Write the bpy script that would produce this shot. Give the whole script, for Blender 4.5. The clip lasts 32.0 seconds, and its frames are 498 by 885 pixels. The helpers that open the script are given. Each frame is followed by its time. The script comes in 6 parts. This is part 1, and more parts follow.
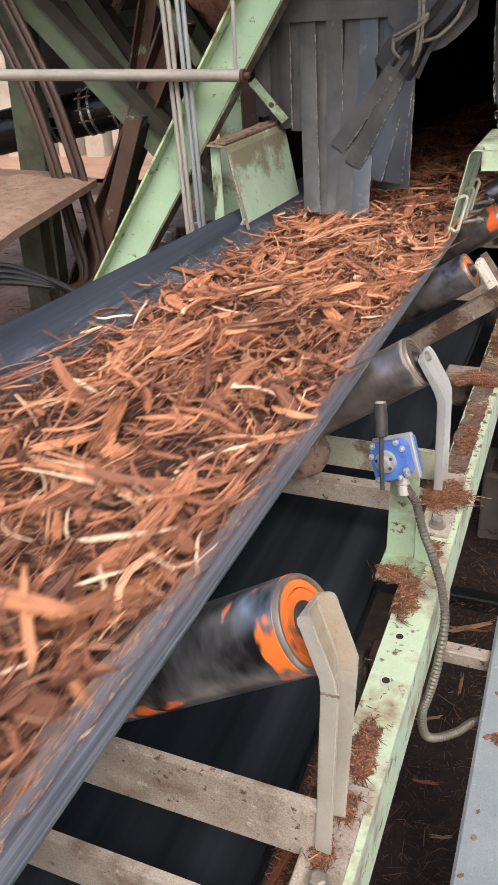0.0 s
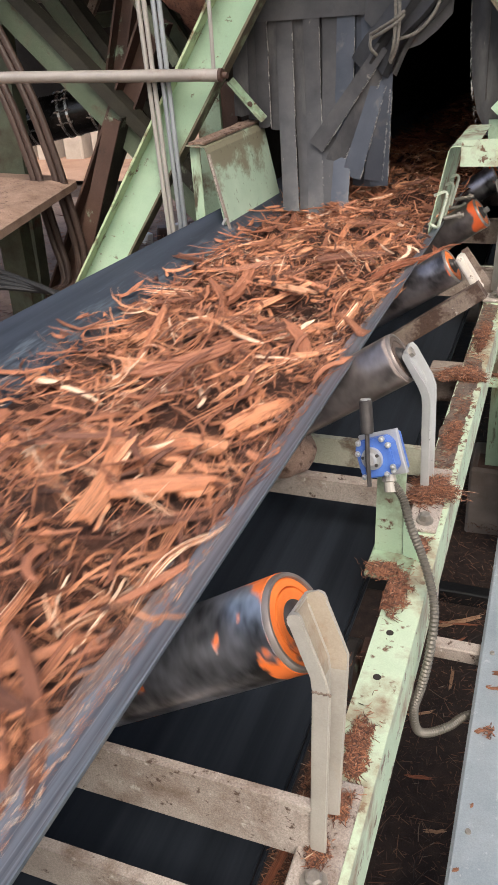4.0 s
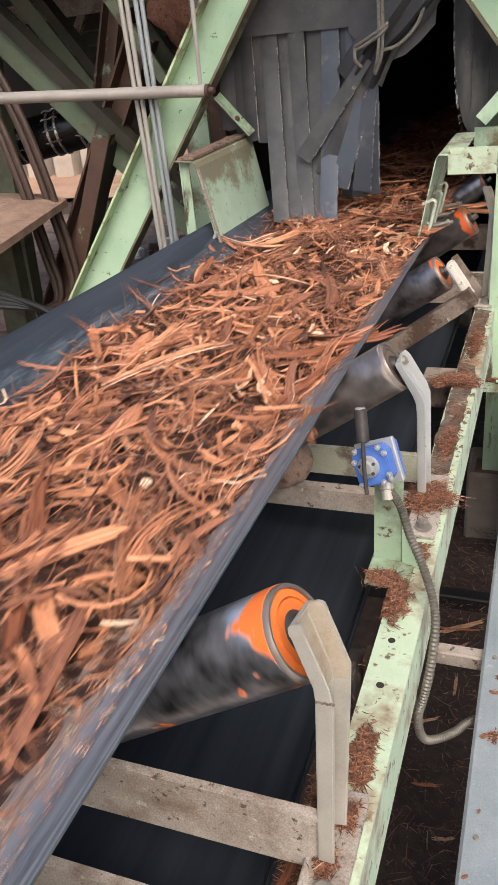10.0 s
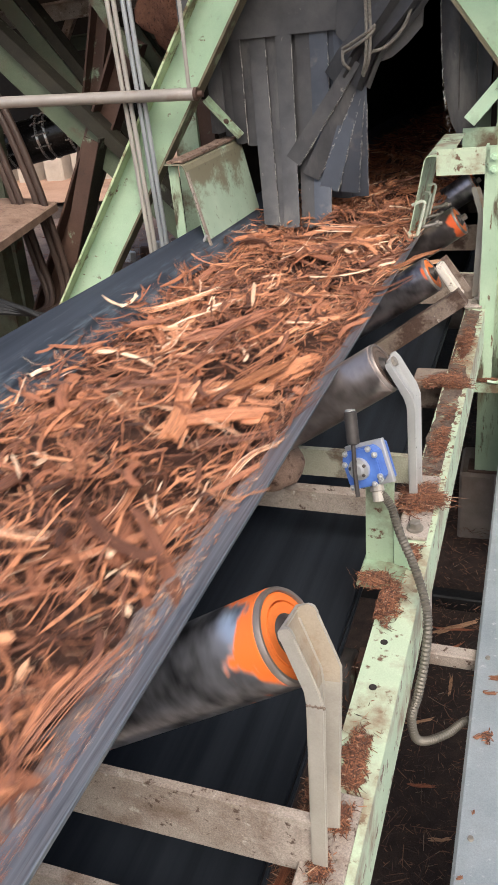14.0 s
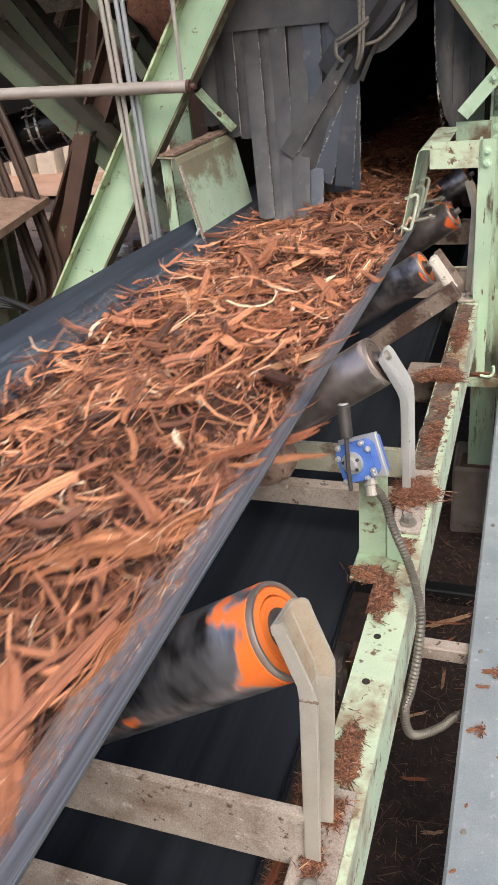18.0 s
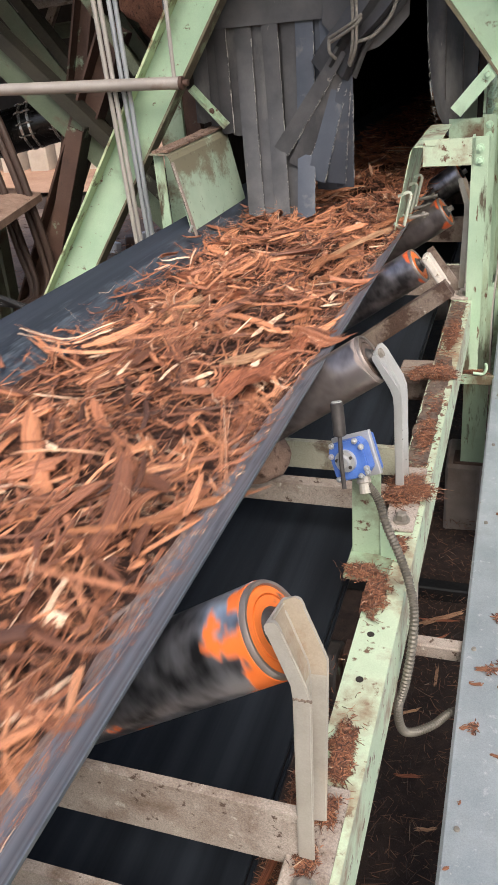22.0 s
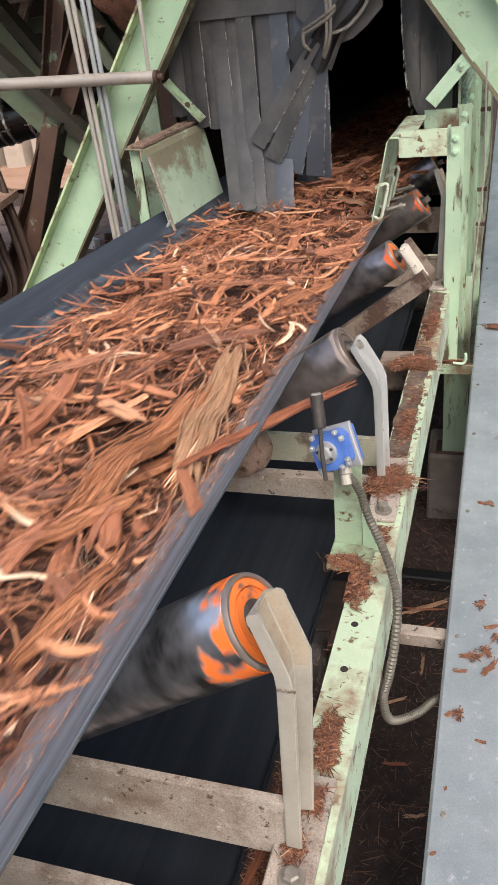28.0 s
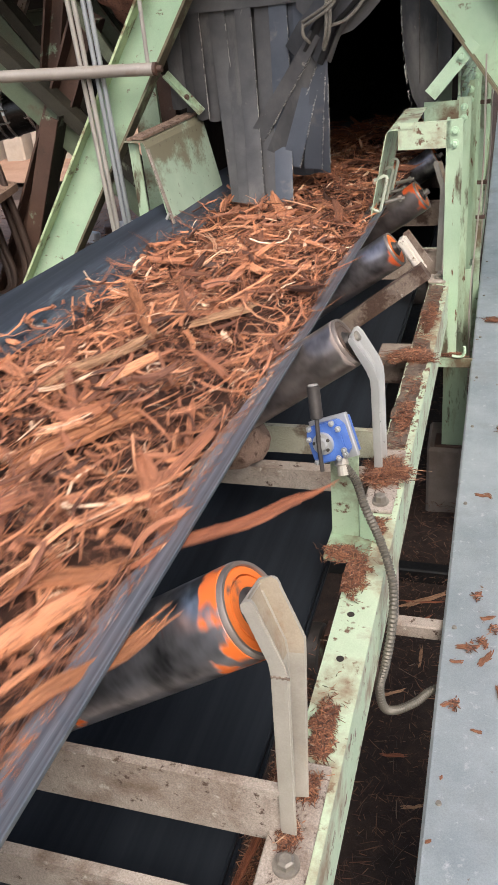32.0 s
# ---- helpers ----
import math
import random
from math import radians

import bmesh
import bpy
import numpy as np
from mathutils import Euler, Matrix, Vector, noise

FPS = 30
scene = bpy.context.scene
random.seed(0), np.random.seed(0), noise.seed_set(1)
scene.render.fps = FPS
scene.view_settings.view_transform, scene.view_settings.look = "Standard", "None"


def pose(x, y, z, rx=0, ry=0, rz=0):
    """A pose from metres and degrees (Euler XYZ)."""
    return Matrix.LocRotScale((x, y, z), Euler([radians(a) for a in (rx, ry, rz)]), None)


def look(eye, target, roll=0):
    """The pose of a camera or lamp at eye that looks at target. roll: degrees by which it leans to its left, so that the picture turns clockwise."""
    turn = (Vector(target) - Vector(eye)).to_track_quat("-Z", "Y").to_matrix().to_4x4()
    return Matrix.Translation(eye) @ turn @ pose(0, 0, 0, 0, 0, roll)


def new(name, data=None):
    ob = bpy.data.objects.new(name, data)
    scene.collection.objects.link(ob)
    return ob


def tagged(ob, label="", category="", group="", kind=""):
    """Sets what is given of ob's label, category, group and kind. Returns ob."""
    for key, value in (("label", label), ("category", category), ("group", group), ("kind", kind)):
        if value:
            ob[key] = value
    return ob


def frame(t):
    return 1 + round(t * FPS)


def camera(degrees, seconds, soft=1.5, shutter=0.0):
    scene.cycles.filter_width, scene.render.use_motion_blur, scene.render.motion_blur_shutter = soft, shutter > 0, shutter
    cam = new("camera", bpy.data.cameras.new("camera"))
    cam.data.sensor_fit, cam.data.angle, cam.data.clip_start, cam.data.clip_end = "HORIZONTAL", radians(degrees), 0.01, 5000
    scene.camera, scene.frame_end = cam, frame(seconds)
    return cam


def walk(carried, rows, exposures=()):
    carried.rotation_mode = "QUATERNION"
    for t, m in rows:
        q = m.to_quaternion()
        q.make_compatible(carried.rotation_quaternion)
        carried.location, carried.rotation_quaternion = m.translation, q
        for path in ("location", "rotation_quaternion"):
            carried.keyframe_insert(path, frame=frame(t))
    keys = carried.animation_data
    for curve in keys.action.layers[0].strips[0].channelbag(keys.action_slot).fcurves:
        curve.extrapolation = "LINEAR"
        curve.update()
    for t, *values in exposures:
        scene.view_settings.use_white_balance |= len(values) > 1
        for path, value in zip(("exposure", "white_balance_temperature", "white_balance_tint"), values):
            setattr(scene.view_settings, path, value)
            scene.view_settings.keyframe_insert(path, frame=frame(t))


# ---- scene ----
cam = camera(35.3, 32.0, soft=0.75, shutter=0.45)
PATH = [
    (0, (0.179, -0.536, 0.852), (-0.532, 1.069, -0.108), -3.7),
    (0.5, (0.175, -0.534, 0.851), (-0.539, 1.069, -0.108), -3.6),
    (1, (0.175, -0.535, 0.85), (-0.538, 1.068, -0.109), -3.8),
    (1.5, (0.176, -0.535, 0.851), (-0.531, 1.072, -0.107), -4.1),
    (2, (0.179, -0.534, 0.85), (-0.521, 1.076, -0.109), -4.1),
    (2.5, (0.178, -0.532, 0.849), (-0.515, 1.079, -0.112), -4.0),
    (3, (0.175, -0.531, 0.851), (-0.514, 1.08, -0.114), -4.0),
    (3.5, (0.176, -0.532, 0.85), (-0.507, 1.082, -0.114), -4.2),
    (5.5, (0.184, -0.535, 0.852), (-0.491, 1.087, -0.102), -4.9),
    (6, (0.184, -0.533, 0.855), (-0.494, 1.091, -0.095), -5.0),
    (6.5, (0.185, -0.528, 0.851), (-0.5, 1.094, -0.097), -5.2),
    (7, (0.19, -0.531, 0.855), (-0.498, 1.093, -0.089), -5.6),
    (7.5, (0.191, -0.533, 0.853), (-0.496, 1.097, -0.081), -5.8),
    (8, (0.189, -0.533, 0.853), (-0.491, 1.1, -0.081), -5.7),
    (8.5, (0.186, -0.531, 0.854), (-0.484, 1.105, -0.081), -5.7),
    (9, (0.181, -0.531, 0.852), (-0.485, 1.105, -0.086), -5.5),
    (9.5, (0.18, -0.534, 0.853), (-0.487, 1.101, -0.085), -5.6),
    (10, (0.181, -0.537, 0.854), (-0.493, 1.096, -0.084), -5.9),
    (10.5, (0.185, -0.537, 0.854), (-0.488, 1.096, -0.084), -6.0),
    (11, (0.188, -0.535, 0.854), (-0.483, 1.101, -0.081), -6.0),
    (11.5, (0.186, -0.533, 0.853), (-0.487, 1.102, -0.082), -6.0),
    (12, (0.185, -0.532, 0.853), (-0.487, 1.102, -0.085), -6.0),
    (12.5, (0.182, -0.532, 0.853), (-0.487, 1.102, -0.085), -6.0),
    (13, (0.18, -0.532, 0.853), (-0.488, 1.104, -0.085), -5.9),
    (13.5, (0.181, -0.532, 0.854), (-0.483, 1.106, -0.083), -6.1),
    (14, (0.186, -0.533, 0.854), (-0.474, 1.107, -0.08), -6.3),
    (14.5, (0.189, -0.532, 0.855), (-0.466, 1.11, -0.08), -6.3),
    (16.5, (0.183, -0.53, 0.851), (-0.466, 1.104, -0.104), -6.0),
    (17, (0.183, -0.528, 0.85), (-0.463, 1.107, -0.105), -6.0),
    (17.5, (0.182, -0.528, 0.851), (-0.463, 1.11, -0.099), -6.0),
    (18, (0.185, -0.529, 0.851), (-0.458, 1.11, -0.097), -6.1),
    (18.5, (0.185, -0.529, 0.85), (-0.458, 1.111, -0.097), -6.1),
    (19, (0.186, -0.529, 0.851), (-0.46, 1.111, -0.095), -6.0),
    (19.5, (0.188, -0.529, 0.852), (-0.455, 1.113, -0.092), -6.0),
    (20, (0.19, -0.53, 0.852), (-0.454, 1.112, -0.091), -6.0),
    (20.5, (0.189, -0.529, 0.851), (-0.454, 1.111, -0.097), -6.0),
    (21, (0.19, -0.527, 0.852), (-0.448, 1.114, -0.098), -6.2),
    (21.5, (0.188, -0.527, 0.851), (-0.443, 1.116, -0.099), -6.1),
    (22, (0.184, -0.526, 0.85), (-0.442, 1.115, -0.105), -5.9),
    (22.5, (0.183, -0.525, 0.849), (-0.441, 1.117, -0.107), -6.0),
    (23, (0.185, -0.527, 0.851), (-0.438, 1.117, -0.104), -6.0),
    (23.5, (0.191, -0.529, 0.851), (-0.432, 1.113, -0.106), -6.4),
    (24, (0.192, -0.532, 0.852), (-0.431, 1.11, -0.107), -6.7),
    (24.5, (0.192, -0.53, 0.851), (-0.428, 1.113, -0.105), -6.6),
    (25, (0.192, -0.529, 0.852), (-0.426, 1.114, -0.106), -6.7),
    (25.5, (0.192, -0.527, 0.85), (-0.422, 1.117, -0.109), -6.7),
    (27.5, (0.192, -0.527, 0.85), (-0.401, 1.12, -0.117), -6.5),
    (28, (0.19, -0.527, 0.85), (-0.397, 1.119, -0.122), -6.5),
    (28.5, (0.192, -0.528, 0.849), (-0.387, 1.116, -0.132), -6.6),
    (29, (0.192, -0.527, 0.848), (-0.381, 1.117, -0.137), -6.7),
    (29.5, (0.188, -0.525, 0.849), (-0.378, 1.121, -0.137), -6.5),
    (30, (0.184, -0.523, 0.848), (-0.376, 1.125, -0.138), -6.1),
    (30.5, (0.186, -0.524, 0.847), (-0.379, 1.121, -0.139), -6.1),
    (31, (0.188, -0.525, 0.848), (-0.386, 1.119, -0.136), -6.2),
    (31.5, (0.192, -0.527, 0.848), (-0.387, 1.118, -0.131), -6.5),
    (32, (0.197, -0.531, 0.846), (-0.391, 1.108, -0.138), -6.5),
]
walk(cam, [(t, look(eye, target, roll)) for t, eye, target, roll in PATH])

# ---- light ----
world = bpy.data.worlds.new("sky")
scene.world = world
world.use_nodes = True
wn = world.node_tree.nodes
sky = wn.new("ShaderNodeTexSky")
sky.sky_type, sky.sun_disc = "NISHITA", False
sky.sun_elevation, sky.sun_rotation = radians(50), radians(150)
sky.dust_density, sky.air_density = 6.0, 1.0
wn["Background"].inputs["Strength"].default_value = 0.14
world.node_tree.links.new(sky.outputs["Color"], wn["Background"].inputs["Color"])
sun = new("sun", bpy.data.lights.new("sun", "SUN"))
sun.data.energy, sun.data.angle, sun.data.color = 1.42, radians(38), (1.0, 0.965, 0.935)
sun.matrix_basis = look((0, 0, 0), (-math.sin(radians(150)) * math.cos(radians(50)), -math.cos(radians(150)) * math.cos(radians(50)), -math.sin(radians(50))))
scene.view_settings.exposure = 0.58


# ---- materials ----
def nodes_of(name):
    m = bpy.data.materials.new(name)
    m.use_nodes = True
    nt = m.node_tree
    return m, nt, nt.nodes["Principled BSDF"]


def ramp(nt, fac, stops):
    r = nt.nodes.new("ShaderNodeValToRGB")
    while len(r.color_ramp.elements) < len(stops):
        r.color_ramp.elements.new(0.5)
    for e, (p, c) in zip(r.color_ramp.elements, stops):
        e.position, e.color = p, (*c, 1)
    nt.links.new(fac, r.inputs["Fac"])
    return r.outputs["Color"]


def tex(nt, coord, scale, detail=5.0, rough=0.6, stretch=(1, 1, 1)):
    mp = nt.nodes.new("ShaderNodeMapping")
    mp.inputs["Scale"].default_value = stretch
    nt.links.new(coord, mp.inputs["Vector"])
    n = nt.nodes.new("ShaderNodeTexNoise")
    n.inputs["Scale"].default_value, n.inputs["Detail"].default_value, n.inputs["Roughness"].default_value = scale, detail, rough
    nt.links.new(mp.outputs["Vector"], n.inputs["Vector"])
    return n.outputs["Fac"]


def mixc(nt, fac, a, b):
    m = nt.nodes.new("ShaderNodeMix")
    m.data_type = "RGBA"
    nt.links.new(fac, m.inputs[0])
    for v, k in ((a, 6), (b, 7)):
        if isinstance(v, tuple):
            m.inputs[k].default_value = (*v, 1)
        else:
            nt.links.new(v, m.inputs[k])
    return m.outputs[2]


def remap(nt, v, a, b, c=0.0, d=1.0):
    m = nt.nodes.new("ShaderNodeMapRange")
    for k, x in zip((1, 2, 3, 4), (a, b, c, d)):
        m.inputs[k].default_value = x
    nt.links.new(v, m.inputs[0])
    return m.outputs[0]


def coords(nt):
    """Object coordinates, shifted for each object by its random number."""
    tc, oi = nt.nodes.new("ShaderNodeTexCoord"), nt.nodes.new("ShaderNodeObjectInfo")
    s = nt.nodes.new("ShaderNodeVectorMath")
    s.operation = "SCALE"
    s.inputs[0].default_value = (7, 13, 5)
    nt.links.new(oi.outputs["Random"], s.inputs["Scale"])
    a = nt.nodes.new("ShaderNodeVectorMath")
    nt.links.new(tc.outputs["Object"], a.inputs[0])
    nt.links.new(s.outputs[0], a.inputs[1])
    return a.outputs[0]


def surf(name, c1, c2, scale=12, rough=0.6, metal=0.0, bump=0.15, wear=None, fleck=None, stretch=(1, 1, 1), dust=None, vary=0.0, run=(1, 1, 1), speck=0.10):
    """Two-tone surface with grain; wear = (colour, threshold, scale, sharpness); fleck the same, finer."""
    m, nt, b = nodes_of(name)
    co = coords(nt)
    col = ramp(nt, tex(nt, co, scale, stretch=stretch), ((0.3, c1), (0.7, c2)))
    fine = tex(nt, co, scale * 14, 3)
    rf = remap(nt, fine, 0.2, 0.8, rough - 0.12, rough + 0.12)
    for w in (wear, fleck, dust):
        if w:
            c, thr, sc, sharp = w
            f = remap(nt, tex(nt, co, sc, 8, 0.65, run), thr, thr + sharp)
            col = mixc(nt, f, col, c)
    if speck:
        sp = nt.nodes.new("ShaderNodeHueSaturation")
        nt.links.new(remap(nt, tex(nt, co, 420, 4, 0.7), 0.3, 0.7, 1 - speck, 1 + speck), sp.inputs["Value"])
        nt.links.new(col, sp.inputs["Color"])
        col = sp.outputs["Color"]
    if vary:
        oi = nt.nodes.new("ShaderNodeObjectInfo")
        hsv = nt.nodes.new("ShaderNodeHueSaturation")
        nt.links.new(remap(nt, oi.outputs["Random"], 0, 1, 1 - vary, 1 + vary), hsv.inputs["Value"])
        nt.links.new(col, hsv.inputs["Color"])
        col = hsv.outputs["Color"]
    nt.links.new(col, b.inputs["Base Color"])
    nt.links.new(rf, b.inputs["Roughness"])
    b.inputs["Metallic"].default_value = metal
    if bump:
        bp = nt.nodes.new("ShaderNodeBump")
        bp.inputs["Strength"].default_value, bp.inputs["Distance"].default_value = bump, 0.004
        nt.links.new(fine, bp.inputs["Height"])
        nt.links.new(bp.outputs[0], b.inputs["Normal"])
    return m


WORN = (0.125, 0.062, 0.034)


def bark_mat(name, lift=1.0, toned=False):
    """Shredded bark: every piece takes its own tone from dark red-brown to pale tan, streaked along its grain."""
    m, nt, b = nodes_of(name)
    geo = nt.nodes.new("ShaderNodeNewGeometry")
    at = nt.nodes.new("ShaderNodeAttribute")
    at.attribute_name = "grain"
    rnd = geo.outputs["Random Per Island"]
    off = nt.nodes.new("ShaderNodeVectorMath")
    off.operation = "SCALE"
    off.inputs[0].default_value = (3, 5, 40)
    nt.links.new(rnd, off.inputs["Scale"])
    add = nt.nodes.new("ShaderNodeVectorMath")
    nt.links.new(at.outputs["Vector"], add.inputs[0])
    nt.links.new(off.outputs[0], add.inputs[1])
    if toned:
        sep = nt.nodes.new("ShaderNodeSeparateXYZ")
        nt.links.new(at.outputs["Vector"], sep.inputs[0])
        mix = nt.nodes.new("ShaderNodeMath")
        nt.links.new(sep.outputs["Z"], mix.inputs[0])
        nt.links.new(remap(nt, rnd, 0, 1, -0.14, 0.14), mix.inputs[1])
        rnd = mix.outputs[0]
    k = lift
    tone = ramp(nt, rnd, ((0.0, (0.026 * k, 0.0115 * k, 0.008 * k)), (0.22, (0.075 * k, 0.031 * k, 0.019 * k)), (0.52, (0.165 * k, 0.066 * k, 0.036 * k)),
                          (0.80, (0.27 * k, 0.115 * k, 0.058 * k)), (0.96, (0.32 * k, 0.155 * k, 0.084 * k)), (1.0, (0.42 * k, 0.31 * k, 0.22 * k))))
    line = tex(nt, add.outputs[0], 1.0, 5, 0.7, (26, 760, 1))
    col = mixc(nt, remap(nt, line, 0.50, 0.64, 0.0, 0.75), tone, (0.042 * k, 0.017 * k, 0.011 * k))
    col = mixc(nt, remap(nt, line, 0.44, 0.32, 0.0, 0.32), col, (0.36 * k, 0.165 * k, 0.092 * k))
    nt.links.new(col, b.inputs["Base Color"])
    b.inputs["Roughness"].default_value = 0.6
    b.inputs["Specular IOR Level"].default_value = 0.5
    bp = nt.nodes.new("ShaderNodeBump")
    bp.inputs["Strength"].default_value, bp.inputs["Distance"].default_value = 0.7, 0.002
    bp.invert = True
    nt.links.new(line, bp.inputs["Height"])
    nt.links.new(bp.outputs[0], b.inputs["Normal"])
    return m


RUST, GRIME = (0.10, 0.045, 0.025), (0.055, 0.042, 0.025)
M_MINT = surf("mint_paint", (0.39, 0.57, 0.395), (0.50, 0.67, 0.485), 5, 0.45, bump=0.06, wear=((0.13, 0.06, 0.032), 0.62, 14, 0.05), fleck=((0.15, 0.13, 0.075), 0.55, 4.5, 0.28), dust=((0.20, 0.12, 0.07), 0.64, 45, 0.06))
M_STRINGER = surf("worn_mint_paint", (0.43, 0.545, 0.385), (0.55, 0.645, 0.48), 9, 0.5, bump=0.1, wear=((0.14, 0.075, 0.045), 0.57, 34, 0.05), fleck=((0.27, 0.20, 0.13), 0.49, 9, 0.16))
M_OLDGREEN = surf("weathered_green_paint", (0.075, 0.090, 0.058), (0.145, 0.168, 0.112), 5, 0.6, bump=0.15, wear=(RUST, 0.58, 6, 0.1), fleck=(GRIME, 0.50, 3, 0.2), speck=0.35)
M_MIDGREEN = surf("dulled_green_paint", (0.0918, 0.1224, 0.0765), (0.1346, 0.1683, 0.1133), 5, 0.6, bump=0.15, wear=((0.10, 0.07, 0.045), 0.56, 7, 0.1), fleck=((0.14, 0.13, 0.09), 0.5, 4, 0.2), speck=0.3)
M_MOSS = surf("grimy_green_paint", (0.30, 0.42, 0.29), (0.42, 0.53, 0.38), 5, 0.6, bump=0.15, wear=((0.13, 0.095, 0.055), 0.47, 4.5, 0.12), fleck=(RUST, 0.62, 30, 0.05))
M_RUSTY = surf("rusty_brown_steel", (0.0702, 0.0390, 0.0289), (0.1170, 0.0671, 0.0484), 7, 0.6, bump=0.15, wear=((0.28, 0.39, 0.28), 0.625, 5, 0.06), fleck=((0.05, 0.03, 0.022), 0.6, 18, 0.1), speck=0.25)
M_RIM = surf("bare_steel_rim", (0.20, 0.165, 0.145), (0.36, 0.31, 0.28), 20, 0.42, 0.6, bump=0.05)
M_POST = surf("streaked_mint_paint", (0.31, 0.44, 0.30), (0.43, 0.56, 0.40), 5, 0.5, bump=0.12, wear=((0.085, 0.068, 0.042), 0.585, 9, 0.07), fleck=((0.17, 0.135, 0.07), 0.50, 5, 0.2), dust=((0.12, 0.055, 0.028), 0.61, 24, 0.04), run=(1.6, 1.6, 0.35))
M_EDGE = surf("rust_edged_mint_paint", (0.46, 0.58, 0.34), (0.58, 0.68, 0.42), 5, 0.5, bump=0.1, wear=((0.13, 0.065, 0.035), 0.52, 8, 0.10), fleck=((0.16, 0.12, 0.06), 0.54, 4, 0.2))
M_GALV = surf("galvanised_sheet", (0.32, 0.37, 0.405), (0.47, 0.52, 0.555), 7, 0.45, 0.45, bump=0.06, wear=((0.32, 0.345, 0.36), 0.53, 4, 0.16), fleck=((0.22, 0.13, 0.08), 0.68, 26, 0.03), dust=((0.62, 0.64, 0.66), 0.60, 60, 0.12), speck=0.12)
M_PIPE = surf("dull_steel_pipe", (0.34, 0.305, 0.27), (0.48, 0.435, 0.39), 6, 0.42, 0.3, bump=0.04, wear=((0.30, 0.20, 0.145), 0.55, 5, 0.2))
M_CONDUIT = surf("grey_conduit", (0.39, 0.365, 0.33), (0.52, 0.49, 0.45), 5, 0.42, 0.25, bump=0.03, wear=((0.30, 0.24, 0.19), 0.6, 6, 0.15))
M_CONDUIT_B = surf("bluish_grey_conduit", (0.32, 0.345, 0.365), (0.44, 0.465, 0.485), 5, 0.4, 0.35, bump=0.03, wear=((0.30, 0.25, 0.20), 0.62, 6, 0.15))
M_BRACKET = surf("dusty_grey_steel", (0.31, 0.285, 0.245), (0.45, 0.425, 0.375), 11, 0.42, 0.15, bump=0.06, wear=((0.40, 0.28, 0.17), 0.55, 8, 0.25), fleck=((0.17, 0.125, 0.09), 0.68, 34, 0.06), speck=0.08, run=(1, 1, 0.3))
# tan stain, darkened as well for the shading inside the bracket
M_STAIN_SHADE = surf("tan_stained_shaded_steel", (0.3060, 0.2565, 0.1935), (0.4230, 0.3600, 0.2790), 14, 0.6, bump=0.15, wear=((0.24, 0.13, 0.07), 0.54, 12, 0.15))
# brown of grime and of the shadow on the leg's lower flange
M_FLANGEBROWN = surf("grimed_shaded_flange", (0.105, 0.088, 0.055), (0.20, 0.175, 0.11), 9, 0.7, bump=0.3, wear=((0.30, 0.37, 0.23), 0.56, 7, 0.10), speck=0.3)
M_PIPEBROWN = surf("brown_hydraulic_pipe", (0.0442, 0.0267, 0.0202), (0.0748, 0.0455, 0.0345), 9, 0.55, bump=0.15)
M_BRACKET_W = surf("pale_grey_steel", (0.42, 0.43, 0.43), (0.56, 0.56, 0.55), 9, 0.36, 0.5, bump=0.04, wear=((0.34, 0.25, 0.17), 0.62, 12, 0.08), speck=0.05)
M_CREAM = surf("chipped_cream_paint", (0.55, 0.50, 0.43), (0.68, 0.63, 0.55), 20, 0.55, bump=0.1, wear=((0.16, 0.10, 0.065), 0.60, 40, 0.06))
M_ARM = surf("bark_caked_steel", (0.15, 0.108, 0.083), (0.30, 0.25, 0.205), 12, 0.85, bump=0.6, wear=((0.062, 0.034, 0.023), 0.50, 6, 0.07), fleck=((0.40, 0.36, 0.31), 0.66, 30, 0.05), speck=0.3)
M_BEAM = surf("dust_caked_steel", (0.25, 0.205, 0.172), (0.43, 0.38, 0.335), 6, 0.8, bump=0.5, wear=((0.14, 0.09, 0.062), 0.50, 9, 0.18), fleck=((0.48, 0.44, 0.39), 0.61, 48, 0.07), dust=((0.085, 0.055, 0.04), 0.60, 50, 0.05), speck=0.35)
M_WEATHER = surf("weathered_pale_paint", (0.36, 0.37, 0.27), (0.50, 0.49, 0.39), 8, 0.7, bump=0.3, wear=((0.12, 0.085, 0.06), 0.54, 10, 0.1), fleck=((0.26, 0.19, 0.13), 0.52, 5, 0.2), speck=0.3)


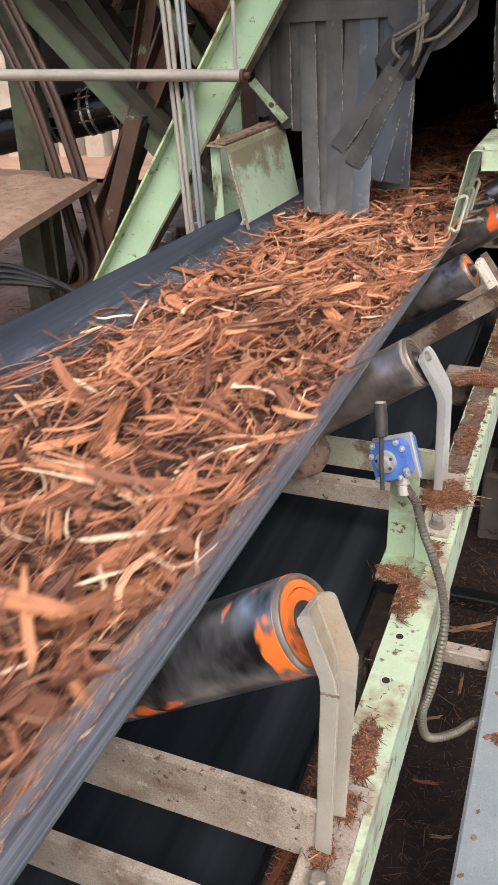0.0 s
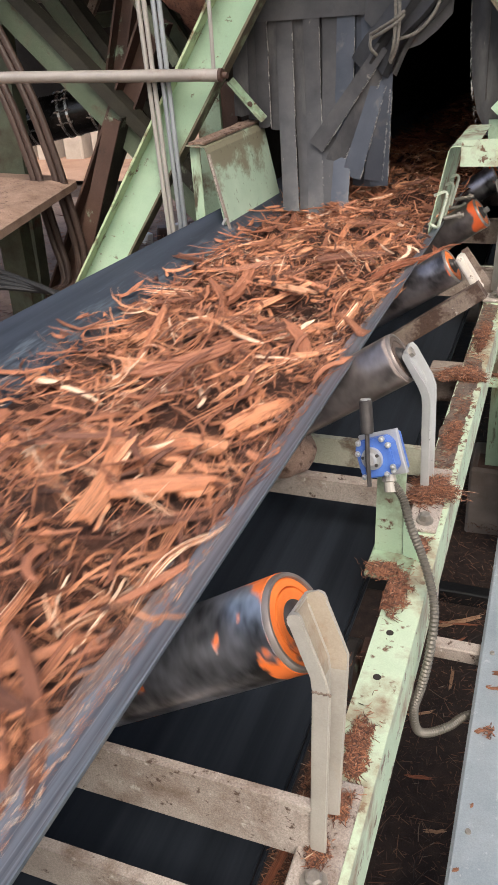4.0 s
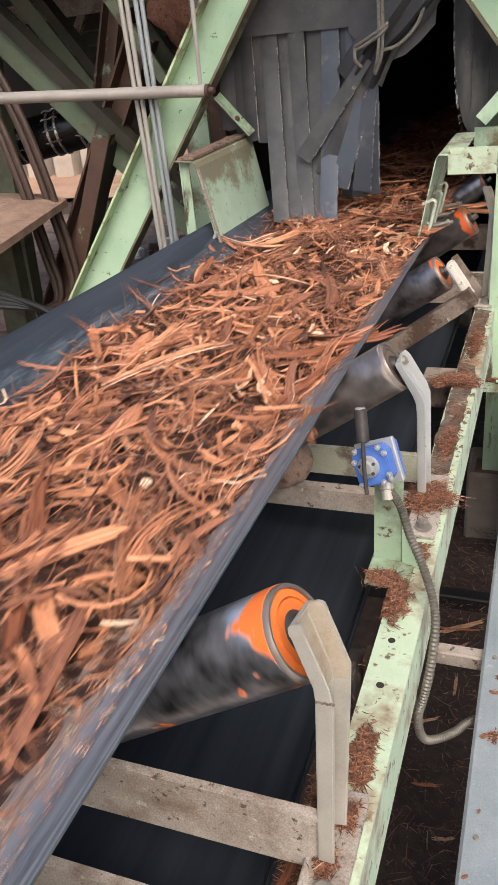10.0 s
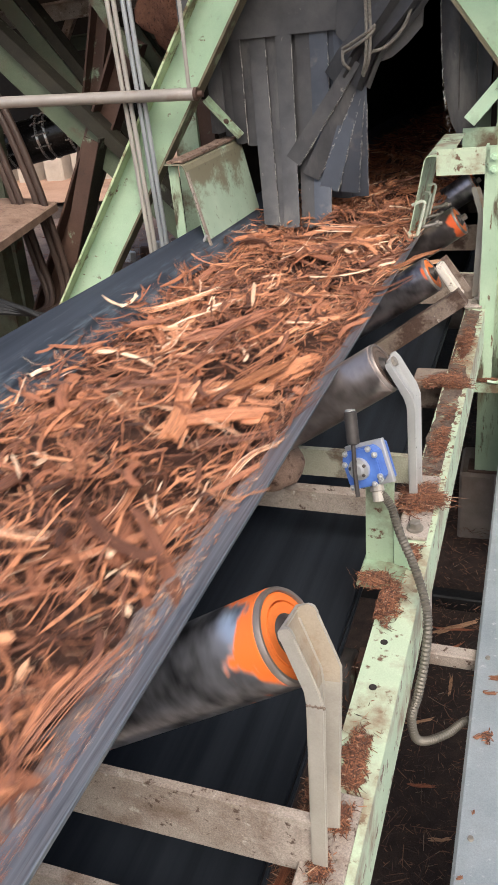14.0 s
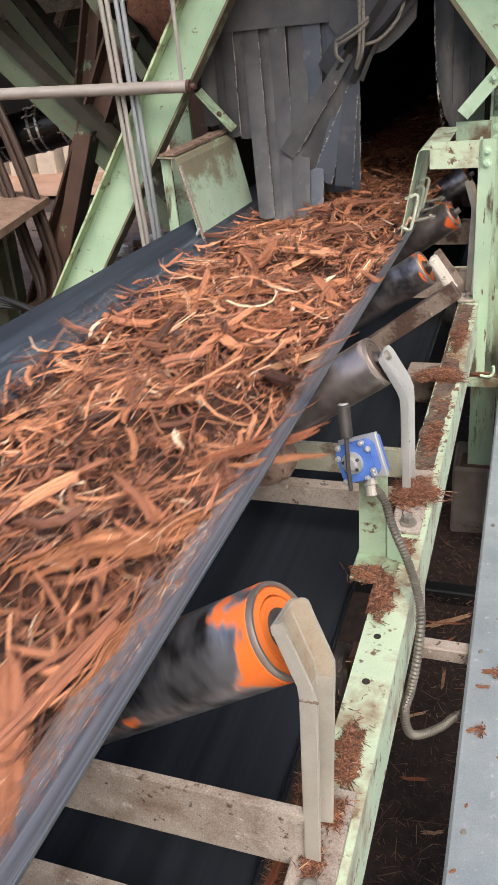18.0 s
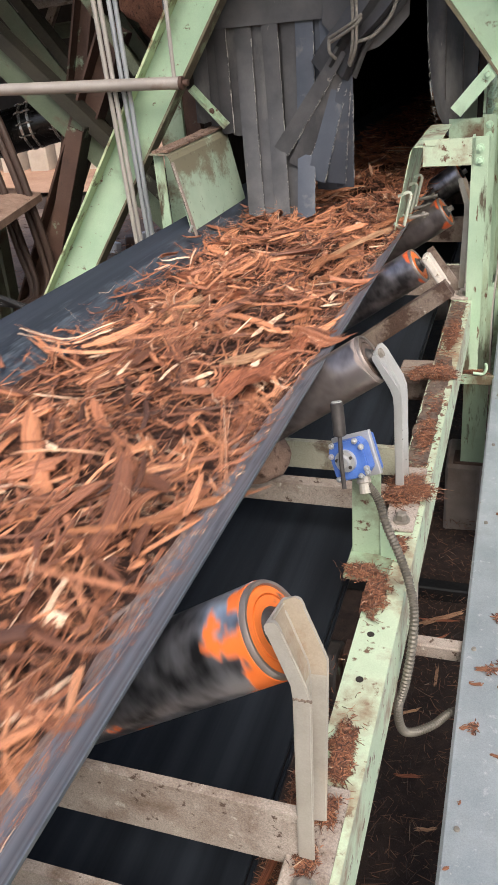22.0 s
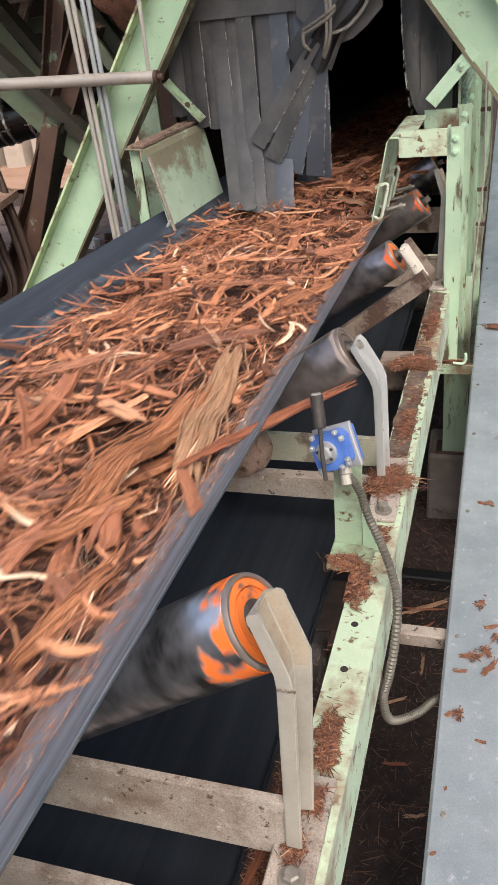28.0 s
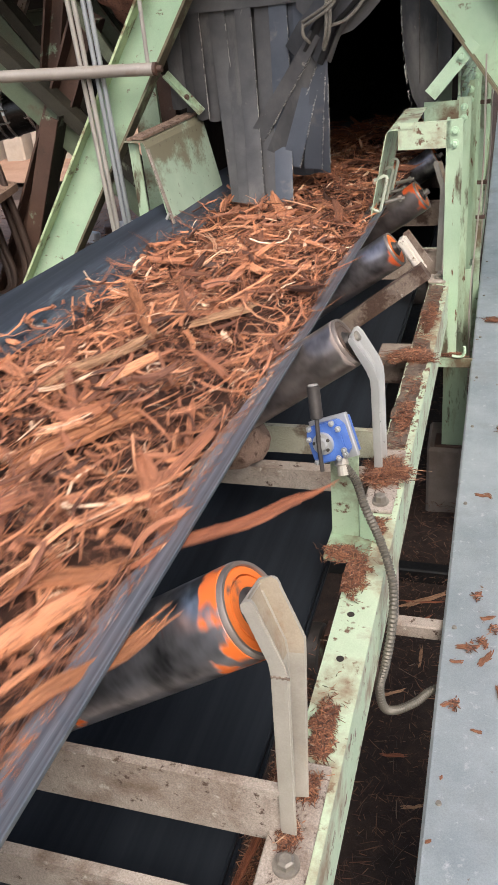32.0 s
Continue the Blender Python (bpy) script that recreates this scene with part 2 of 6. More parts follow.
def belt_mat(name):
    """Black belt rubber: fine lengthwise scuffs, and bluish dust in drawn-out patches."""
    m, nt, b = nodes_of(name)
    tc = nt.nodes.new("ShaderNodeTexCoord")
    co = tc.outputs["Object"]
    col = ramp(nt, tex(nt, co, 30, 4, 0.6, (1, 0.02, 1)), ((0.35, (0.021, 0.027, 0.039)), (0.7, (0.048, 0.060, 0.084))))
    col = mixc(nt, remap(nt, tex(nt, co, 190, 3, 0.6, (1, 0.012, 1)), 0.60, 0.74, 0, 0.5), col, (0.085, 0.095, 0.11))
    sep = nt.nodes.new("ShaderNodeSeparateXYZ")
    nt.links.new(co, sep.inputs[0])
    more = nt.nodes.new("ShaderNodeMath")
    nt.links.new(tex(nt, co, 70, 7, 0.75, (1, 0.10, 1)), more.inputs[0])
    across = nt.nodes.new("ShaderNodeMath")
    across.operation = "MULTIPLY_ADD"
    across.inputs[1].default_value = -0.013
    nt.links.new(sep.outputs["Y"], across.inputs[0]); nt.links.new(sep.outputs["X"], across.inputs[2])
    nt.links.new(remap(nt, across.outputs[0], -0.955, -0.90, -0.12, 0.07), more.inputs[1])
    patch = remap(nt, more.outputs[0], 0.52, 0.68, 0, 0.7)
    col = mixc(nt, patch, col, (0.13, 0.165, 0.20))
    nt.links.new(col, b.inputs["Base Color"])
    nt.links.new(remap(nt, patch, 0, 0.7, 0.40, 0.6), b.inputs["Roughness"])
    b.inputs["Specular IOR Level"].default_value = 0.42
    return m


def flank_mat(name):
    """Scuffed belt rubber near the edge: rubbed in bands along its length, with fine streaks of pale dust. The bands
    are lightened for sheen.
    """
    m, nt, b = nodes_of(name)
    tc = nt.nodes.new("ShaderNodeTexCoord")
    co = tc.outputs["Object"]
    sep = nt.nodes.new("ShaderNodeSeparateXYZ")
    nt.links.new(co, sep.inputs[0])
    skew = nt.nodes.new("ShaderNodeMath")
    skew.operation = "MULTIPLY_ADD"
    skew.inputs[1].default_value = 0.016
    nt.links.new(sep.outputs["Y"], skew.inputs[0]); nt.links.new(sep.outputs["X"], skew.inputs[2])
    band = remap(nt, skew.outputs[0], -0.134, -0.234)
    # band colours raised to stand for the sheen on the rubber
    col = ramp(nt, band, ((0.0, (0.185, 0.220, 0.252)), (0.045, (0.066, 0.080, 0.098)), (0.08, (0.140, 0.168, 0.200)), (0.13, (0.080, 0.098, 0.120)), (0.24, (0.158, 0.190, 0.230)),
                          (0.36, (0.075, 0.094, 0.120)), (0.52, (0.175, 0.208, 0.252)), (1.0, (0.165, 0.195, 0.235))))
    col = mixc(nt, remap(nt, tex(nt, co, 160, 3, 0.6, (1, 0.01, 1)), 0.54, 0.70, 0, 0.45), col, (0.34, 0.375, 0.415))
    patch = remap(nt, tex(nt, co, 34, 6, 0.7, (1, 0.3, 1)), 0.56, 0.68, 0, 0.6)
    col = mixc(nt, patch, col, (0.042, 0.055, 0.073))
    nt.links.new(col, b.inputs["Base Color"])
    nt.links.new(remap(nt, patch, 0, 0.7, 0.40, 0.55), b.inputs["Roughness"])
    b.inputs["Specular IOR Level"].default_value = 0.5
    return m


M_BELT = belt_mat("black_belt_rubber")
M_FLANK = flank_mat("scuffed_sheen_belt_edge")
M_RETURN = surf("return_belt_rubber", (0.0080, 0.0100, 0.0140), (0.0265, 0.0330, 0.0430), 24, 0.55, bump=0.03, stretch=(1, 0.015, 1), speck=0)
M_RETURN.node_tree.nodes["Principled BSDF"].inputs["Specular IOR Level"].default_value = 0.2
M_RUBBER = surf("grey_rubber_sheet", (0.036, 0.037, 0.041), (0.086, 0.086, 0.090), 7, 0.48, bump=0.12, wear=((0.14, 0.135, 0.13), 0.56, 6, 0.16), fleck=((0.20, 0.18, 0.165), 0.67, 60, 0.04), vary=0.25, run=(1, 1, 0.35))
M_RUBBER_B = surf("bluish_rubber_sheet", (0.0510, 0.0612, 0.0808), (0.0850, 0.0978, 0.1232), 5, 0.4, bump=0.08, wear=((0.16, 0.15, 0.15), 0.58, 9, 0.15), vary=0.3)
M_FRAY = surf("frayed_fabric_edge", (0.35, 0.34, 0.32), (0.55, 0.54, 0.50), 60, 0.9)
M_ROPE = surf("grey_braided_rope", (0.1498, 0.1382, 0.1152), (0.2880, 0.2650, 0.2304), 120, 0.9, bump=0.6)
M_BLUE = surf("blue_enamel", (0.06, 0.13, 0.42), (0.09, 0.19, 0.52), 30, 0.4, bump=0.05, wear=((0.35, 0.30, 0.26), 0.64, 40, 0.08))
M_CHROME = surf("bright_steel", (0.20, 0.18, 0.155), (0.31, 0.285, 0.25), 40, 0.42, 0.35, bump=0.05)
M_DARKSTEEL = surf("dark_steel", (0.05, 0.045, 0.042), (0.10, 0.09, 0.085), 30, 0.5, 0.5, bump=0.1)
M_FLEX = surf("flexible_conduit_steel", (0.095, 0.086, 0.070), (0.165, 0.15, 0.125), 20, 0.5, 0.3, bump=0.1)
M_ORANGE = surf("orange_paint", (0.72, 0.155, 0.026), (0.82, 0.21, 0.042), 20, 0.45, bump=0.04, wear=((0.10, 0.075, 0.07), 0.62, 26, 0.06))
M_CONCRETE = surf("dusty_concrete", (0.1760, 0.1440, 0.1200), (0.2640, 0.2240, 0.1920), 8, 0.9, bump=0.5, wear=((0.12, 0.075, 0.05), 0.5, 3, 0.3))
M_PALE = surf("pale_concrete", (0.38, 0.32, 0.26), (0.52, 0.45, 0.38), 4, 0.9, bump=0.3)
M_SOIL = surf("dark_bark_soil", (0.0263, 0.0158, 0.0114), (0.0656, 0.0403, 0.0289), 22, 0.92, bump=1.0, wear=((0.012, 0.009, 0.008), 0.5, 1.7, 0.25), fleck=((0.17, 0.085, 0.048), 0.64, 60, 0.06), speck=0.5)
M_YARD = surf("pink_sandy_ground", (0.31, 0.175, 0.115), (0.43, 0.27, 0.185), 1.5, 0.95, bump=0.5, wear=((0.20, 0.115, 0.08), 0.54, 1.2, 0.2), speck=0.25)
M_DUST = surf("bark_dust", (0.17, 0.108, 0.078), (0.30, 0.205, 0.155), 20, 0.95, bump=1.0, fleck=((0.075, 0.037, 0.024), 0.53, 60, 0.12), speck=0.4)
M_LEDGEDUST = surf("pinkish_brown_dust", (0.24, 0.150, 0.108), (0.42, 0.285, 0.215), 14, 0.95, bump=1.0, fleck=((0.11, 0.060, 0.042), 0.58, 45, 0.10), speck=0.35)
M_REDDUST = surf("reddish_bark_dust", (0.1512, 0.0662, 0.0396), (0.2448, 0.1152, 0.0720), 24, 0.95, bump=1.0, fleck=((0.07, 0.03, 0.02), 0.53, 70, 0.12), speck=0.4)
M_DIRT = surf("trodden_bark_dirt", (0.088, 0.062, 0.048), (0.22, 0.172, 0.135), 30, 0.95, bump=1.0, wear=((0.36, 0.42, 0.29), 0.60, 22, 0.06), fleck=((0.05, 0.028, 0.02), 0.55, 70, 0.1), speck=0.4)
M_LITTER = surf("bark_crumb", (0.0935, 0.0357, 0.0204), (0.2210, 0.0892, 0.0493), 120, 0.95, bump=1.0)
M_FLOOR = surf("trodden_bark_floor", (0.12, 0.078, 0.060), (0.27, 0.19, 0.15), 3, 0.95, bump=0.8, fleck=((0.065, 0.038, 0.027), 0.54, 14, 0.2), speck=0.35)
M_SOILBARK = bark_mat("weathered_bark", 0.7)
M_LITBARK = bark_mat("dry_bark_litter", 1.25)
M_BLACK = surf("black_rubber_hose", (0.005, 0.005, 0.005), (0.012, 0.012, 0.012), 6, 0.6, bump=0.1)
M_SLEEVE = surf("glossy_black_sleeve", (0.006, 0.006, 0.006), (0.014, 0.014, 0.014), 9, 0.22, bump=0.2)
# dark base stands for a beam's side in shadow, with moss over it
M_SHADEFLANGE = surf("mossy_shaded_flange", (0.018, 0.017, 0.011), (0.042, 0.038, 0.025), 8, 0.75, bump=0.4, wear=((0.17, 0.20, 0.14), 0.6, 9, 0.08), speck=0.4)
# near-black colour stands for shade inside the gallery and the bolt holes
M_INNER_SHADE = surf("recess_shade", (0.020, 0.016, 0.014), (0.035, 0.027, 0.022), 3, 0.9, bump=0.3)
M_CLAMP = surf("pale_worn_paint", (0.4264, 0.4756, 0.3772), (0.5412, 0.5740, 0.4756), 30, 0.5, bump=0.1, wear=((0.20, 0.13, 0.08), 0.60, 30, 0.06))
M_BUCKLE = surf("polished_steel", (0.6, 0.6, 0.58), (0.75, 0.75, 0.72), 30, 0.25, 0.9, bump=0.03)
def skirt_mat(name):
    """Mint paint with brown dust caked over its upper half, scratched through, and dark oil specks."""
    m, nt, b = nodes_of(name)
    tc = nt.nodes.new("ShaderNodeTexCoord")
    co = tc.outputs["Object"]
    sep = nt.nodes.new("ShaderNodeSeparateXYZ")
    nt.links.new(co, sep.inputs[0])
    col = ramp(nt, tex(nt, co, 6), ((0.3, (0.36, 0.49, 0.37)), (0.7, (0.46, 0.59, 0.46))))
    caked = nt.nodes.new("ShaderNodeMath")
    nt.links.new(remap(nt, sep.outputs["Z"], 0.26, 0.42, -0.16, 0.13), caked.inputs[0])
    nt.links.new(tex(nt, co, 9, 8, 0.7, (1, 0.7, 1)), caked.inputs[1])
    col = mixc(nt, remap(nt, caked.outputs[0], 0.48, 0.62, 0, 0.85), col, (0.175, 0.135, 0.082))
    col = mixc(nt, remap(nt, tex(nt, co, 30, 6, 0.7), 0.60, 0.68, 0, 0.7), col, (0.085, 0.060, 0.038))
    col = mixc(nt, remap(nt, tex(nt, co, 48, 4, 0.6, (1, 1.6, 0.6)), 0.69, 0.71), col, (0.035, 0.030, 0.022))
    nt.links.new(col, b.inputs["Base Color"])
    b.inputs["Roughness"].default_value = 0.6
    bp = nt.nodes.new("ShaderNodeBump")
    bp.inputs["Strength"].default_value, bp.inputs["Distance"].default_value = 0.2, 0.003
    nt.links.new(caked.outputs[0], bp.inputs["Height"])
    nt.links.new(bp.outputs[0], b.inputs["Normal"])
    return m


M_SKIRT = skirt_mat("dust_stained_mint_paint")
M_ENDBROWN = surf("brown_greasy_end_plate", (0.085, 0.058, 0.046), (0.16, 0.115, 0.092), 24, 0.6, 0.2, bump=0.2)
M_PLANK = surf("weathered_brown_board", (0.1875, 0.1187, 0.0850), (0.3250, 0.2188, 0.1625), 9, 0.85, bump=0.4, stretch=(0.2, 1, 1), speck=0.25)
# near-black so that the added slabs and backing sheet read as shade
M_SHADE_SHELL = surf("shade_dark_shell", (0.0250, 0.0210, 0.0170), (0.0450, 0.0375, 0.0300), 2, 0.9, bump=0.2)
M_WHITE = surf("white_plastic", (0.7, 0.68, 0.66), (0.8, 0.78, 0.75), 10, 0.5)
M_BARK = bark_mat("shredded_bark", 2.45, True)
M_FINES = surf("crushed_bark_fines", (0.17, 0.125, 0.112), (0.42, 0.33, 0.30), 90, 0.9, bump=0.8, stretch=(1, 0.12, 1), wear=((0.16, 0.175, 0.20), 0.52, 60, 0.1), fleck=((0.52, 0.42, 0.36), 0.60, 130, 0.06), speck=0.35)
# bark bed darkened in colour so gaps between the pieces read as shaded
M_BED = surf("gap_shade_bark_bed", (0.0252, 0.0101, 0.0062), (0.0952, 0.0381, 0.0218), 55, 0.9, bump=1.0, speck=0.4)


def worn_roller(name, base, patch, reach, blotch=9.0, metal=0.7, low=0.6, far=0.0, start=0.10):
    """Spinning roller shell: polished steel, with paint left in patches towards the outer end (local z = 0)."""
    m, nt, b = nodes_of(name)
    tc = nt.nodes.new("ShaderNodeTexCoord")
    sep = nt.nodes.new("ShaderNodeSeparateXYZ")
    nt.links.new(tc.outputs["Object"], sep.inputs[0])
    n = tex(nt, coords(nt), blotch, 4, 0.55)
    less = remap(nt, sep.outputs["Z"], 0.0, reach, start, -0.20)
    add = nt.nodes.new("ShaderNodeMath")
    nt.links.new(n, add.inputs[0]); nt.links.new(less, add.inputs[1])
    again = nt.nodes.new("ShaderNodeMath")
    nt.links.new(add.outputs[0], again.inputs[0]); nt.links.new(remap(nt, sep.outputs["Z"], 0.15, 0.20, 0.0, far), again.inputs[1])
    f = remap(nt, again.outputs[0], 0.53, 0.56)
    steel = ramp(nt, tex(nt, coords(nt), 16, 4, 0.6), ((0.36, tuple(c * low for c in base)), (0.62, base)))
    nt.links.new(mixc(nt, f, steel, patch), b.inputs["Base Color"])
    nt.links.new(remap(nt, f, 0, 1, metal, 0.0), b.inputs["Metallic"])
    nt.links.new(remap(nt, f, 0, 1, 0.33, 0.5), b.inputs["Roughness"])
    return m


M_ROLL_O = worn_roller("worn_orange_roller", (0.90, 0.89, 0.94), (0.78, 0.165, 0.028), 0.11, 20.0, 0.95, 0.10, 0.13, 0.115)
M_ROLL_G = worn_roller("worn_steel_roller", (0.46, 0.40, 0.385), (0.30, 0.245, 0.22), 0.02, 9.0, 0.85, 0.42)
M_ROLL_D = worn_roller("dark_steel_roller", (0.42, 0.39, 0.41), (0.62, 0.105, 0.025), 0.03, 18.0, 0.9, 0.2, 0.0, 0.0)
M_ROLL_E = worn_roller("dark_orange_ended_roller", (0.20, 0.17, 0.165), (0.66, 0.11, 0.025), 0.075, 9.0, 0.7, 0.4, 0.0, 0.15)


# ---- mesh helpers ----
def V(*a):
    return Vector(a)


def link(name, bm, material, smooth=False):
    me = bpy.data.meshes.new(name)
    bmesh.ops.recalc_face_normals(bm, faces=bm.faces)
    if smooth:
        for f in bm.faces:
            f.smooth = True
    bm.to_mesh(me)
    bm.free()
    if smooth:
        me.set_sharp_from_angle(angle=radians(35))
    me.materials.append(material)
    return new(name, me)


def part(name, bm, material, parent, label="", smooth=False):
    ob = link(name, bm, material, smooth)
    ob.parent = parent
    if label:
        tagged(ob, label)
    return ob


def thing(name, label, category="", group="", kind="", at=(0, 0, 0)):
    ob = new(name)
    ob.empty_display_size = 0.05
    ob.location = at
    return tagged(ob, label, category, group, kind)


def box(bm, x0, x1, y0, y1, z0, z1, bevel=0.002):
    b = bmesh.new()
    bmesh.ops.create_cube(b, size=1)
    for v in b.verts:
        v.co = V((x0 + x1) / 2 + v.co.x * (x1 - x0), (y0 + y1) / 2 + v.co.y * (y1 - y0), (z0 + z1) / 2 + v.co.z * (z1 - z0))
    if bevel:
        bmesh.ops.bevel(b, geom=b.edges[:], offset=min(bevel, 0.45 * min(abs(x1 - x0), abs(y1 - y0), abs(z1 - z0))), segments=1, affect="EDGES")
    merge(bm, b)
    return bm


def merge(bm, b, m=None):
    if m is not None:
        bmesh.ops.transform(b, matrix=m, verts=b.verts)
    me = bpy.data.meshes.new("tmp")
    b.to_mesh(me)
    b.free()
    bm.from_mesh(me)
    bpy.data.meshes.remove(me)


def prism(bm, outline, p0, p1, u, v=None):
    """Extrudes a closed outline of (a, b), laid out along u and across it, from p0 to p1."""
    p0, p1 = Vector(p0), Vector(p1)
    d = (p1 - p0).normalized()
    u = Vector(u)
    u = (u - d * u.dot(d)).normalized()
    w = d.cross(u)
    rings = [[bm.verts.new(p + u * a + w * b) for a, b in outline] for p in (p0, p1)]
    n = len(outline)
    for i in range(n):
        bm.faces.new((rings[0][i], rings[0][(i + 1) % n], rings[1][(i + 1) % n], rings[1][i]))
    bm.faces.new(rings[0][::-1])
    bm.faces.new(rings[1])
    return bm


def rect(a, b):
    return [(-a / 2, -b / 2), (a / 2, -b / 2), (a / 2, b / 2), (-a / 2, b / 2)]


def channel(w, f, t=0.008):
    """C outline: web of width w along the first axis, flanges f out along the second."""
    h = w / 2
    return [(-h, 0), (h, 0), (h, f), (h - t, f), (h - t, t), (-h + t, t), (-h + t, f), (-h, f)]


def angle_l(a, b, t=0.006):
    return [(0, 0), (a, 0), (a, t), (t, t), (t, b), (0, b)]


def tube(bm, pts, r, seg=10, cap=True):
    """A round bar along points; r may be a list."""
    pts = [Vector(p) for p in pts]
    rs = r if isinstance(r, (list, tuple)) else [r] * len(pts)
    rings, ref = [], None
    for i, p in enumerate(pts):
        d = (pts[min(i + 1, len(pts) - 1)] - pts[max(i - 1, 0)]).normalized()
        if ref is None:
            ref = d.orthogonal().normalized()
        ref = (ref - d * ref.dot(d)).normalized()
        w = d.cross(ref)
        rings.append([bm.verts.new(p + (ref * math.cos(2 * math.pi * k / seg) + w * math.sin(2 * math.pi * k / seg)) * rs[i]) for k in range(seg)])
    for a, b in zip(rings, rings[1:]):
        for k in range(seg):
            bm.faces.new((a[k], a[(k + 1) % seg], b[(k + 1) % seg], b[k]))
    if cap:
        bm.faces.new(rings[0][::-1])
        bm.faces.new(rings[-1])
    return bm


def lathe(bm, prof, p, axis, seg=40):
    """Turns (distance along axis, radius) pairs round the axis at p."""
    axis = Vector(axis).normalized()
    u = axis.orthogonal().normalized()
    w = axis.cross(u)
    rings = [[bm.verts.new(Vector(p) + axis * s + (u * math.cos(2 * math.pi * k / seg) + w * math.sin(2 * math.pi * k / seg)) * max(r, 1e-4)) for k in range(seg)] for s, r in prof]
    for a, b in zip(rings, rings[1:]):
        for k in range(seg):
            bm.faces.new((a[k], a[(k + 1) % seg], b[(k + 1) % seg], b[k]))
    bm.faces.new(rings[0][::-1])
    bm.faces.new(rings[-1])
    return bm


def smooth_path(pts, n=8):
    """Catmull-Rom through the points."""
    pts = [Vector(p) for p in pts]
    q = [2 * pts[0] - pts[1]] + pts + [2 * pts[-1] - pts[-2]]
    out = []
    for i in range(1, len(q) - 2):
        for k in range(n):
            t = k / n
            a, b, c, d = q[i - 1], q[i], q[i + 1], q[i + 2]
            out.append(0.5 * (2 * b + (c - a) * t + (2 * a - 5 * b + 4 * c - d) * t * t + (3 * b - a - 3 * c + d) * t ** 3))
    return out + [pts[-1]]


def sheet(bm, rows, thick, out):
    """A plate through a grid of points, thickened along out."""
    out = Vector(out).normalized() * thick
    g = [[[bm.verts.new(Vector(p) + o) for p in r] for r in rows] for o in (Vector(), out)]
    nr, nc = len(rows), len(rows[0])
    for s in (0, 1):
        for i in range(nr - 1):
            for j in range(nc - 1):
                bm.faces.new((g[s][i][j], g[s][i][j + 1], g[s][i + 1][j + 1], g[s][i + 1][j]))
    rim = [(0, j) for j in range(nc)] + [(i, nc - 1) for i in range(1, nr)] + [(nr - 1, j) for j in range(nc - 2, -1, -1)] + [(i, 0) for i in range(nr - 2, 0, -1)]
    for (a, b), (c, d) in zip(rim, rim[1:] + rim[:1]):
        bm.faces.new((g[0][a][b], g[0][c][d], g[1][c][d], g[1][a][b]))
    return bm


def bolt(bm, p, axis, r=0.012, h=0.009):
    axis = Vector(axis).normalized()
    lathe(bm, ((-0.002, r * 1.5), (0.002, r * 1.5)), p, axis, 14)
    lathe(bm, ((0.002, r), (h, r), (h + 0.002, r * 0.7)), p, axis, 6)
    return bm


def fibres(rng, n, place, length, width, flat=0.35, tilt=0.35, heading=None, bend=0.25, fine=False):
    """Many splinters as one vertex and face list: four-sided, tapered, bent. place(rng) gives a root; heading(rng) the angle in plan."""
    vs, fs = [], []
    for _ in range(n):
        c = Vector(place(rng))
        L, W = length(rng), width(rng)
        a = heading(rng) if heading else rng.uniform(0, math.tau)
        e = rng.gauss(0, tilt)
        d = Vector((math.cos(a) * math.cos(e), math.sin(a) * math.cos(e), math.sin(e)))
        s = Vector((-math.sin(a), math.cos(a), 0))
        n_ = d.cross(s)
        ro = rng.gauss(0, 0.5)
        s, n_ = s * math.cos(ro) + n_ * math.sin(ro), n_ * math.cos(ro) - s * math.sin(ro)
        bx, bz = rng.gauss(0, bend) * L, rng.gauss(0, bend * 0.6) * L
        T = W * flat * rng.uniform(0.6, 1.3)
        k = len(vs)
        if fine:
            for t, w in ((-0.5, rng.uniform(0.3, 0.9)), (0.05, 1.0), (0.5, rng.uniform(0.05, 0.6))):
                p = c + d * (t * L) + (s * bx + n_ * bz) * (t * t)
                jw = W * w / 2
                vs += [p + s * jw, p + n_ * T * w, p - s * jw]
            for r in range(2):
                for q in range(3):
                    i, j = k + 3 * r + q, k + 3 * r + (q + 1) % 3
                    fs.append((i, j, j + 3, i + 3))
            continue
        for t, w in ((-0.5, rng.uniform(0.35, 0.95)), (-0.1, rng.uniform(0.75, 1.15)), (0.25, rng.uniform(0.7, 1.1)), (0.5, rng.uniform(0.2, 0.9))):
            p = c + d * (t * L) + (s * bx + n_ * bz) * (t * t)
            jw = W * w / 2
            vs += [p + s * jw + n_ * T * 0.2, p + n_ * T * 0.5 * w, p - s * jw, p - n_ * T * 0.5 * w]
        for r in range(3):
            for q in range(4):
                i, j = k + 4 * r + q, k + 4 * r + (q + 1) % 4
                fs.append((i, j, j + 4, i + 4))
        fs += [(k + 3, k + 2, k + 1, k), (k + 12, k + 13, k + 14, k + 15)]
    return vs, fs


def raw(name, vs, fs, material, grain=None):
    me = bpy.data.meshes.new(name)
    me.from_pydata([tuple(v) for v in vs], [], fs)
    if grain is not None:
        me.attributes.new("grain", "FLOAT_VECTOR", "POINT").data.foreach_set("vector", grain.ravel())
    me.materials.append(material)
    return me


def grain_of(rings, cols, wide, n, step=0.04):
    """Coordinates along and across the wood's grain, for n pieces of rings x cols points."""
    one = [(i * step, wide * (j / (cols - 1) if cols > 4 else (0, 0.5, 1, 0.5)[j]), 0) for i in range(rings) for j in range(cols)]
    return np.tile(np.array(one, dtype=np.float32), (n, 1))


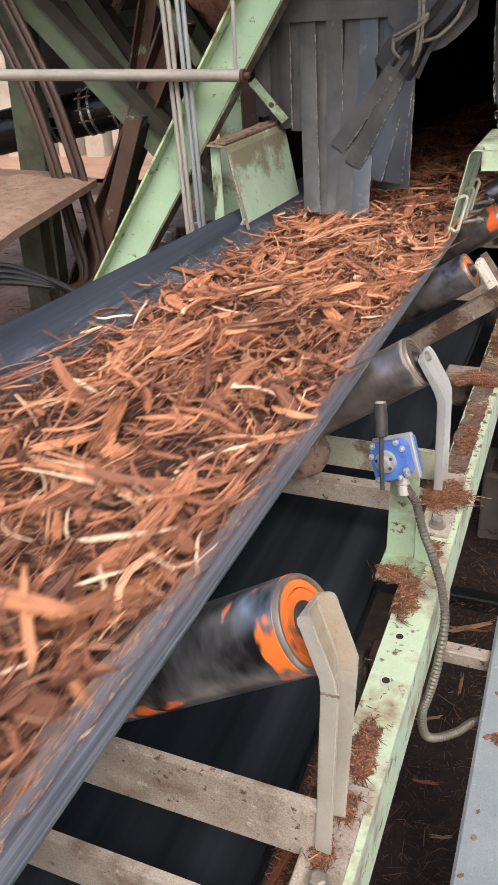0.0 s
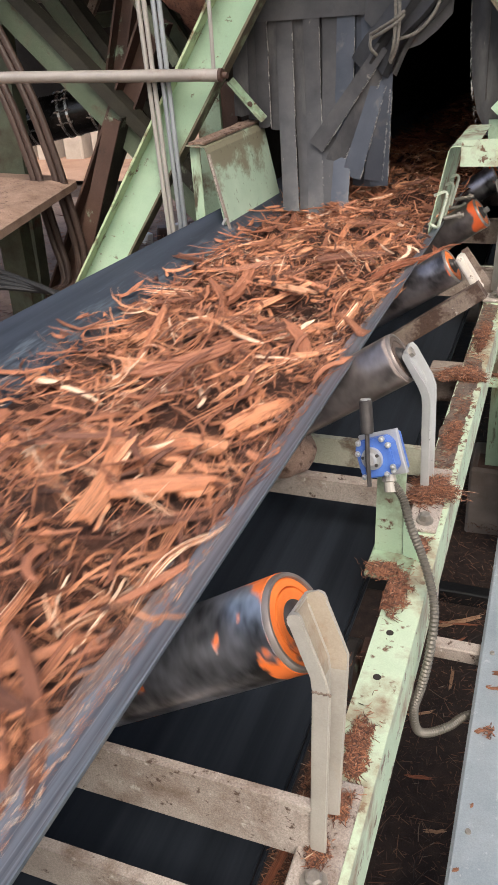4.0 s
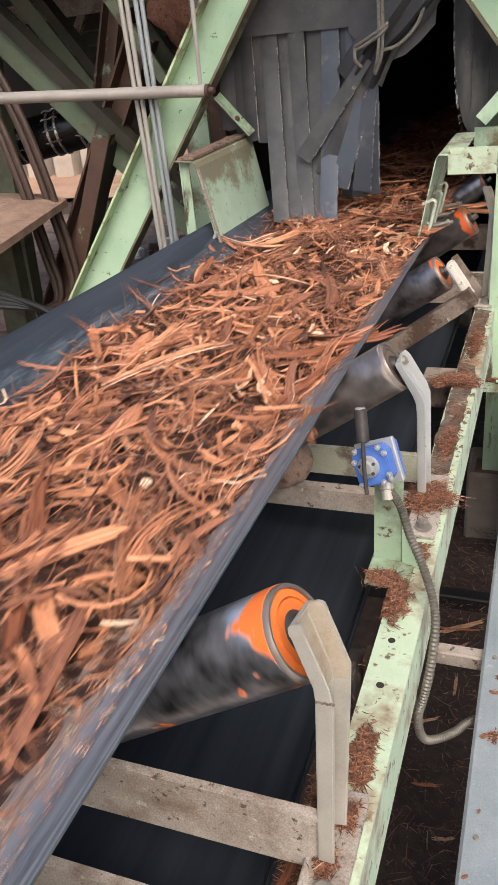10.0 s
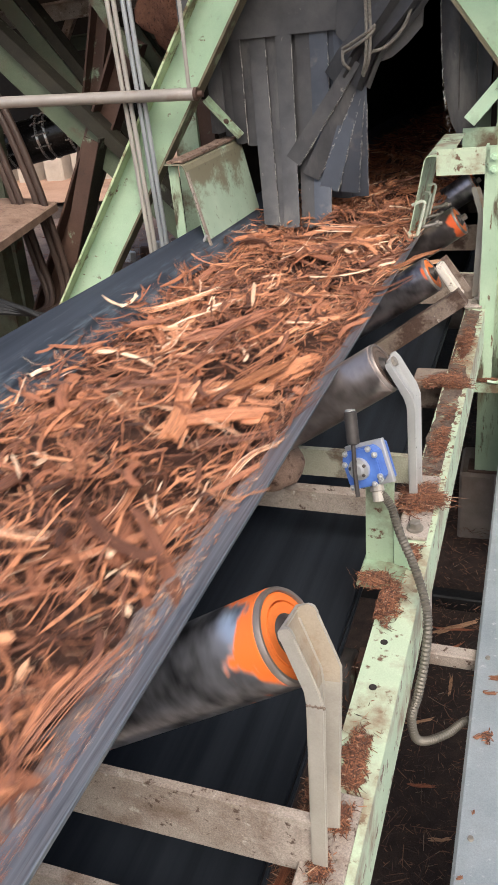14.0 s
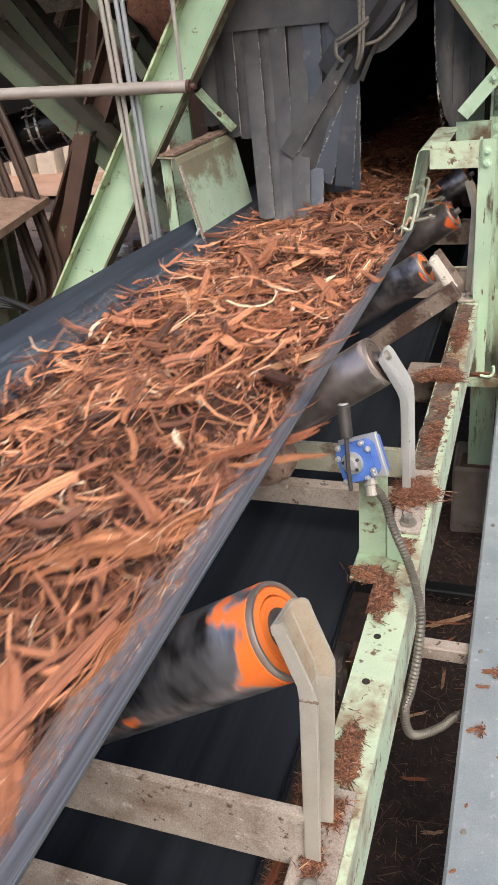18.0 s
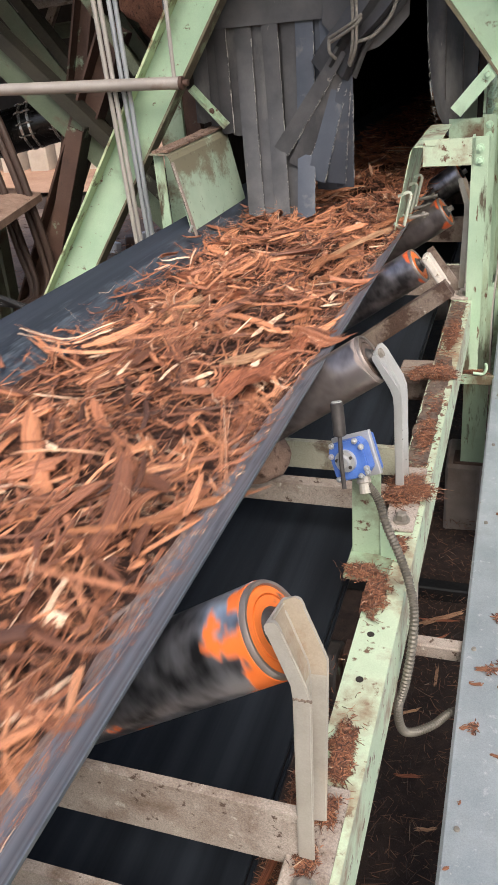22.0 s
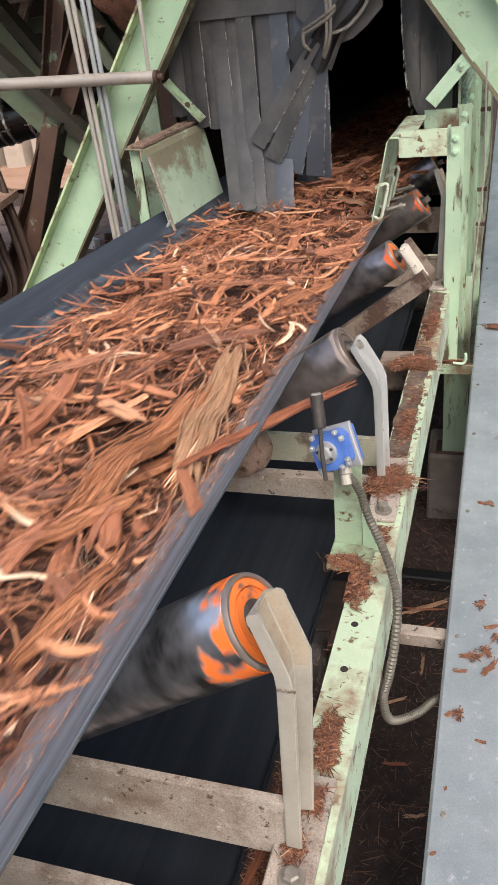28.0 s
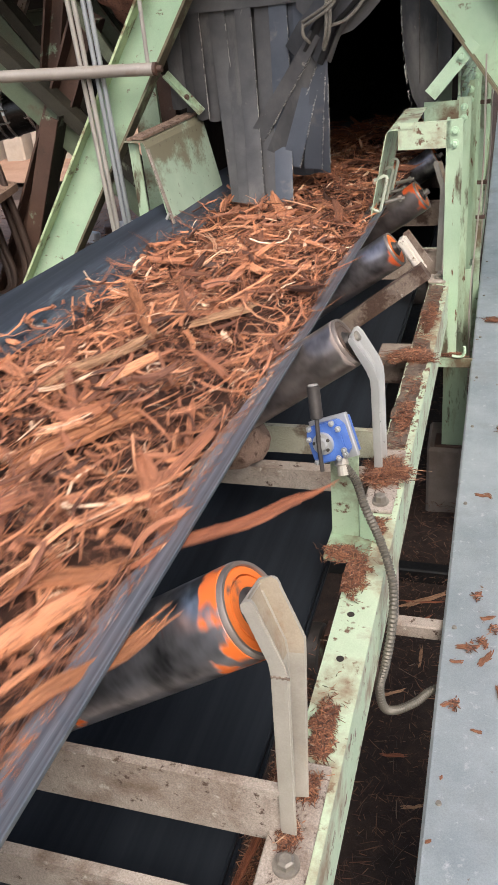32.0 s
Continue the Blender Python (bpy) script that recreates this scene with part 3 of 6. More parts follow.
def jitter(bm, amount, scale=8.0, seed=0.0, along=None):
    for v in bm.verts:
        o = noise.noise_vector(v.co * scale + V(seed, seed * 2, seed * 3))
        v.co += (Vector(along) * o.x if along else o) * amount


# ---- plan ----
SPEED = 0.67                       # belt, metres a second, towards -y
BELT = V(0.013, 1.0, -0.025)        # the belt's line, away from the viewer
GROUND = -1.2
NEAR, FAR = -27.0, 30.0


def belt_z(y):
    return -0.025 * y


# ---- ground and shell ----
def build_ground():
    bm = bmesh.new()
    xs = [-60, -30, -14, -8] + [-6 + 0.25 * i for i in range(34)] + [3, 6, 14, 30, 60]
    ys = [-60, -30, -10, -4, -2] + [-1 + 0.25 * i for i in range(33)] + [8, 9, 11, 14, 20, 40, 80]
    g = [[bm.verts.new((x, y, GROUND + (0.05 * noise.noise((x * 1.3, y * 1.3, 0)) - 0.02 if abs(x) < 5 and abs(y) < 8 else 0))) for y in ys] for x in xs]
    for i in range(len(xs) - 1):
        for j in range(len(ys) - 1):
            bm.faces.new((g[i][j], g[i + 1][j], g[i + 1][j + 1], g[i][j + 1]))
    tagged(link("ground", bm, M_SOIL, True), "dark damp soil strewn with shredded bark", "ground", kind="structure")
    bm = bmesh.new()
    g = [[bm.verts.new((x, y, GROUND + 0.06 + 0.03 * noise.noise((x, y, 3)))) for y in (9.6, 10.2, 11, 12, 13, 15, 18, 21, 27)] for x in (-18, -14, -11, -9, -7.5, -6, -5, -4, -3, -2)]
    for i in range(len(g) - 1):
        for j in range(8):
            bm.faces.new((g[i][j], g[i + 1][j], g[i + 1][j + 1], g[i][j + 1]))
    tagged(link("yard_ground", bm, M_YARD, True), "bright pinkish sandy yard beyond the steel frames", "ground", kind="structure")
    for k in range(7):
        b = bmesh.new()
        x = -10.0 + k * 0.55
        box(b, x, x + 0.36, 11.4, 11.8, GROUND, GROUND + 2.2 + 0.15 * (k % 2), 0.03)
        tagged(link("concrete_post", b, M_PALE), "pale sunlit concrete block post at the yard edge", "post", "pale posts at the yard edge")


def build_shell():
    # added dark sheet, stands for the shade behind the back beams
    bm = bmesh.new()
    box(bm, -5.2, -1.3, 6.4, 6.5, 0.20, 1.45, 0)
    tagged(link("wall_north", bm, M_SHADE_SHELL), "dark sheet added behind the beams in place of shade", "wall", kind="structure")
    bm = bmesh.new()
    g = [[bm.verts.new((x, y, GROUND + 0.055 + 0.05 * noise.noise((x * 2, y * 2, 3)))) for y in [1.5 + 0.55 * k for k in range(14)]] for x in [-9 + 0.5 * k for k in range(17)]]
    for i in range(16):
        for j in range(13):
            bm.faces.new((g[i][j], g[i + 1][j], g[i + 1][j + 1], g[i][j + 1]))
    tagged(link("bark_floor", bm, M_FLOOR, True), "brown trodden bark floor under the bin deck", "floor", kind="structure")
    rng = random.Random(21)
    vs, fs = fibres(rng, 3600, lambda r: V(r.uniform(-6.5, -1.2), r.uniform(2.0, 8.0), GROUND + 0.085 + 0.03 * r.random()), lambda r: r.uniform(0.02, 0.12), lambda r: r.uniform(0.004, 0.014), 0.4, 0.12, fine=True)
    tagged(new("floor_litter", raw("floor_litter", vs, fs, M_LITBARK)), "bark scraps strewn on the trodden floor", "debris", kind="stuff")
    # slabs out of view over the left steel, added to darken it
    bm = bmesh.new()
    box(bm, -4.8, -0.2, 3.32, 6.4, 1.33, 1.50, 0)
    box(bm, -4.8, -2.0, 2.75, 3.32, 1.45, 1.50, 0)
    tagged(link("roof", bm, M_SHADE_SHELL), "unseen slab standing in for the bin deck, blocks sky light", "roof", kind="structure")
    # added slabs above the view, cut to shade far bark and gallery mouth
    bm = bmesh.new()
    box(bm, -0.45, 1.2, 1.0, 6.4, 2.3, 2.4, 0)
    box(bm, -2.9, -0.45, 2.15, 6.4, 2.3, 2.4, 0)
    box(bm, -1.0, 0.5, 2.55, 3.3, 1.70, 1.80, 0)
    tagged(link("overhang", bm, M_SHADE_SHELL), "unseen slabs above the gallery mouth, added to block sky light", "roof", kind="structure")
    # tunnel over the belt, closed at its far end
    y0, y1 = 2.575, FAR
    tun = thing("tunnel", "dark enclosed conveyor gallery behind a rubber curtain", "tunnel", kind="structure")
    # inner faces carry the gallery's shade in their colour
    bm = bmesh.new(); box(bm, -1.050, -1.005, y0, y1, -0.3, 1.62, 0); part("side_wall", bm, M_INNER_SHADE, tun)
    bm = bmesh.new(); box(bm, -0.005, 0.02, y0, y1, -0.3, 1.62, 0); part("side_wall", bm, M_INNER_SHADE, tun)
    bm = bmesh.new(); box(bm, -1.07, 0.04, y0, y1, 1.62, 1.68, 0); part("top_plate", bm, M_INNER_SHADE, tun)
    bm = bmesh.new(); box(bm, -1.07, 0.02, y1, y1 + 0.05, -0.6, 1.68, 0); part("end_plate", bm, M_INNER_SHADE, tun)


# ---- conveyor ----
BELT_R, BELT_L = (-0.166, 0.285), (-0.975, 0.302)
FLANK_EDGE, FLANK = (-0.134, 0.3145), V(-0.016, 1.0, -0.0438)     # the belt's edge runs a little askew


def belt_section(thick):
    """Top line of the trough from one edge to the other, then the underside back."""
    xr, zr = BELT_R
    xl, zl = BELT_L
    slope = math.tan(radians(33))
    top = []
    for k in range(6, 9):
        x = xr - 0.245 * k / 8
        top.append((x, zr - (xr - x) * slope))
    zc = top[-1][1]
    top += [(xr - 0.285, zc - 0.014), (xr - 0.34, zc - 0.018), (xl + 0.34, zc - 0.018), (xl + 0.285, zc - 0.014)]
    for k in range(9):
        x = xl + 0.245 * (8 - k) / 8
        top.append((x, zl - (x - xl) * (zl - zc) / 0.245))
    return top


def build_belts():
    top = belt_section(0.012)
    bm = bmesh.new()
    outline = top + [(x, z - 0.013) for x, z in top[::-1]]
    rings = []
    for y in (NEAR - 1, -2, 0, 2, FAR + 24.0):
        rings.append([bm.verts.new(V(x, 0, z) + BELT * y) for x, z in outline])
    n = len(outline)
    for a, b in zip(rings, rings[1:]):
        for k in range(n):
            bm.faces.new((a[k], a[(k + 1) % n], b[(k + 1) % n], b[k]))
    bm.faces.new(rings[0]); bm.faces.new(rings[-1][::-1])
    belt = thing("conveyor_belt", "troughed black rubber belt with scuffed edge carrying bark", "conveyor belt")
    part("trough", bm, M_BELT, belt, smooth=True)
    bm = bmesh.new()
    o = [(0.0, 0.0), (-0.004, -0.0115), (-0.26, -0.178), (-0.26, -0.169), (-0.012, -0.0078), (-0.004, -0.0022)]
    prism_ends = [[bm.verts.new(V(FLANK_EDGE[0] + a, 0, FLANK_EDGE[1] + c) + FLANK * y) for a, c in o] for y in (NEAR - 1, -2, 0, 2, FAR + 24.0)]
    for p, q in zip(prism_ends, prism_ends[1:]):
        for k in range(len(o)):
            bm.faces.new((p[k], p[(k + 1) % len(o)], q[(k + 1) % len(o)], q[k]))
    bm.faces.new(prism_ends[0]); bm.faces.new(prism_ends[-1][::-1])
    flank = part("edge_flank", bm, M_FLANK, belt, "scuffed blue-grey flank of the belt with sheen in its colour")
    bm = bmesh.new()
    box(bm, -0.97, -0.095, NEAR - 24, FAR, -0.132, -0.12, 0.003)
    ret = thing("return_belt", "flat black return strand under the carrying belt", "conveyor belt")
    part("strand", bm, M_RETURN, ret)
    for x in (-0.978, -0.093):
        bm = bmesh.new()
        box(bm, x, x + 0.006, NEAR - 24, FAR, -0.131, -0.121, 0.002)
        part("edge", bm, M_RETURN, ret)
    return belt, ret, flank


def build_stringers():
    for name, x, sgn in (("stringer", 0.043, 1), ("stringer", -1.11, -1)):
        th = thing(name, "mint-green steel channel stringer with chipped worn paint", "beam", "conveyor stringers")
        bm = bmesh.new()
        # web upright on the outside, flanges inwards
        t = 0.008
        o = [(0, 0), (0.061, 0), (0.061, -0.008), (t, -0.009), (t, -0.112), (0.055, -0.113), (0.055, -0.12), (0, -0.12)]
        ys = (NEAR, -1.5, 3.0, FAR)
        rings = [[bm.verts.new((x - sgn * a, y, b)) for a, b in o] for y in ys]
        for a, b in zip(rings, rings[1:]):
            for k in range(8):
                bm.faces.new((a[k], a[(k + 1) % 8], b[(k + 1) % 8], b[k]))
        bm.faces.new(rings[0]); bm.faces.new(rings[-1][::-1])
        part("channel", bm, M_STRINGER, th)
        if sgn > 0:
            for hx, hy in ((0.007, 0.283), (0.006, 0.378), (0.012, 0.92), (0.012, 1.06)):
                # flat near-black disc in place of the shade inside a hole
                b = bmesh.new()
                lathe(b, ((0.0, 0.0058), (0.0006, 0.0058)), (hx, hy, 0.0002), (0, 0, 1), 18)
                part("bolt_hole", b, M_INNER_SHADE, th, "flat dark disc for a punched bolt hole")
    bm = bmesh.new()
    rows = []
    for k in range(60):
        y = 0.80 + 0.019 * k
        a = -0.016 + 0.010 * noise.noise((y * 9, 1, 0)) + 0.006 * noise.noise((y * 40, 2, 0))
        b = 0.030 + 0.010 * noise.noise((y * 7, 5, 0)) + 0.007 * noise.noise((y * 36, 3, 0))
        if noise.noise((y * 5.5, 8, 0)) > 0.22 or k in (0, 59):
            b = a + 0.006
        rows.append([(a + (b - a) * j / 6, y, (0.0012 if j in (0, 6) else 0.0022 + 0.0012 * noise.noise((j * 1.7, y * 60, 4)))) for j in range(7)])
    sheet(bm, rows, 0.0009, (0, 0, -1))
    tagged(part("dirt_layer", bm, M_DIRT, bpy.data.objects["stringer"], smooth=True), "trodden layer of brown bark dirt")
    # cross members of the frame
    for y, m, z in ((-0.092, M_BEAM, 0.0), (0.955, M_WEATHER, 0.0), (2.3, M_WEATHER, 0.0)):
        bm = bmesh.new()
        prism(bm, rect(0.068, 0.014), (-1.05, y, z - 0.029), (-0.02, y, z - 0.029), (0, 0, 1))
        tagged(link("cross_member", bm, m), "dust-caked steel cross member between the stringers", "beam", "frame cross members")


def u_bracket(bm, y, foot=0.02, lean=False):
    """Bent channel bracket, one folded piece: web on the roller side, two flanges outwards."""
    if lean:
        c = [V(-0.006, 0, 0.006), V(-0.0095, 0, 0.200), V(-0.011, 0, 0.220), V(-0.0175, 0, 0.238), V(-0.047, 0, 0.290), V(-0.053, 0, 0.300)]
        n = [V(1, 0, 0), V(1, 0, 0.04), V(0.97, 0, 0.20), V(0.90, 0, 0.42), V(0.876, 0, 0.483), V(0.876, 0, 0.483)]
        half = [0.0092, 0.0092, 0.0095, 0.0095, 0.009, 0.006]
    else:
        c = [V(0.006, 0, foot), V(0.0158, 0, 0.262), V(0.0155, 0, 0.281), V(0.0105, 0, 0.297), V(-0.004, 0, 0.343), V(-0.0068, 0, 0.352), V(-0.0085, 0, 0.3565)]
        n = [V(1, 0, -0.04), V(1, 0, -0.02), V(0.985, 0, 0.17), V(0.95, 0, 0.30), V(0.94, 0, 0.34), V(0.94, 0, 0.34), V(0.94, 0, 0.34)]
        half = [0.0105, 0.0105, 0.0115, 0.0115, 0.0110, 0.0102, 0.0070]
    t, d = 0.0045, 0.055
    rings = []
    for p, m, w in zip(c, n, half):
        m = m.normalized()
        near = 0.8 * w if p.z < 0.27 else 0.45 * w
        far = w if lean else w * (1.0 if p.z < 0.1 else 1.25)
        o = [(-w, 0), (near, 0), (near, t), (-w + t, t * 1.6), (-w + t, d - t * 1.6), (far, d - t), (far, d), (-w, d)]
        slant = 0.0 if lean or p.z < 0.1 else 0.007
        rings.append([bm.verts.new(p + m * a + V(0, y - 0.004 + q, slant * (1 - 2 * q / d))) for a, q in o])
    for a, b in zip(rings, rings[1:]):
        for k in range(8):
            bm.faces.new((a[k], a[(k + 1) % 8], b[(k + 1) % 8], b[k]))
    bm.faces.new(rings[0]); bm.faces.new(rings[-1][::-1])
    bmesh.ops.recalc_face_normals(bm, faces=bm.faces)
    # inner faces get the darker tan that puts the hollow's shading into colour
    hollow = [v for r in rings[1:] for v in r[3:6]]
    for f in bm.faces:
        if all(v in hollow for v in f.verts):
            f.material_index = 1
    bmesh.ops.bevel(bm, geom=[e for e in bm.edges if e.calc_length() > 0.012 and e.calc_face_angle(0.0) > 0.45], offset=0.0017, segments=3, affect="EDGES")


def roller_thing(parent, at, axis, length, radius, shell, ring, rotor):
    """A roller: steel shell, painted end cap, hub and shaft, turning about its own axis (its local z)."""
    axis = Vector(axis).normalized()
    m = Matrix.Translation(at) @ axis.to_track_quat("Z", "Y").to_matrix().to_4x4()
    bm = bmesh.new()
    lathe(bm, ((-0.001, radius - 0.004), (0.0015, radius), (0.006, radius), (length - 0.004, radius), (length, radius - 0.004)), (0, 0, 0), (0, 0, 1), 48)
    ob = part("roller", bm, shell, parent, smooth=True)
    ob.matrix_basis = m
    bm = bmesh.new()
    lathe(bm, ((-0.002, radius * 0.87), (-0.0058, radius * 0.89), (-0.0062, radius * 0.955), (-0.003, radius * 0.985), (0.001, radius * 0.985)), (0, 0, 0), (0, 0, 1), 40)
    part("rim", bm, M_RIM, ob, "bare steel rim", smooth=True)
    bm = bmesh.new()
    lathe(bm, ((-0.001, radius * 0.40), (-0.0040, radius * 0.44), (-0.0046, radius * 0.655), (-0.0022, radius * 0.665), (-0.0022, radius * 0.69), (-0.0046, radius * 0.70), (-0.0040, radius * 0.84), (-0.0022, radius * 0.875)), (0, 0, 0), (0, 0, 1), 40)
    part("end_cap", bm, ring, ob, smooth=True)
    bm = bmesh.new()
    lathe(bm, ((-0.012, 0.011), (-0.012, radius * 0.30), (-0.006, radius * 0.36), (-0.0035, radius * 0.45)), (0, 0, 0), (0, 0, 1), 28)
    part("hub", bm, M_DARKSTEEL, ob, "dark greasy bearing hub", smooth=True)
    bm = bmesh.new()
    lathe(bm, ((-0.028, 0.0095), (-0.010, 0.0095)), (0, 0, 0), (0, 0, 1), 6)
    part("shaft", bm, M_CHROME, ob, "steel shaft end")
    rotor.append((ob, m))
    return ob


ROLL = 0.054
WING = V(-math.cos(radians(33)), 0, -math.sin(radians(33)))


def build_idler(y, shell, ring, bracket_m, label, rotors, style="bent", end=(-0.034, 0.06, 0.286), radius=ROLL, axis=WING):
    th = thing("idler", label, "idler", "troughing idlers", at=(0, y, 0))
    lean = style == "lean"
    # inverted angle across the frame
    bm = bmesh.new()
    if style == "bent":
        prism(bm, [(0, 0), (0.1, 0), (0.1, 0.012), (0.094, 0.012), (0.094, 0.006), (0, 0.006)], (-1.08, 0, -0.008), (0.002, 0, -0.008), (0, 0, 1))
    elif lean:
        prism(bm, [(0, 0), (0.046, 0), (0.046, -0.03), (0.040, -0.03), (0.040, -0.006), (0, -0.006)], (-1.08, -0.012, -0.034), (-0.004, -0.012, -0.034), (0, 0, 1))
    else:
        box(bm, -0.10, 0.002, -0.02, 0.05, -0.09, -0.002, 0.003)
    part("cross_beam", bm, M_BEAM if y < 1 else M_ARM, th, "grey steel cross beam caked with dust")
    if style != "sloping":
        bm = bmesh.new()
        box(bm, -0.022, 0.033, -0.125 if lean else -0.075, 0.095, 0.001, 0.010, 0.002)
        part("foot_plate", bm, M_BEAM, th)
        bm = bmesh.new(); bolt(bm, (0.009, -0.100 if lean else -0.043, 0.012), (0, 0, 1), 0.0105, 0.014 if lean else 0.010)
        part("bolt", bm, M_CHROME, th, "dusty hex bolt")
        bm = bmesh.new(); u_bracket(bm, -0.009, 0.02, lean)
        part("bracket", bm, bracket_m, th).data.materials.append(M_STAIN_SHADE if bracket_m == M_BRACKET else bracket_m)
        bm = bmesh.new(); u_bracket(bm, -0.009)
        bmesh.ops.scale(bm, vec=(-1, 1, 0.55), verts=bm.verts); bmesh.ops.translate(bm, vec=(-1.06, 0, 0.006), verts=bm.verts)
        part("bracket", bm, bracket_m, th).data.materials.append(bracket_m)
        if y == 0:
            bm = bmesh.new()
            for k in range(7):
                bmesh.ops.create_icosphere(bm, subdivisions=1, radius=0.0019, matrix=Matrix.Translation((0.007 + 0.0028 * k, -0.0128, 0.270 + 0.001 * (k % 2))))
            part("weld_bead", bm, M_ARM, th, "rough brown weld bead at the knee", smooth=True)
    else:
        bm = bmesh.new()
        prism(bm, [(-0.021, -0.016), (0.021, -0.016), (0.021, 0.016), (-0.021, 0.016)], (-0.44, -0.010, -0.115), (0.020, -0.010, 0.220), (-0.6, 0, 0.8))
        part("sloping_arm", bm, M_ARM, th, "sloping arm caked with bark dust")
        bm = bmesh.new()
        prism(bm, rect(0.018, 0.006), (-0.036, 0.052, 0.300), (0.026, 0.052, 0.214), (1, 0, 0.5))
        part("end_plate", bm, M_ARM, th, "rusty plate behind the bearing")
        bm = bmesh.new()
        prism(bm, rect(0.020, 0.040), (-0.044, 0.020, 0.292), (0.013, 0.020, 0.206), (1, 0, 0.5))
        bmesh.ops.bevel(bm, geom=bm.edges[:], offset=0.004, segments=2, affect="EDGES")
        part("bearing_plate", bm, M_CREAM, th, "cream painted bearing bar")
        bm = bmesh.new(); box(bm, -1.08, -0.40, -0.03, 0.04, -0.132, -0.07)
        part("low_beam", bm, M_ARM, th)
    roller_thing(th, V(*end), axis, 0.33, radius, shell, ring, rotors)
    mir = V(BELT_L[0] + 0.012, 0.06, BELT_L[1] - 0.085 + belt_z(y))
    roller_thing(th, mir, V(-WING.x, 0, WING.z), 0.33, ROLL, M_ROLL_D, M_DARKSTEEL, [])
    bm = bmesh.new()
    zc = BELT_R[1] - 0.245 * math.tan(radians(33)) - 0.018 - 0.015 + belt_z(y + 0.06) - ROLL
    lathe(bm, ((0, 0.051), (0.004, ROLL), (0.306, ROLL), (0.31, 0.051)), (-0.69, 0.13, zc), (1, 0, 0), 32)
    part("centre_roller", bm, M_ROLL_D, th, smooth=True)
    return th


def build_return_roller(y):
    th = thing("return_roller", "dark return roller with a red end under the belt", "roller", "return rollers", at=(0, y, 0))
    bm = bmesh.new(); lathe(bm, ((0, 0.05), (0.004, 0.054), (0.90, 0.054), (0.904, 0.05)), (-0.97, 0, -0.187), (1, 0, 0), 32)
    part("shell", bm, M_DARKSTEEL, th, smooth=True)
    bm = bmesh.new(); lathe(bm, ((0, 0.05), (0.003, 0.03)), (-0.066, 0, -0.187), (1, 0, 0), 32)
    part("end_cap", bm, M_RUSTY, th)
    bm = bmesh.new(); box(bm, -0.058, 0.03, -0.02, 0.02, -0.24, -0.122)
    part("hanger", bm, M_RUSTY, th)


def build_skirts():
    th = thing("skirt_board", "mint-green folded steel skirt plate with clamps", "skirt board")
    y0, y1 = 1.93, 2.36
    bm = bmesh.new()
    rows = []
    for y in (y0, 2.1, 2.24, y1):
        rows.append([(-0.212, y, 0.185), (-0.205, y, 0.20), (-0.152, y, 0.452), (-0.146, y, 0.462), (-0.136, y, 0.464), (-0.075, y, 0.464)])
    sheet(bm, rows, 0.005, (0.5, 0, 0.5))
    part("plate", bm, M_STRINGER, th)
    bm = bmesh.new(); prism(bm, rect(0.075, 0.008), (-0.115, y0 + 0.004, 0.447), (0.035, y0 + 0.004, 0.447), (0, 0, 1))
    part("cross_bar", bm, M_STRINGER, th)
    bm = bmesh.new(); box(bm, -0.236, -0.217, y0 - 0.01, y1, 0.150, 0.205, 0.003)
    bmesh.ops.rotate(bm, cent=(-0.22, y0, 0.19), matrix=Matrix.Rotation(radians(12), 3, "Y"), verts=bm.verts)
    part("rubber_strip", bm, M_RUBBER, th, "worn rubber sealing strip")
    for k in range(3):
        y = y0 + 0.02 + 0.13 * k
        bm = bmesh.new()
        pts = [(-0.190, y, 0.322), (-0.160, y, 0.334), (-0.153, y, 0.332), (-0.150, y, 0.325), (-0.172, y, 0.232), (-0.176, y, 0.226), (-0.183, y, 0.226), (-0.204, y, 0.238)]
        tube(bm, pts, 0.0056, 4)
        part("clamp", bm, M_CLAMP, th, "bent pale painted steel clamp")
        bm = bmesh.new(); tube(bm, [(-0.16, y + 0.02, 0.25), (-0.10, y + 0.02, 0.262)], 0.006, 8)
        lathe(bm, ((0, 0.011), (0.009, 0.011)), (-0.118, y + 0.02, 0.259), (1, 0, 0.2), 6)
        part("clamp_bolt", bm, M_CHROME, th)
    # the far side's skirt
    th = thing("skirt_board", "mint-green folded skirt plate stained with brown dust", "skirt board")
    y0, y1 = 1.97, 2.54
    bm = bmesh.new()
    rows = []
    for y in (y0, 2.2, 2.4, y1):
        rows.append([(-0.885, y, 0.165), (-0.888, y, 0.18), (-0.942, y, 0.448), (-0.950, y, 0.464), (-0.962, y, 0.468), (-1.015, y, 0.470)])
    sheet(bm, rows, 0.006, (-0.5, 0, 0.5))
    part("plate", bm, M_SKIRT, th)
    bm = bmesh.new(); sheet(bm, [[(-0.938, y, 0.445), (-0.882, y, 0.20), (-0.866, y, 0.140)] for y in (y0 - 0.010, y0 + 0.006)], 0.005, (1, 0, 0.2))
    part("end_strip", bm, M_BEAM, th, "worn bare steel edge strip")
    bm = bmesh.new()
    pts = [(-0.888, y0 - 0.01, 0.24), (-0.905, y0 - 0.012, 0.21), (-0.90, y0 - 0.012, 0.19), (-0.882, y0 - 0.01, 0.20)]
    tube(bm, smooth_path(pts, 4), 0.005, 8)
    part("clamp", bm, M_BRACKET_W, th)
    bm = bmesh.new()
    prism(bm, angle_l(0.035, 0.03), (-1.018, y0 + 0.03, -0.02), (-1.018, y0 + 0.03, 0.462), (1, 0, 0))
    part("upright", bm, M_POST, th)
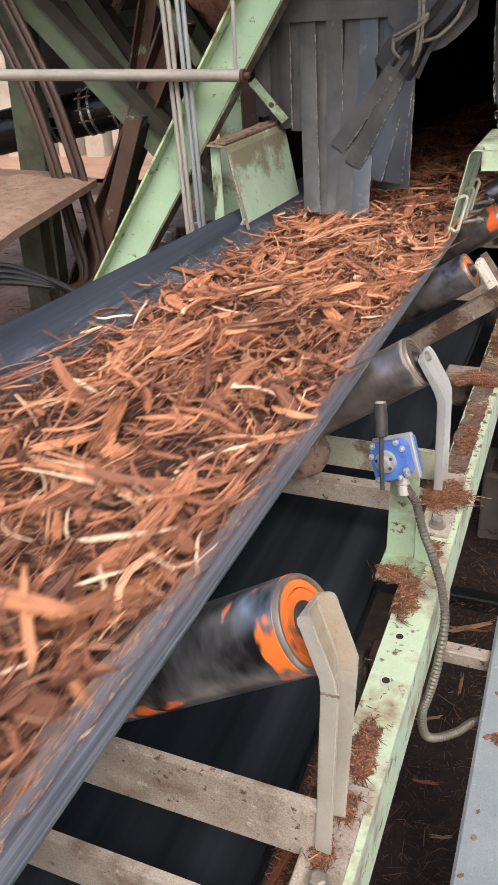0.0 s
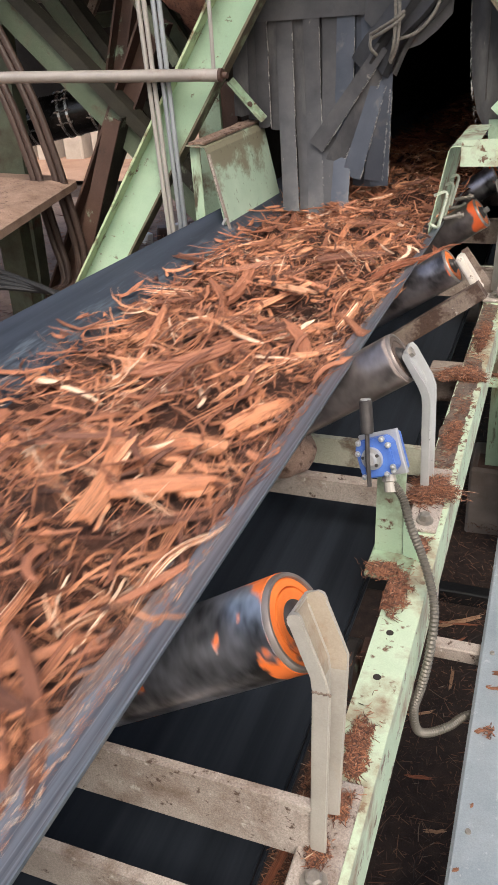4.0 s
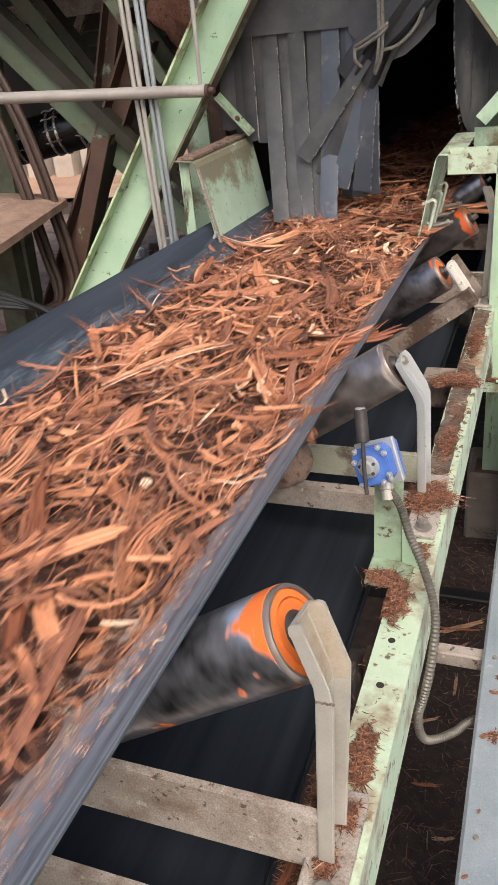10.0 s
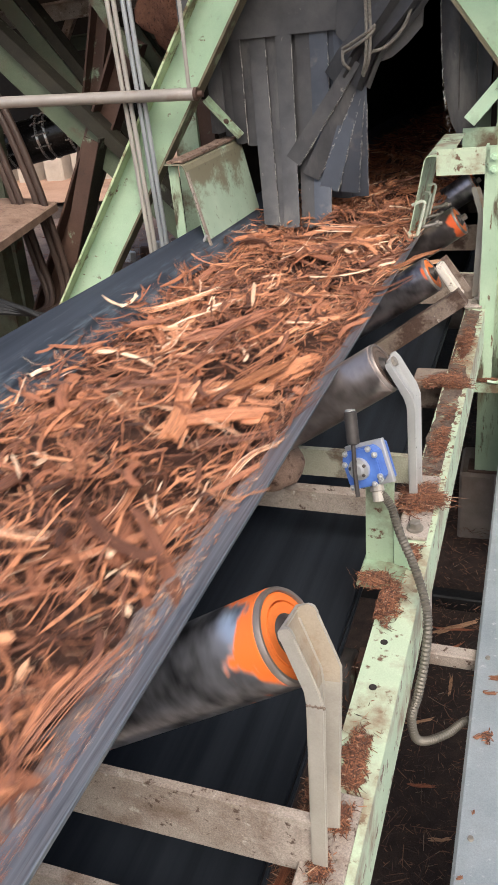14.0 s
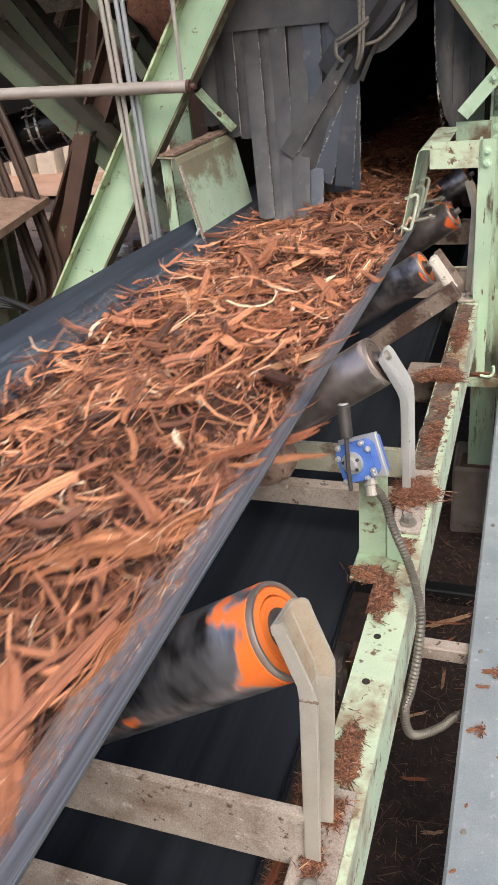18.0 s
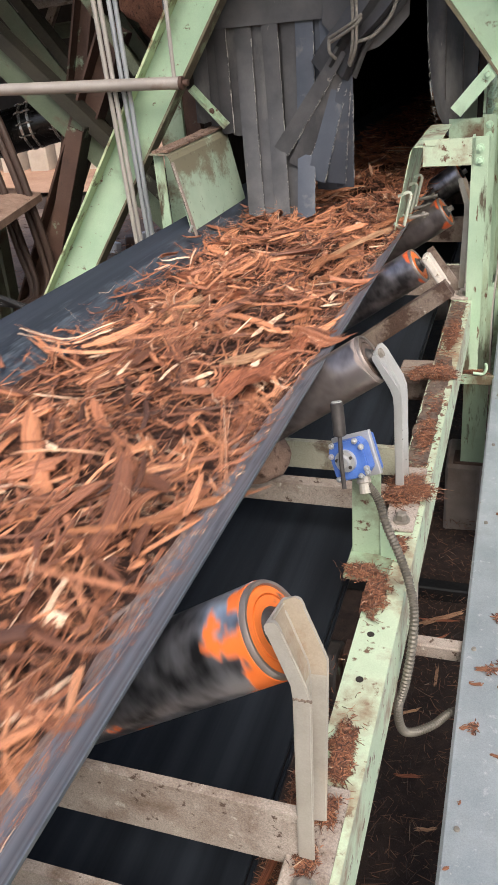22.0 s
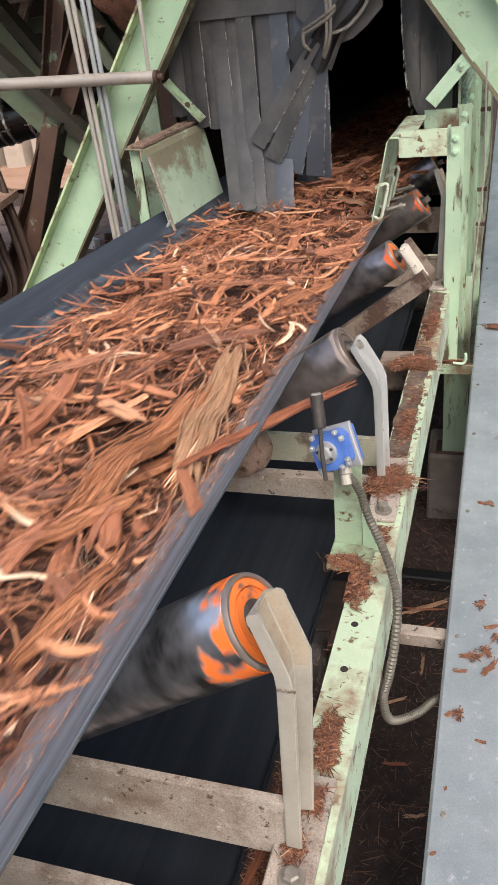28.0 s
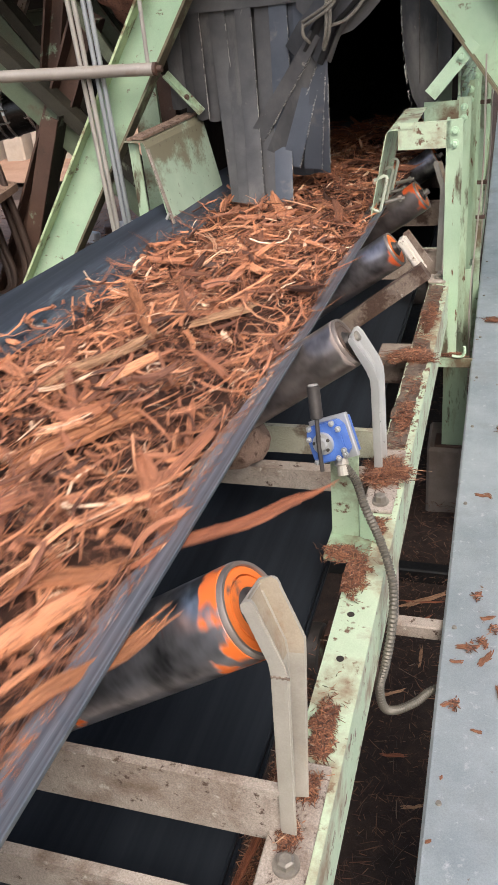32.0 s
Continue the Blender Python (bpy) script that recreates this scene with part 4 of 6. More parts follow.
    bm = bmesh.new(); sheet(bm, [[(x, y, 0.482 + 0.014 * noise.noise((x * 30, y * 20, 1)) * (0 if x in (-1.012, -0.955) else 1)) for x in (-1.012, -1.0, -0.985, -0.97, -0.955)] for y in [y0 + 0.01 + 0.04 * k for k in range(16)]], 0.008, (0, 0, -1))
    part("dust_layer", bm, M_DUST, th, "layer of brown bark dust", smooth=True)


def build_posts():
    # uprights of the gallery side, one bay after another
    for k in range(9):
        y = 1.93 + 0.47 * k if k else 1.93
        th = thing("side_post", "mint-green flat steel post with bolts and rust runs", "post", "gallery side posts", at=(0, y, 0))
        bm = bmesh.new()
        prism(bm, angle_l(0.047, 0.05, 0.007), (0.024, 0, -0.29 if k == 0 else -0.36), (0.024, 0, 0.487), (1, 0, 0))
        part("upright", bm, M_POST, th)
        for z in (0.42, 0.455):
            bm = bmesh.new(); bolt(bm, (0.048, -0.001, z), (0, -1, 0), 0.0085, 0.007)
            part("bolt", bm, M_MINT, th)
        if k:
            bm = bmesh.new(); prism(bm, rect(0.075, 0.008), (-0.085, 0, 0.44), (0.03, 0, 0.44), (0, 0, 1))
            part("cross_bar", bm, M_MOSS, th)
    # ribbed side cladding between the posts
    th = thing("side_cladding", "grimy green ribbed cladding between the gallery posts", "cladding")
    bm = bmesh.new(); box(bm, 0.022, 0.030, 2.45, 8.0, GROUND, 0.62, 0); part("panel", bm, M_MOSS, th)
    for k in range(5):
        z = 0.46 + 0.034 * k
        bm = bmesh.new(); box(bm, 0.030, 0.046, 2.50, 8.0, z, z + 0.012, 0.002); part("rib", bm, M_POST, th)
    # brace arm from the curtain frame
    th = thing("brace", "short mint-green angle brace bolted to the post", "brace")
    bm = bmesh.new(); prism(bm, rect(0.045, 0.008), (-0.062, 2.36, 0.503), (0.075, 2.36, 0.655), (0, 0, 1))
    part("arm", bm, M_MINT, th)
    bm = bmesh.new(); bolt(bm, (0.035, 2.354, 0.612), (0, -1, 0), 0.010, 0.008); part("bolt", bm, M_MINT, th)
    # tie bar with hook, leg and footing
    th = thing("tie_bar", "flat tie bar from the post with a hook", "bar")
    bm = bmesh.new(); box(bm, -0.02, 0.125, 1.915, 1.923, -0.285, -0.25); part("bar", bm, M_MOSS, th)
    bm = bmesh.new(); tube(bm, smooth_path([(0.06, 1.91, -0.24), (0.09, 1.91, -0.242), (0.10, 1.91, -0.225), (0.098, 1.91, -0.205)], 4), 0.005, 8); part("hook", bm, M_MINT, th)
    th = thing("support_leg", "mint-green channel leg standing on a concrete pier", "leg")
    bm = bmesh.new(); prism(bm, channel(0.094, 0.05, 0.007), (0.046, 2.435, -0.884), (0.046, 2.435, -0.12), (1, 0, 0)); part("channel", bm, M_POST, th)
    bm = bmesh.new(); box(bm, -0.03, 0.09, 2.425, 2.53, -0.896, -0.884); part("base_plate", bm, M_RUSTY, th)
    bm = bmesh.new(); box(bm, -0.062, 0.085, 2.415, 2.66, GROUND - 0.1, -0.895, 0.012); jitter(bm, 0.008, 9)
    tagged(link("concrete_pier", bm, M_CONCRETE), "dusty concrete pier under the conveyor leg", "pier")
    # right wires
    for k, (x, y) in enumerate(((0.115, 2.3), (0.128, 2.62))):
        bm = bmesh.new(); tube(bm, smooth_path([(x, y, 0.62), (x + 0.006, y, 0.3), (x - 0.004, y, 0.1), (x - 0.02, y, -0.2), (x - 0.012, y, -0.5)], 5), 0.003, 6)
        tagged(link("pull_wire", bm, M_PIPE), "thin slack steel wire hanging beside the posts", "wire")
    th = thing("wire_stanchion", "slim green stanchion with eye hooks for the wires", "stanchion")
    bm = bmesh.new(); prism(bm, rect(0.022, 0.02), (0.105, 2.62, -0.9), (0.105, 2.62, 0.57), (1, 0, 0)); part("upright", bm, M_MOSS, th)
    for z in (0.56, 0.44, 0.16, 0.03):
        bm = bmesh.new(); box(bm, 0.092, 0.128, 2.605, 2.625, z - 0.007, z + 0.007); part("lug", bm, M_RUSTY, th)


def build_rail():
    th = thing("walkway_plank", "galvanised steel walkway plank with rust specks", "walkway")
    for y0, y1, z in ((-1.6, 2.31, -0.257), (2.29, 8.0, -0.251)):
        bm = bmesh.new()
        rows = [[(0.134 - 0.006 * y, y, z - 0.05), (0.133 - 0.006 * y, y, z - 0.004), (0.138 - 0.006 * y, y, z), (0.25, y, z), (0.42, y, z), (0.62, y, z)] for y in (y0, (y0 + y1) / 2, y1)]
        sheet(bm, rows, 0.003, (0.3, 0, -1))
        part("sheet", bm, M_GALV, th)
    for y in (-1.4, 0.5, 2.2, 4.5):
        bm = bmesh.new(); box(bm, 0.15, 0.62, y, y + 0.05, GROUND, -0.31); part("support", bm, M_RUSTY, th)
    for k in range(9):
        y = -0.1 + 0.37 * k + 0.05 * math.sin(k * 5)
        bm = bmesh.new(); lathe(bm, ((0, 0.005), (0.0035, 0.004)), (0.155 - 0.006 * y, y + 0.04, -0.2565 if y < 2.3 else -0.249), (0, 0, 1), 10)
        part("rivet", bm, M_CHROME, th)
    th = thing("outrigger", "short dusty steel bar between stringer and walkway", "bar")
    bm = bmesh.new(); box(bm, 0.034, 0.30, 0.66, 0.69, -0.305, -0.272, 0.003); box(bm, 0.030, 0.040, 0.66, 0.69, -0.30, -0.10, 0.002); part("bar", bm, M_BEAM, th)
    bm = bmesh.new(); box(bm, -0.45, 0.50, 1.91, 1.97, GROUND - 0.02, GROUND + 0.045, 0.006)
    tagged(link("ground_bar", bm, M_BLACK), "dark wet bar lying across the soil", "bar")


# ---- switch box ----
def build_switch():
    th = thing("switch_box", "blue enamelled belt-alignment switch with a roller lever", "switch")
    base = Matrix.Translation((-0.046, 0.545, 0.216)) @ Euler((radians(-14), radians(-23), radians(-10))).to_matrix().to_4x4() @ Matrix.Scale(0.92, 4)
    def add(name, bm, m, label="", smooth=False):
        bmesh.ops.transform(bm, matrix=base, verts=bm.verts)
        return part(name, bm, m, th, label, smooth)
    b = bmesh.new()
    o = [(-0.030, -0.034), (0.020, -0.034), (0.034, -0.022), (0.034, 0.022), (0.024, 0.034), (-0.022, 0.034), (-0.034, 0.022), (-0.034, -0.024)]
    prism(b, o, (0, 0.0, 0), (0, -0.026, 0), (1, 0, 0))
    bmesh.ops.bevel(b, geom=b.edges[:], offset=0.002, segments=2, affect="EDGES")
    cover = add("cover", b, M_BLUE)
    b = bmesh.new(); box(b, -0.037, 0.039, 0.0, 0.009, -0.039, 0.040, 0.001); add("gasket_plate", b, M_BRACKET_W, "bright steel back plate")
    b = bmesh.new(); box(b, -0.032, 0.036, 0.009, 0.024, -0.034, 0.034, 0.003); add("housing", b, M_BLUE)
    for x, z in ((-0.028, -0.030), (-0.030, 0.012), (-0.024, 0.030), (0.022, 0.030), (0.031, 0.018), (0.030, -0.020), (0.016, -0.031), (0.030, -0.027)):
        b = bmesh.new(); bolt(b, (x, -0.026, z), (0, -1, 0), 0.0035, 0.004); add("screw", b, M_BRACKET_W)
    b = bmesh.new(); lathe(b, ((0.026, 0.020), (0.032, 0.019), (0.033, 0.012), (0.040, 0.010)), (-0.004, 0, 0), (0, -1, 0), 26); add("shaft_boss", b, M_BRACKET_W, "steel boss of the lever shaft", True)
    for k in range(5):
        a = k * math.tau / 5 + 0.3
        b = bmesh.new(); lathe(b, ((0.031, 0.003), (0.035, 0.003)), (-0.004 + 0.0145 * math.cos(a), 0, 0.0145 * math.sin(a)), (0, -1, 0), 8); add("boss_screw", b, M_DARKSTEEL)
    b = bmesh.new(); tube(b, [(-0.014, -0.042, -0.044), (-0.004, -0.044, 0.0), (0.008, -0.042, 0.048)], 0.004, 8); add("lever_rod", b, M_DARKSTEEL, "thin steel lever rod", True)
    b = bmesh.new(); lathe(b, ((0, 0.009), (0.002, 0.011), (0.056, 0.011), (0.058, 0.0085), (0.056, 0.0075)), (0.008, -0.042, 0.046), (0.22, 0.0, 1), 20); add("lever_roller", b, M_DARKSTEEL, "knurled dark steel lever roller", True)
    b = bmesh.new(); lathe(b, ((0.0575, 0.0088), (0.0595, 0.0088)), (0.008, -0.042, 0.046), (0.22, 0, 1), 18); add("roller_cap", b, M_BRACKET_W, "worn bright roller end")
    # stand on the stringer
    th2 = thing("switch_stand", "mint-green angle stand with a gusset on the stringer", "stand")
    bm = bmesh.new(); prism(bm, angle_l(0.048, 0.04, 0.005), (-0.062, 0.575, 0.004), (-0.058, 0.575, 0.190), (1, 0, 0)); part("upright", bm, M_MOSS, th2)
    bm = bmesh.new(); box(bm, -0.066, 0.010, 0.508, 0.640, -0.006, 0.003); part("foot_plate", bm, M_MOSS, th2)
    bm = bmesh.new(); sheet(bm, [[(-0.012, 0.572, 0.004), (-0.012, 0.572, 0.11)], [(0.030, 0.555, 0.004), (-0.010, 0.572, 0.112)]], 0.005, (0, 1, 0)); part("gusset", bm, M_MINT, th2)
    # corrugated flexible conduit
    pts = smooth_path([(-0.030, 0.535, 0.176), (-0.008, 0.53, 0.150), (0.010, 0.507, 0.115), (0.033, 0.492, 0.07), (0.053, 0.464, 0.035), (0.064, 0.439, 0.0), (0.063, 0.417, -0.06),
                       (0.055, 0.40, -0.12), (0.046, 0.392, -0.165), (0.050, 0.405, -0.225), (0.067, 0.425, -0.252), (0.098, 0.468, -0.272), (0.125, 0.512, -0.282), (0.20, 0.60, -0.32)], 18)
    th3 = thing("flexible_conduit", "ribbed grey flexible metal conduit looping off the stringer", "conduit")
    bm = bmesh.new()
    dense, rs = [], []
    for i, p in enumerate(pts):
        dense.append(p); rs.append(0.0080 if i % 2 else 0.0062)
    tube(bm, dense, rs, 12)
    part("sleeve", bm, M_FLEX, th3, smooth=False)
    bm = bmesh.new(); lathe(bm, ((0, 0.010), (0.012, 0.012), (0.014, 0.009), (0.03, 0.009)), (-0.033, 0.54, 0.186), (0.2, -0.45, -0.85), 12); part("gland", bm, M_BRACKET, th3, "steel conduit gland")


# ---- curtain ----
def build_curtain(swings):
    y = 2.52
    bm = bmesh.new()
    rows = [[(x, y - 0.024 + 0.006 * noise.noise((x * 5, z * 3, 0)), z) for x in [-1.13 + 0.05 * k for k in range(15)]] for z in (0.815, 0.9, 1.2, 1.62)]
    sheet(bm, rows, 0.004, (0, 1, 0))
    tagged(link("curtain_header", bm, M_RUBBER, True), "grey rubber sheet hung over the gallery mouth", "curtain")
    # strips: top x, bottom x, bottom z, width, depth
    rng = random.Random(4)
    spec = [(-1.015, -1.02, 0.50, 0.060, 1), (-0.965, -0.975, 0.47, 0.050, 3), (-0.925, -0.925, 0.458, 0.050, 0), (-0.886, -0.885, 0.448, 0.046, 2), (-0.836, -0.828, 0.150, 0.062, 1), (-0.786, -0.778, 0.142, 0.058, 3), (-0.732, -0.726, 0.142, 0.060, 0),
            (-0.690, -0.694, 0.30, 0.060, 4), (-0.660, -0.684, 0.138, 0.069, 2), (-0.606, -0.632, 0.142, 0.066, 1), (-0.548, -0.552, 0.237, 0.068, 3), (-0.522, -0.512, 0.24, 0.062, 2)]
    for i, (xt, xb, zb, w, d) in enumerate(spec):
        zt = 0.84
        drag = 0.17 if zb < 0.2 else 0.0
        zb += 0.030 if zb < 0.2 else 0.0
        th = thing("curtain_strip", "hanging grey rubber curtain strip with a frayed edge", "curtain strip", "rubber curtain strips", at=(xt, y + 0.016 - 0.008 * (4 - d), zt))
        bm = bmesh.new()
        rows = []
        for k in range(9):
            f = k / 8
            c = (xb - xt) * f ** 1.6
            wob = 0.010 * noise.noise((i * 3.1, f * 2.5, 0.3)) * f - drag * f ** 3
            c -= drag * 0.33 * (xb - 0.18) * f ** 3
            rows.append([(c - w / 2, wob, -(zt - zb) * f), (c, wob - 0.004, -(zt - zb) * f - 0.004 * (k == 8)), (c + w / 2, wob, -(zt - zb) * f + 0.006 * (k == 8) * rng.uniform(-1, 1))])
        sheet(bm, rows, 0.005, (0, 1, 0))
        part("strip", bm, M_RUBBER if i < 9 else M_RUBBER_B, th, smooth=True)
        if i in (2, 4, 5, 6, 9, 10, 11):
            bm = bmesh.new()
            for k in range(60):
                f = rng.uniform(0.08, 0.99)
                c = (xb - xt) * f ** 1.6 + w / 2
                z = -(zt - zb) * f
                wob = 0.010 * noise.noise((i * 3.1, f * 2.5, 0.3)) * f - drag * f ** 3
                c -= drag * 0.33 * (xb - 0.18) * f ** 3
                L = rng.uniform(0.001, 0.006)
                tube(bm, [(c - 0.003, wob, z), (c + L * 0.6, wob - 0.002, z - rng.uniform(-0.006, 0.008)), (c + L * 0.2, wob - 0.003, z - rng.uniform(0.006, 0.02))], rng.uniform(0.0004, 0.0009), 3)
            tagged(part("frayed_edge", bm, M_FRAY, th), "pale frayed fabric threads", kind="stuff")
        swings.append((th, i))
    # gathered flap tied back with rope
    for i, (x1, z1, x2, z2, w) in enumerate(((-0.456, 0.716, -0.700, 0.394, 0.056), (-0.452, 0.689, -0.635, 0.335, 0.060), (-0.45, 0.671, -0.571, 0.287, 0.066), (-0.449, 0.666, -0.489, 0.269, 0.062), (-0.445, 0.653, -0.464, 0.25, 0.059))):
        dy = 0.065 - 0.009 * i
        th = thing("curtain_strip", "rubber curtain strip gathered aside and hanging askew", "curtain strip", "rubber curtain strips", at=(x1, y - 0.03 - dy, z1))
        d = V(x2 - x1, 0, z2 - z1)
        s = V(-d.z, 0, d.x).normalized()
        if s.x < 0:
            s = -s
        bm = bmesh.new()
        rows = [[d * f + s * (w * e * (0.75 + 0.35 * f)) + V(0, 0.012 * math.sin(f * 2.6 + i), 0) for e in (-0.5, 0, 0.5)] for f in [k / 7 for k in range(8)]]
        sheet(bm, rows, 0.005, (0, 1, 0))
        part("strip", bm, M_RUBBER if i < 2 else M_RUBBER_B, th, smooth=True)
        bm = bmesh.new()
        for k in range(40):
            f = rng.uniform(0.2, 0.99)
            p = d * f + s * (w * 0.5 * (0.75 + 0.35 * f)) + V(0, 0.012 * math.sin(f * 2.6 + i) - 0.001, 0)
            tube(bm, [p - s * 0.003, p + s * rng.uniform(0.0005, 0.005) - d * 0.006, p + s * 0.001 - d * rng.uniform(-0.03, 0.04)], rng.uniform(0.0004, 0.0009), 3)
        tagged(part("frayed_edge", bm, M_FRAY, th), "pale frayed fabric threads", kind="stuff")
        swings.append((th, 20 + i))
    # the tied bunch above
    for off, wd, yy in ((0.0, 0.10, 0.085), (0.035, 0.075, 0.07), (-0.06, 0.16, 0.05)):
        path = smooth_path([(-0.47 + off, y - yy, 0.64), (-0.41 + off, y - yy - 0.02, 0.74), (-0.33 + off, y - yy - 0.015, 0.82), (-0.25 + off, y - yy, 0.93), (-0.20 + off, y - yy, 1.10)], 4)
        bm = bmesh.new()
        rows = []
        for k, p in enumerate(path):
            g = wd * (0.55 + 0.45 * abs(k - 5) / 8)
            rows.append([p + V(-0.75, 0, 0.66) * (g * e) + V(0, 0.018 * math.sin(e * 9 + off * 40), 0) for e in (-0.5, -0.25, 0, 0.25, 0.5)])
        sheet(bm, rows, 0.006, (0, 1, 0))
        tagged(link("curtain_flap", bm, M_RUBBER, True), "rubber curtain flap bunched up and tied back", "curtain")
    bm = bmesh.new()
    rows = [[(-0.535 + 0.30 * u + 0.03 * v, y - 0.03 - 0.03 * math.sin(u * 3.1), 0.80 + 0.42 * v - 0.10 * math.sin(u * 3.14) * (1 - v)) for u in [k / 6 for k in range(7)]] for v in [k / 4 for k in range(5)]]
    sheet(bm, rows, 0.008, (0, 1, 0))
    tagged(link("curtain_flap", bm, M_RUBBER, True), "rubber curtain flap bunched up and tied back", "curtain")
    th = thing("tie_rope", "grey braided rope knotted round the gathered curtain", "rope")
    yr = y - 0.13
    for pts in ([(-0.412, yr, 1.2), (-0.408, yr, 0.887), (-0.405, yr - 0.01, 0.80), (-0.410, yr - 0.01, 0.72), (-0.428, yr + 0.02, 0.672)],
                [(-0.397, yr, 1.2), (-0.395, yr, 0.887), (-0.392, yr - 0.01, 0.80), (-0.398, yr - 0.01, 0.72), (-0.425, yr + 0.02, 0.665)],
                [(-0.497, yr + 0.03, 0.755), (-0.45, yr, 0.775), (-0.40, yr - 0.02, 0.80), (-0.378, yr, 0.818)], [(-0.497, yr + 0.03, 0.740), (-0.45, yr, 0.76), (-0.40, yr - 0.02, 0.785), (-0.378, yr, 0.808)],
                [(-0.497, yr + 0.03, 0.75), (-0.492, yr + 0.01, 0.715), (-0.475, yr + 0.03, 0.69)],
                [(-0.41, yr, 0.735), (-0.34, yr + 0.0, 0.752), (-0.285, yr + 0.02, 0.805), (-0.262, yr + 0.05, 0.87)]):
        bm = bmesh.new(); tube(bm, smooth_path(pts, 6), 0.0058, 8); part("strand", bm, M_ROPE, th, smooth=True)
    # curtain on the near side of the mouth
    th = thing("curtain_sheet", "curved grey rubber sheet beside the gallery mouth", "curtain", at=(-0.175, y - 0.03, 1.25))
    bm = bmesh.new()
    rows = []
    for k in range(11):
        f = k / 10
        row = []
        for j in range(9):
            u = j / 8
            zb = 0.400 + 0.22 * max(0, u - 0.30) + 0.30 * max(0, 0.30 - u)
            row.append((0.175 * u + 0.045 * f ** 5 * (1 - u) - 0.006 * f * (j % 4 == 0), -0.022 * math.sin(5.5 * u) + 0.01 * f * u, -(1.25 - zb) * f))
        rows.append(row)
    sheet(bm, rows, 0.006, (0, 1, 0))
    part("sheet", bm, M_RUBBER, th, smooth=True)
    bm = bmesh.new()
    for k in range(56):
        z = -0.30 - 0.48 * rng.random()
        f = -z / 0.81
        x = 0.045 * min(f, 1) ** 5
        tube(bm, [(x + 0.003, -0.002, z), (x - rng.uniform(0, 0.005), -0.004, z - 0.004), (x - 0.001, -0.004, z - rng.uniform(0.004, 0.02))], rng.uniform(0.0004, 0.0009), 3)
    tagged(part("frayed_edge", bm, M_FRAY, th), "pale frayed fabric threads", kind="stuff")
    for u in (0.36, 0.68):
        bm = bmesh.new(); tube(bm, [(0.175 * u, -0.022 * math.sin(5.5 * u) - 0.002, -0.25), (0.175 * u + 0.004, -0.022 * math.sin(5.5 * u) + 0.002, -0.72)], 0.0022, 5); part("seam", bm, M_DARKSTEEL, th, "dark slit between strips")


# ---- trestle and background steel ----
def build_trestle():
    for p0, p1, u in (((-2.455, 2.42, GROUND), (-0.60, 2.42, 1.40), (-1, 0, 0)), ((1.54, 2.42, GROUND), (-0.43, 2.42, 1.40), (-1, 0, 0))):
        th = thing("trestle_leg", "splayed mint-green channel leg of the trestle with rusty edges", "trestle leg", "trestle legs")
        d = (V(*p1) - V(*p0)).normalized()
        side = V(d.z, 0, -d.x)
        bm = bmesh.new(); prism(bm, rect(0.15, 0.009), p0, p1, u); part("web", bm, M_MINT, th)
        for sg in (-1, 1):
            bm = bmesh.new()
            o = side * (0.0785 * sg) + V(0, -0.032, 0)
            prism(bm, rect(0.009, 0.075), V(*p0) + o, V(*p1) + o, u)
            # lower flange of each leg has its shadow put into the colour
            part("flange", bm, M_FLANGEBROWN if (sg > 0) == (p0[0] < 0) else M_EDGE, th, "flange with rust and grime along its edge, lower one coloured as shaded")
    th = thing("handrail", "dull steel handrail pipe with a welded upright rod", "handrail")
    bm = bmesh.new(); tube(bm, [(-3.6, 2.30, 0.735), (-1.88, 2.30, 0.687), (-1.012, 2.30, 0.660)], 0.0215, 18); part("pipe", bm, M_PIPE, th, smooth=True)
    bm = bmesh.new(); lathe(bm, ((0, 0.023), (0.012, 0.023), (0.014, 0.011), (0.032, 0.011)), (-1.015, 2.30, 0.660), (1, 0, -0.03), 14); part("end_bolt", bm, M_RUSTY, th)
    bm = bmesh.new(); tube(bm, [(-1.035, 2.30, 0.67), (-1.026, 2.30, 1.45)], 0.0075, 10); part("rod", bm, M_CONDUIT, th, smooth=True)
    for k, (xt, xb) in enumerate(((-1.325, -1.303), (-1.300, -1.283), (-1.264, -1.248), (-1.240, -1.228))):
        bm = bmesh.new()
        d = (xt - xb) / 0.90
        tube(bm, [(xb - d * 0.9, 2.335, -0.83), (xt + d * 0.45, 2.335, 1.42)], 0.0092, 12)
        tagged(link("conduit_pipe", bm, M_CONDUIT if k < 2 else M_CONDUIT_B, True), "slim grey steel conduit pipe running upright", "pipe", "conduit pipes")
    th = thing("brace_angle", "worn pale angle brace below the handrail end", "brace")
    bm = bmesh.new(); prism(bm, angle_l(0.024, 0.03, 0.005), (-1.045, 2.46, 0.625), (-0.925, 2.48, 0.482), (1, 0, 0.7)); part("angle", bm, M_MOSS, th)
    bm = bmesh.new(); bolt(bm, (-0.965, 2.455, 0.545), (0, -1, 0), 0.007); part("bolt", bm, M_RUSTY, th)
    bm = bmesh.new(); prism(bm, channel(0.11, 0.06), (-1.29, 2.8, GROUND), (-1.29, 2.8, 0.60), (1, 0, 0))
    tagged(link("steel_column", bm, M_MOSS), "green steel column behind the trestle", "column", "steel columns")
    bm = bmesh.new(); prism(bm, channel(0.07, 0.05), (-1.20, 2.82, GROUND), (-1.20, 2.82, 0.60), (1, 0, 0))
    tagged(link("steel_column", bm, M_RUSTY), "rusty brown column behind the trestle", "column", "steel columns")


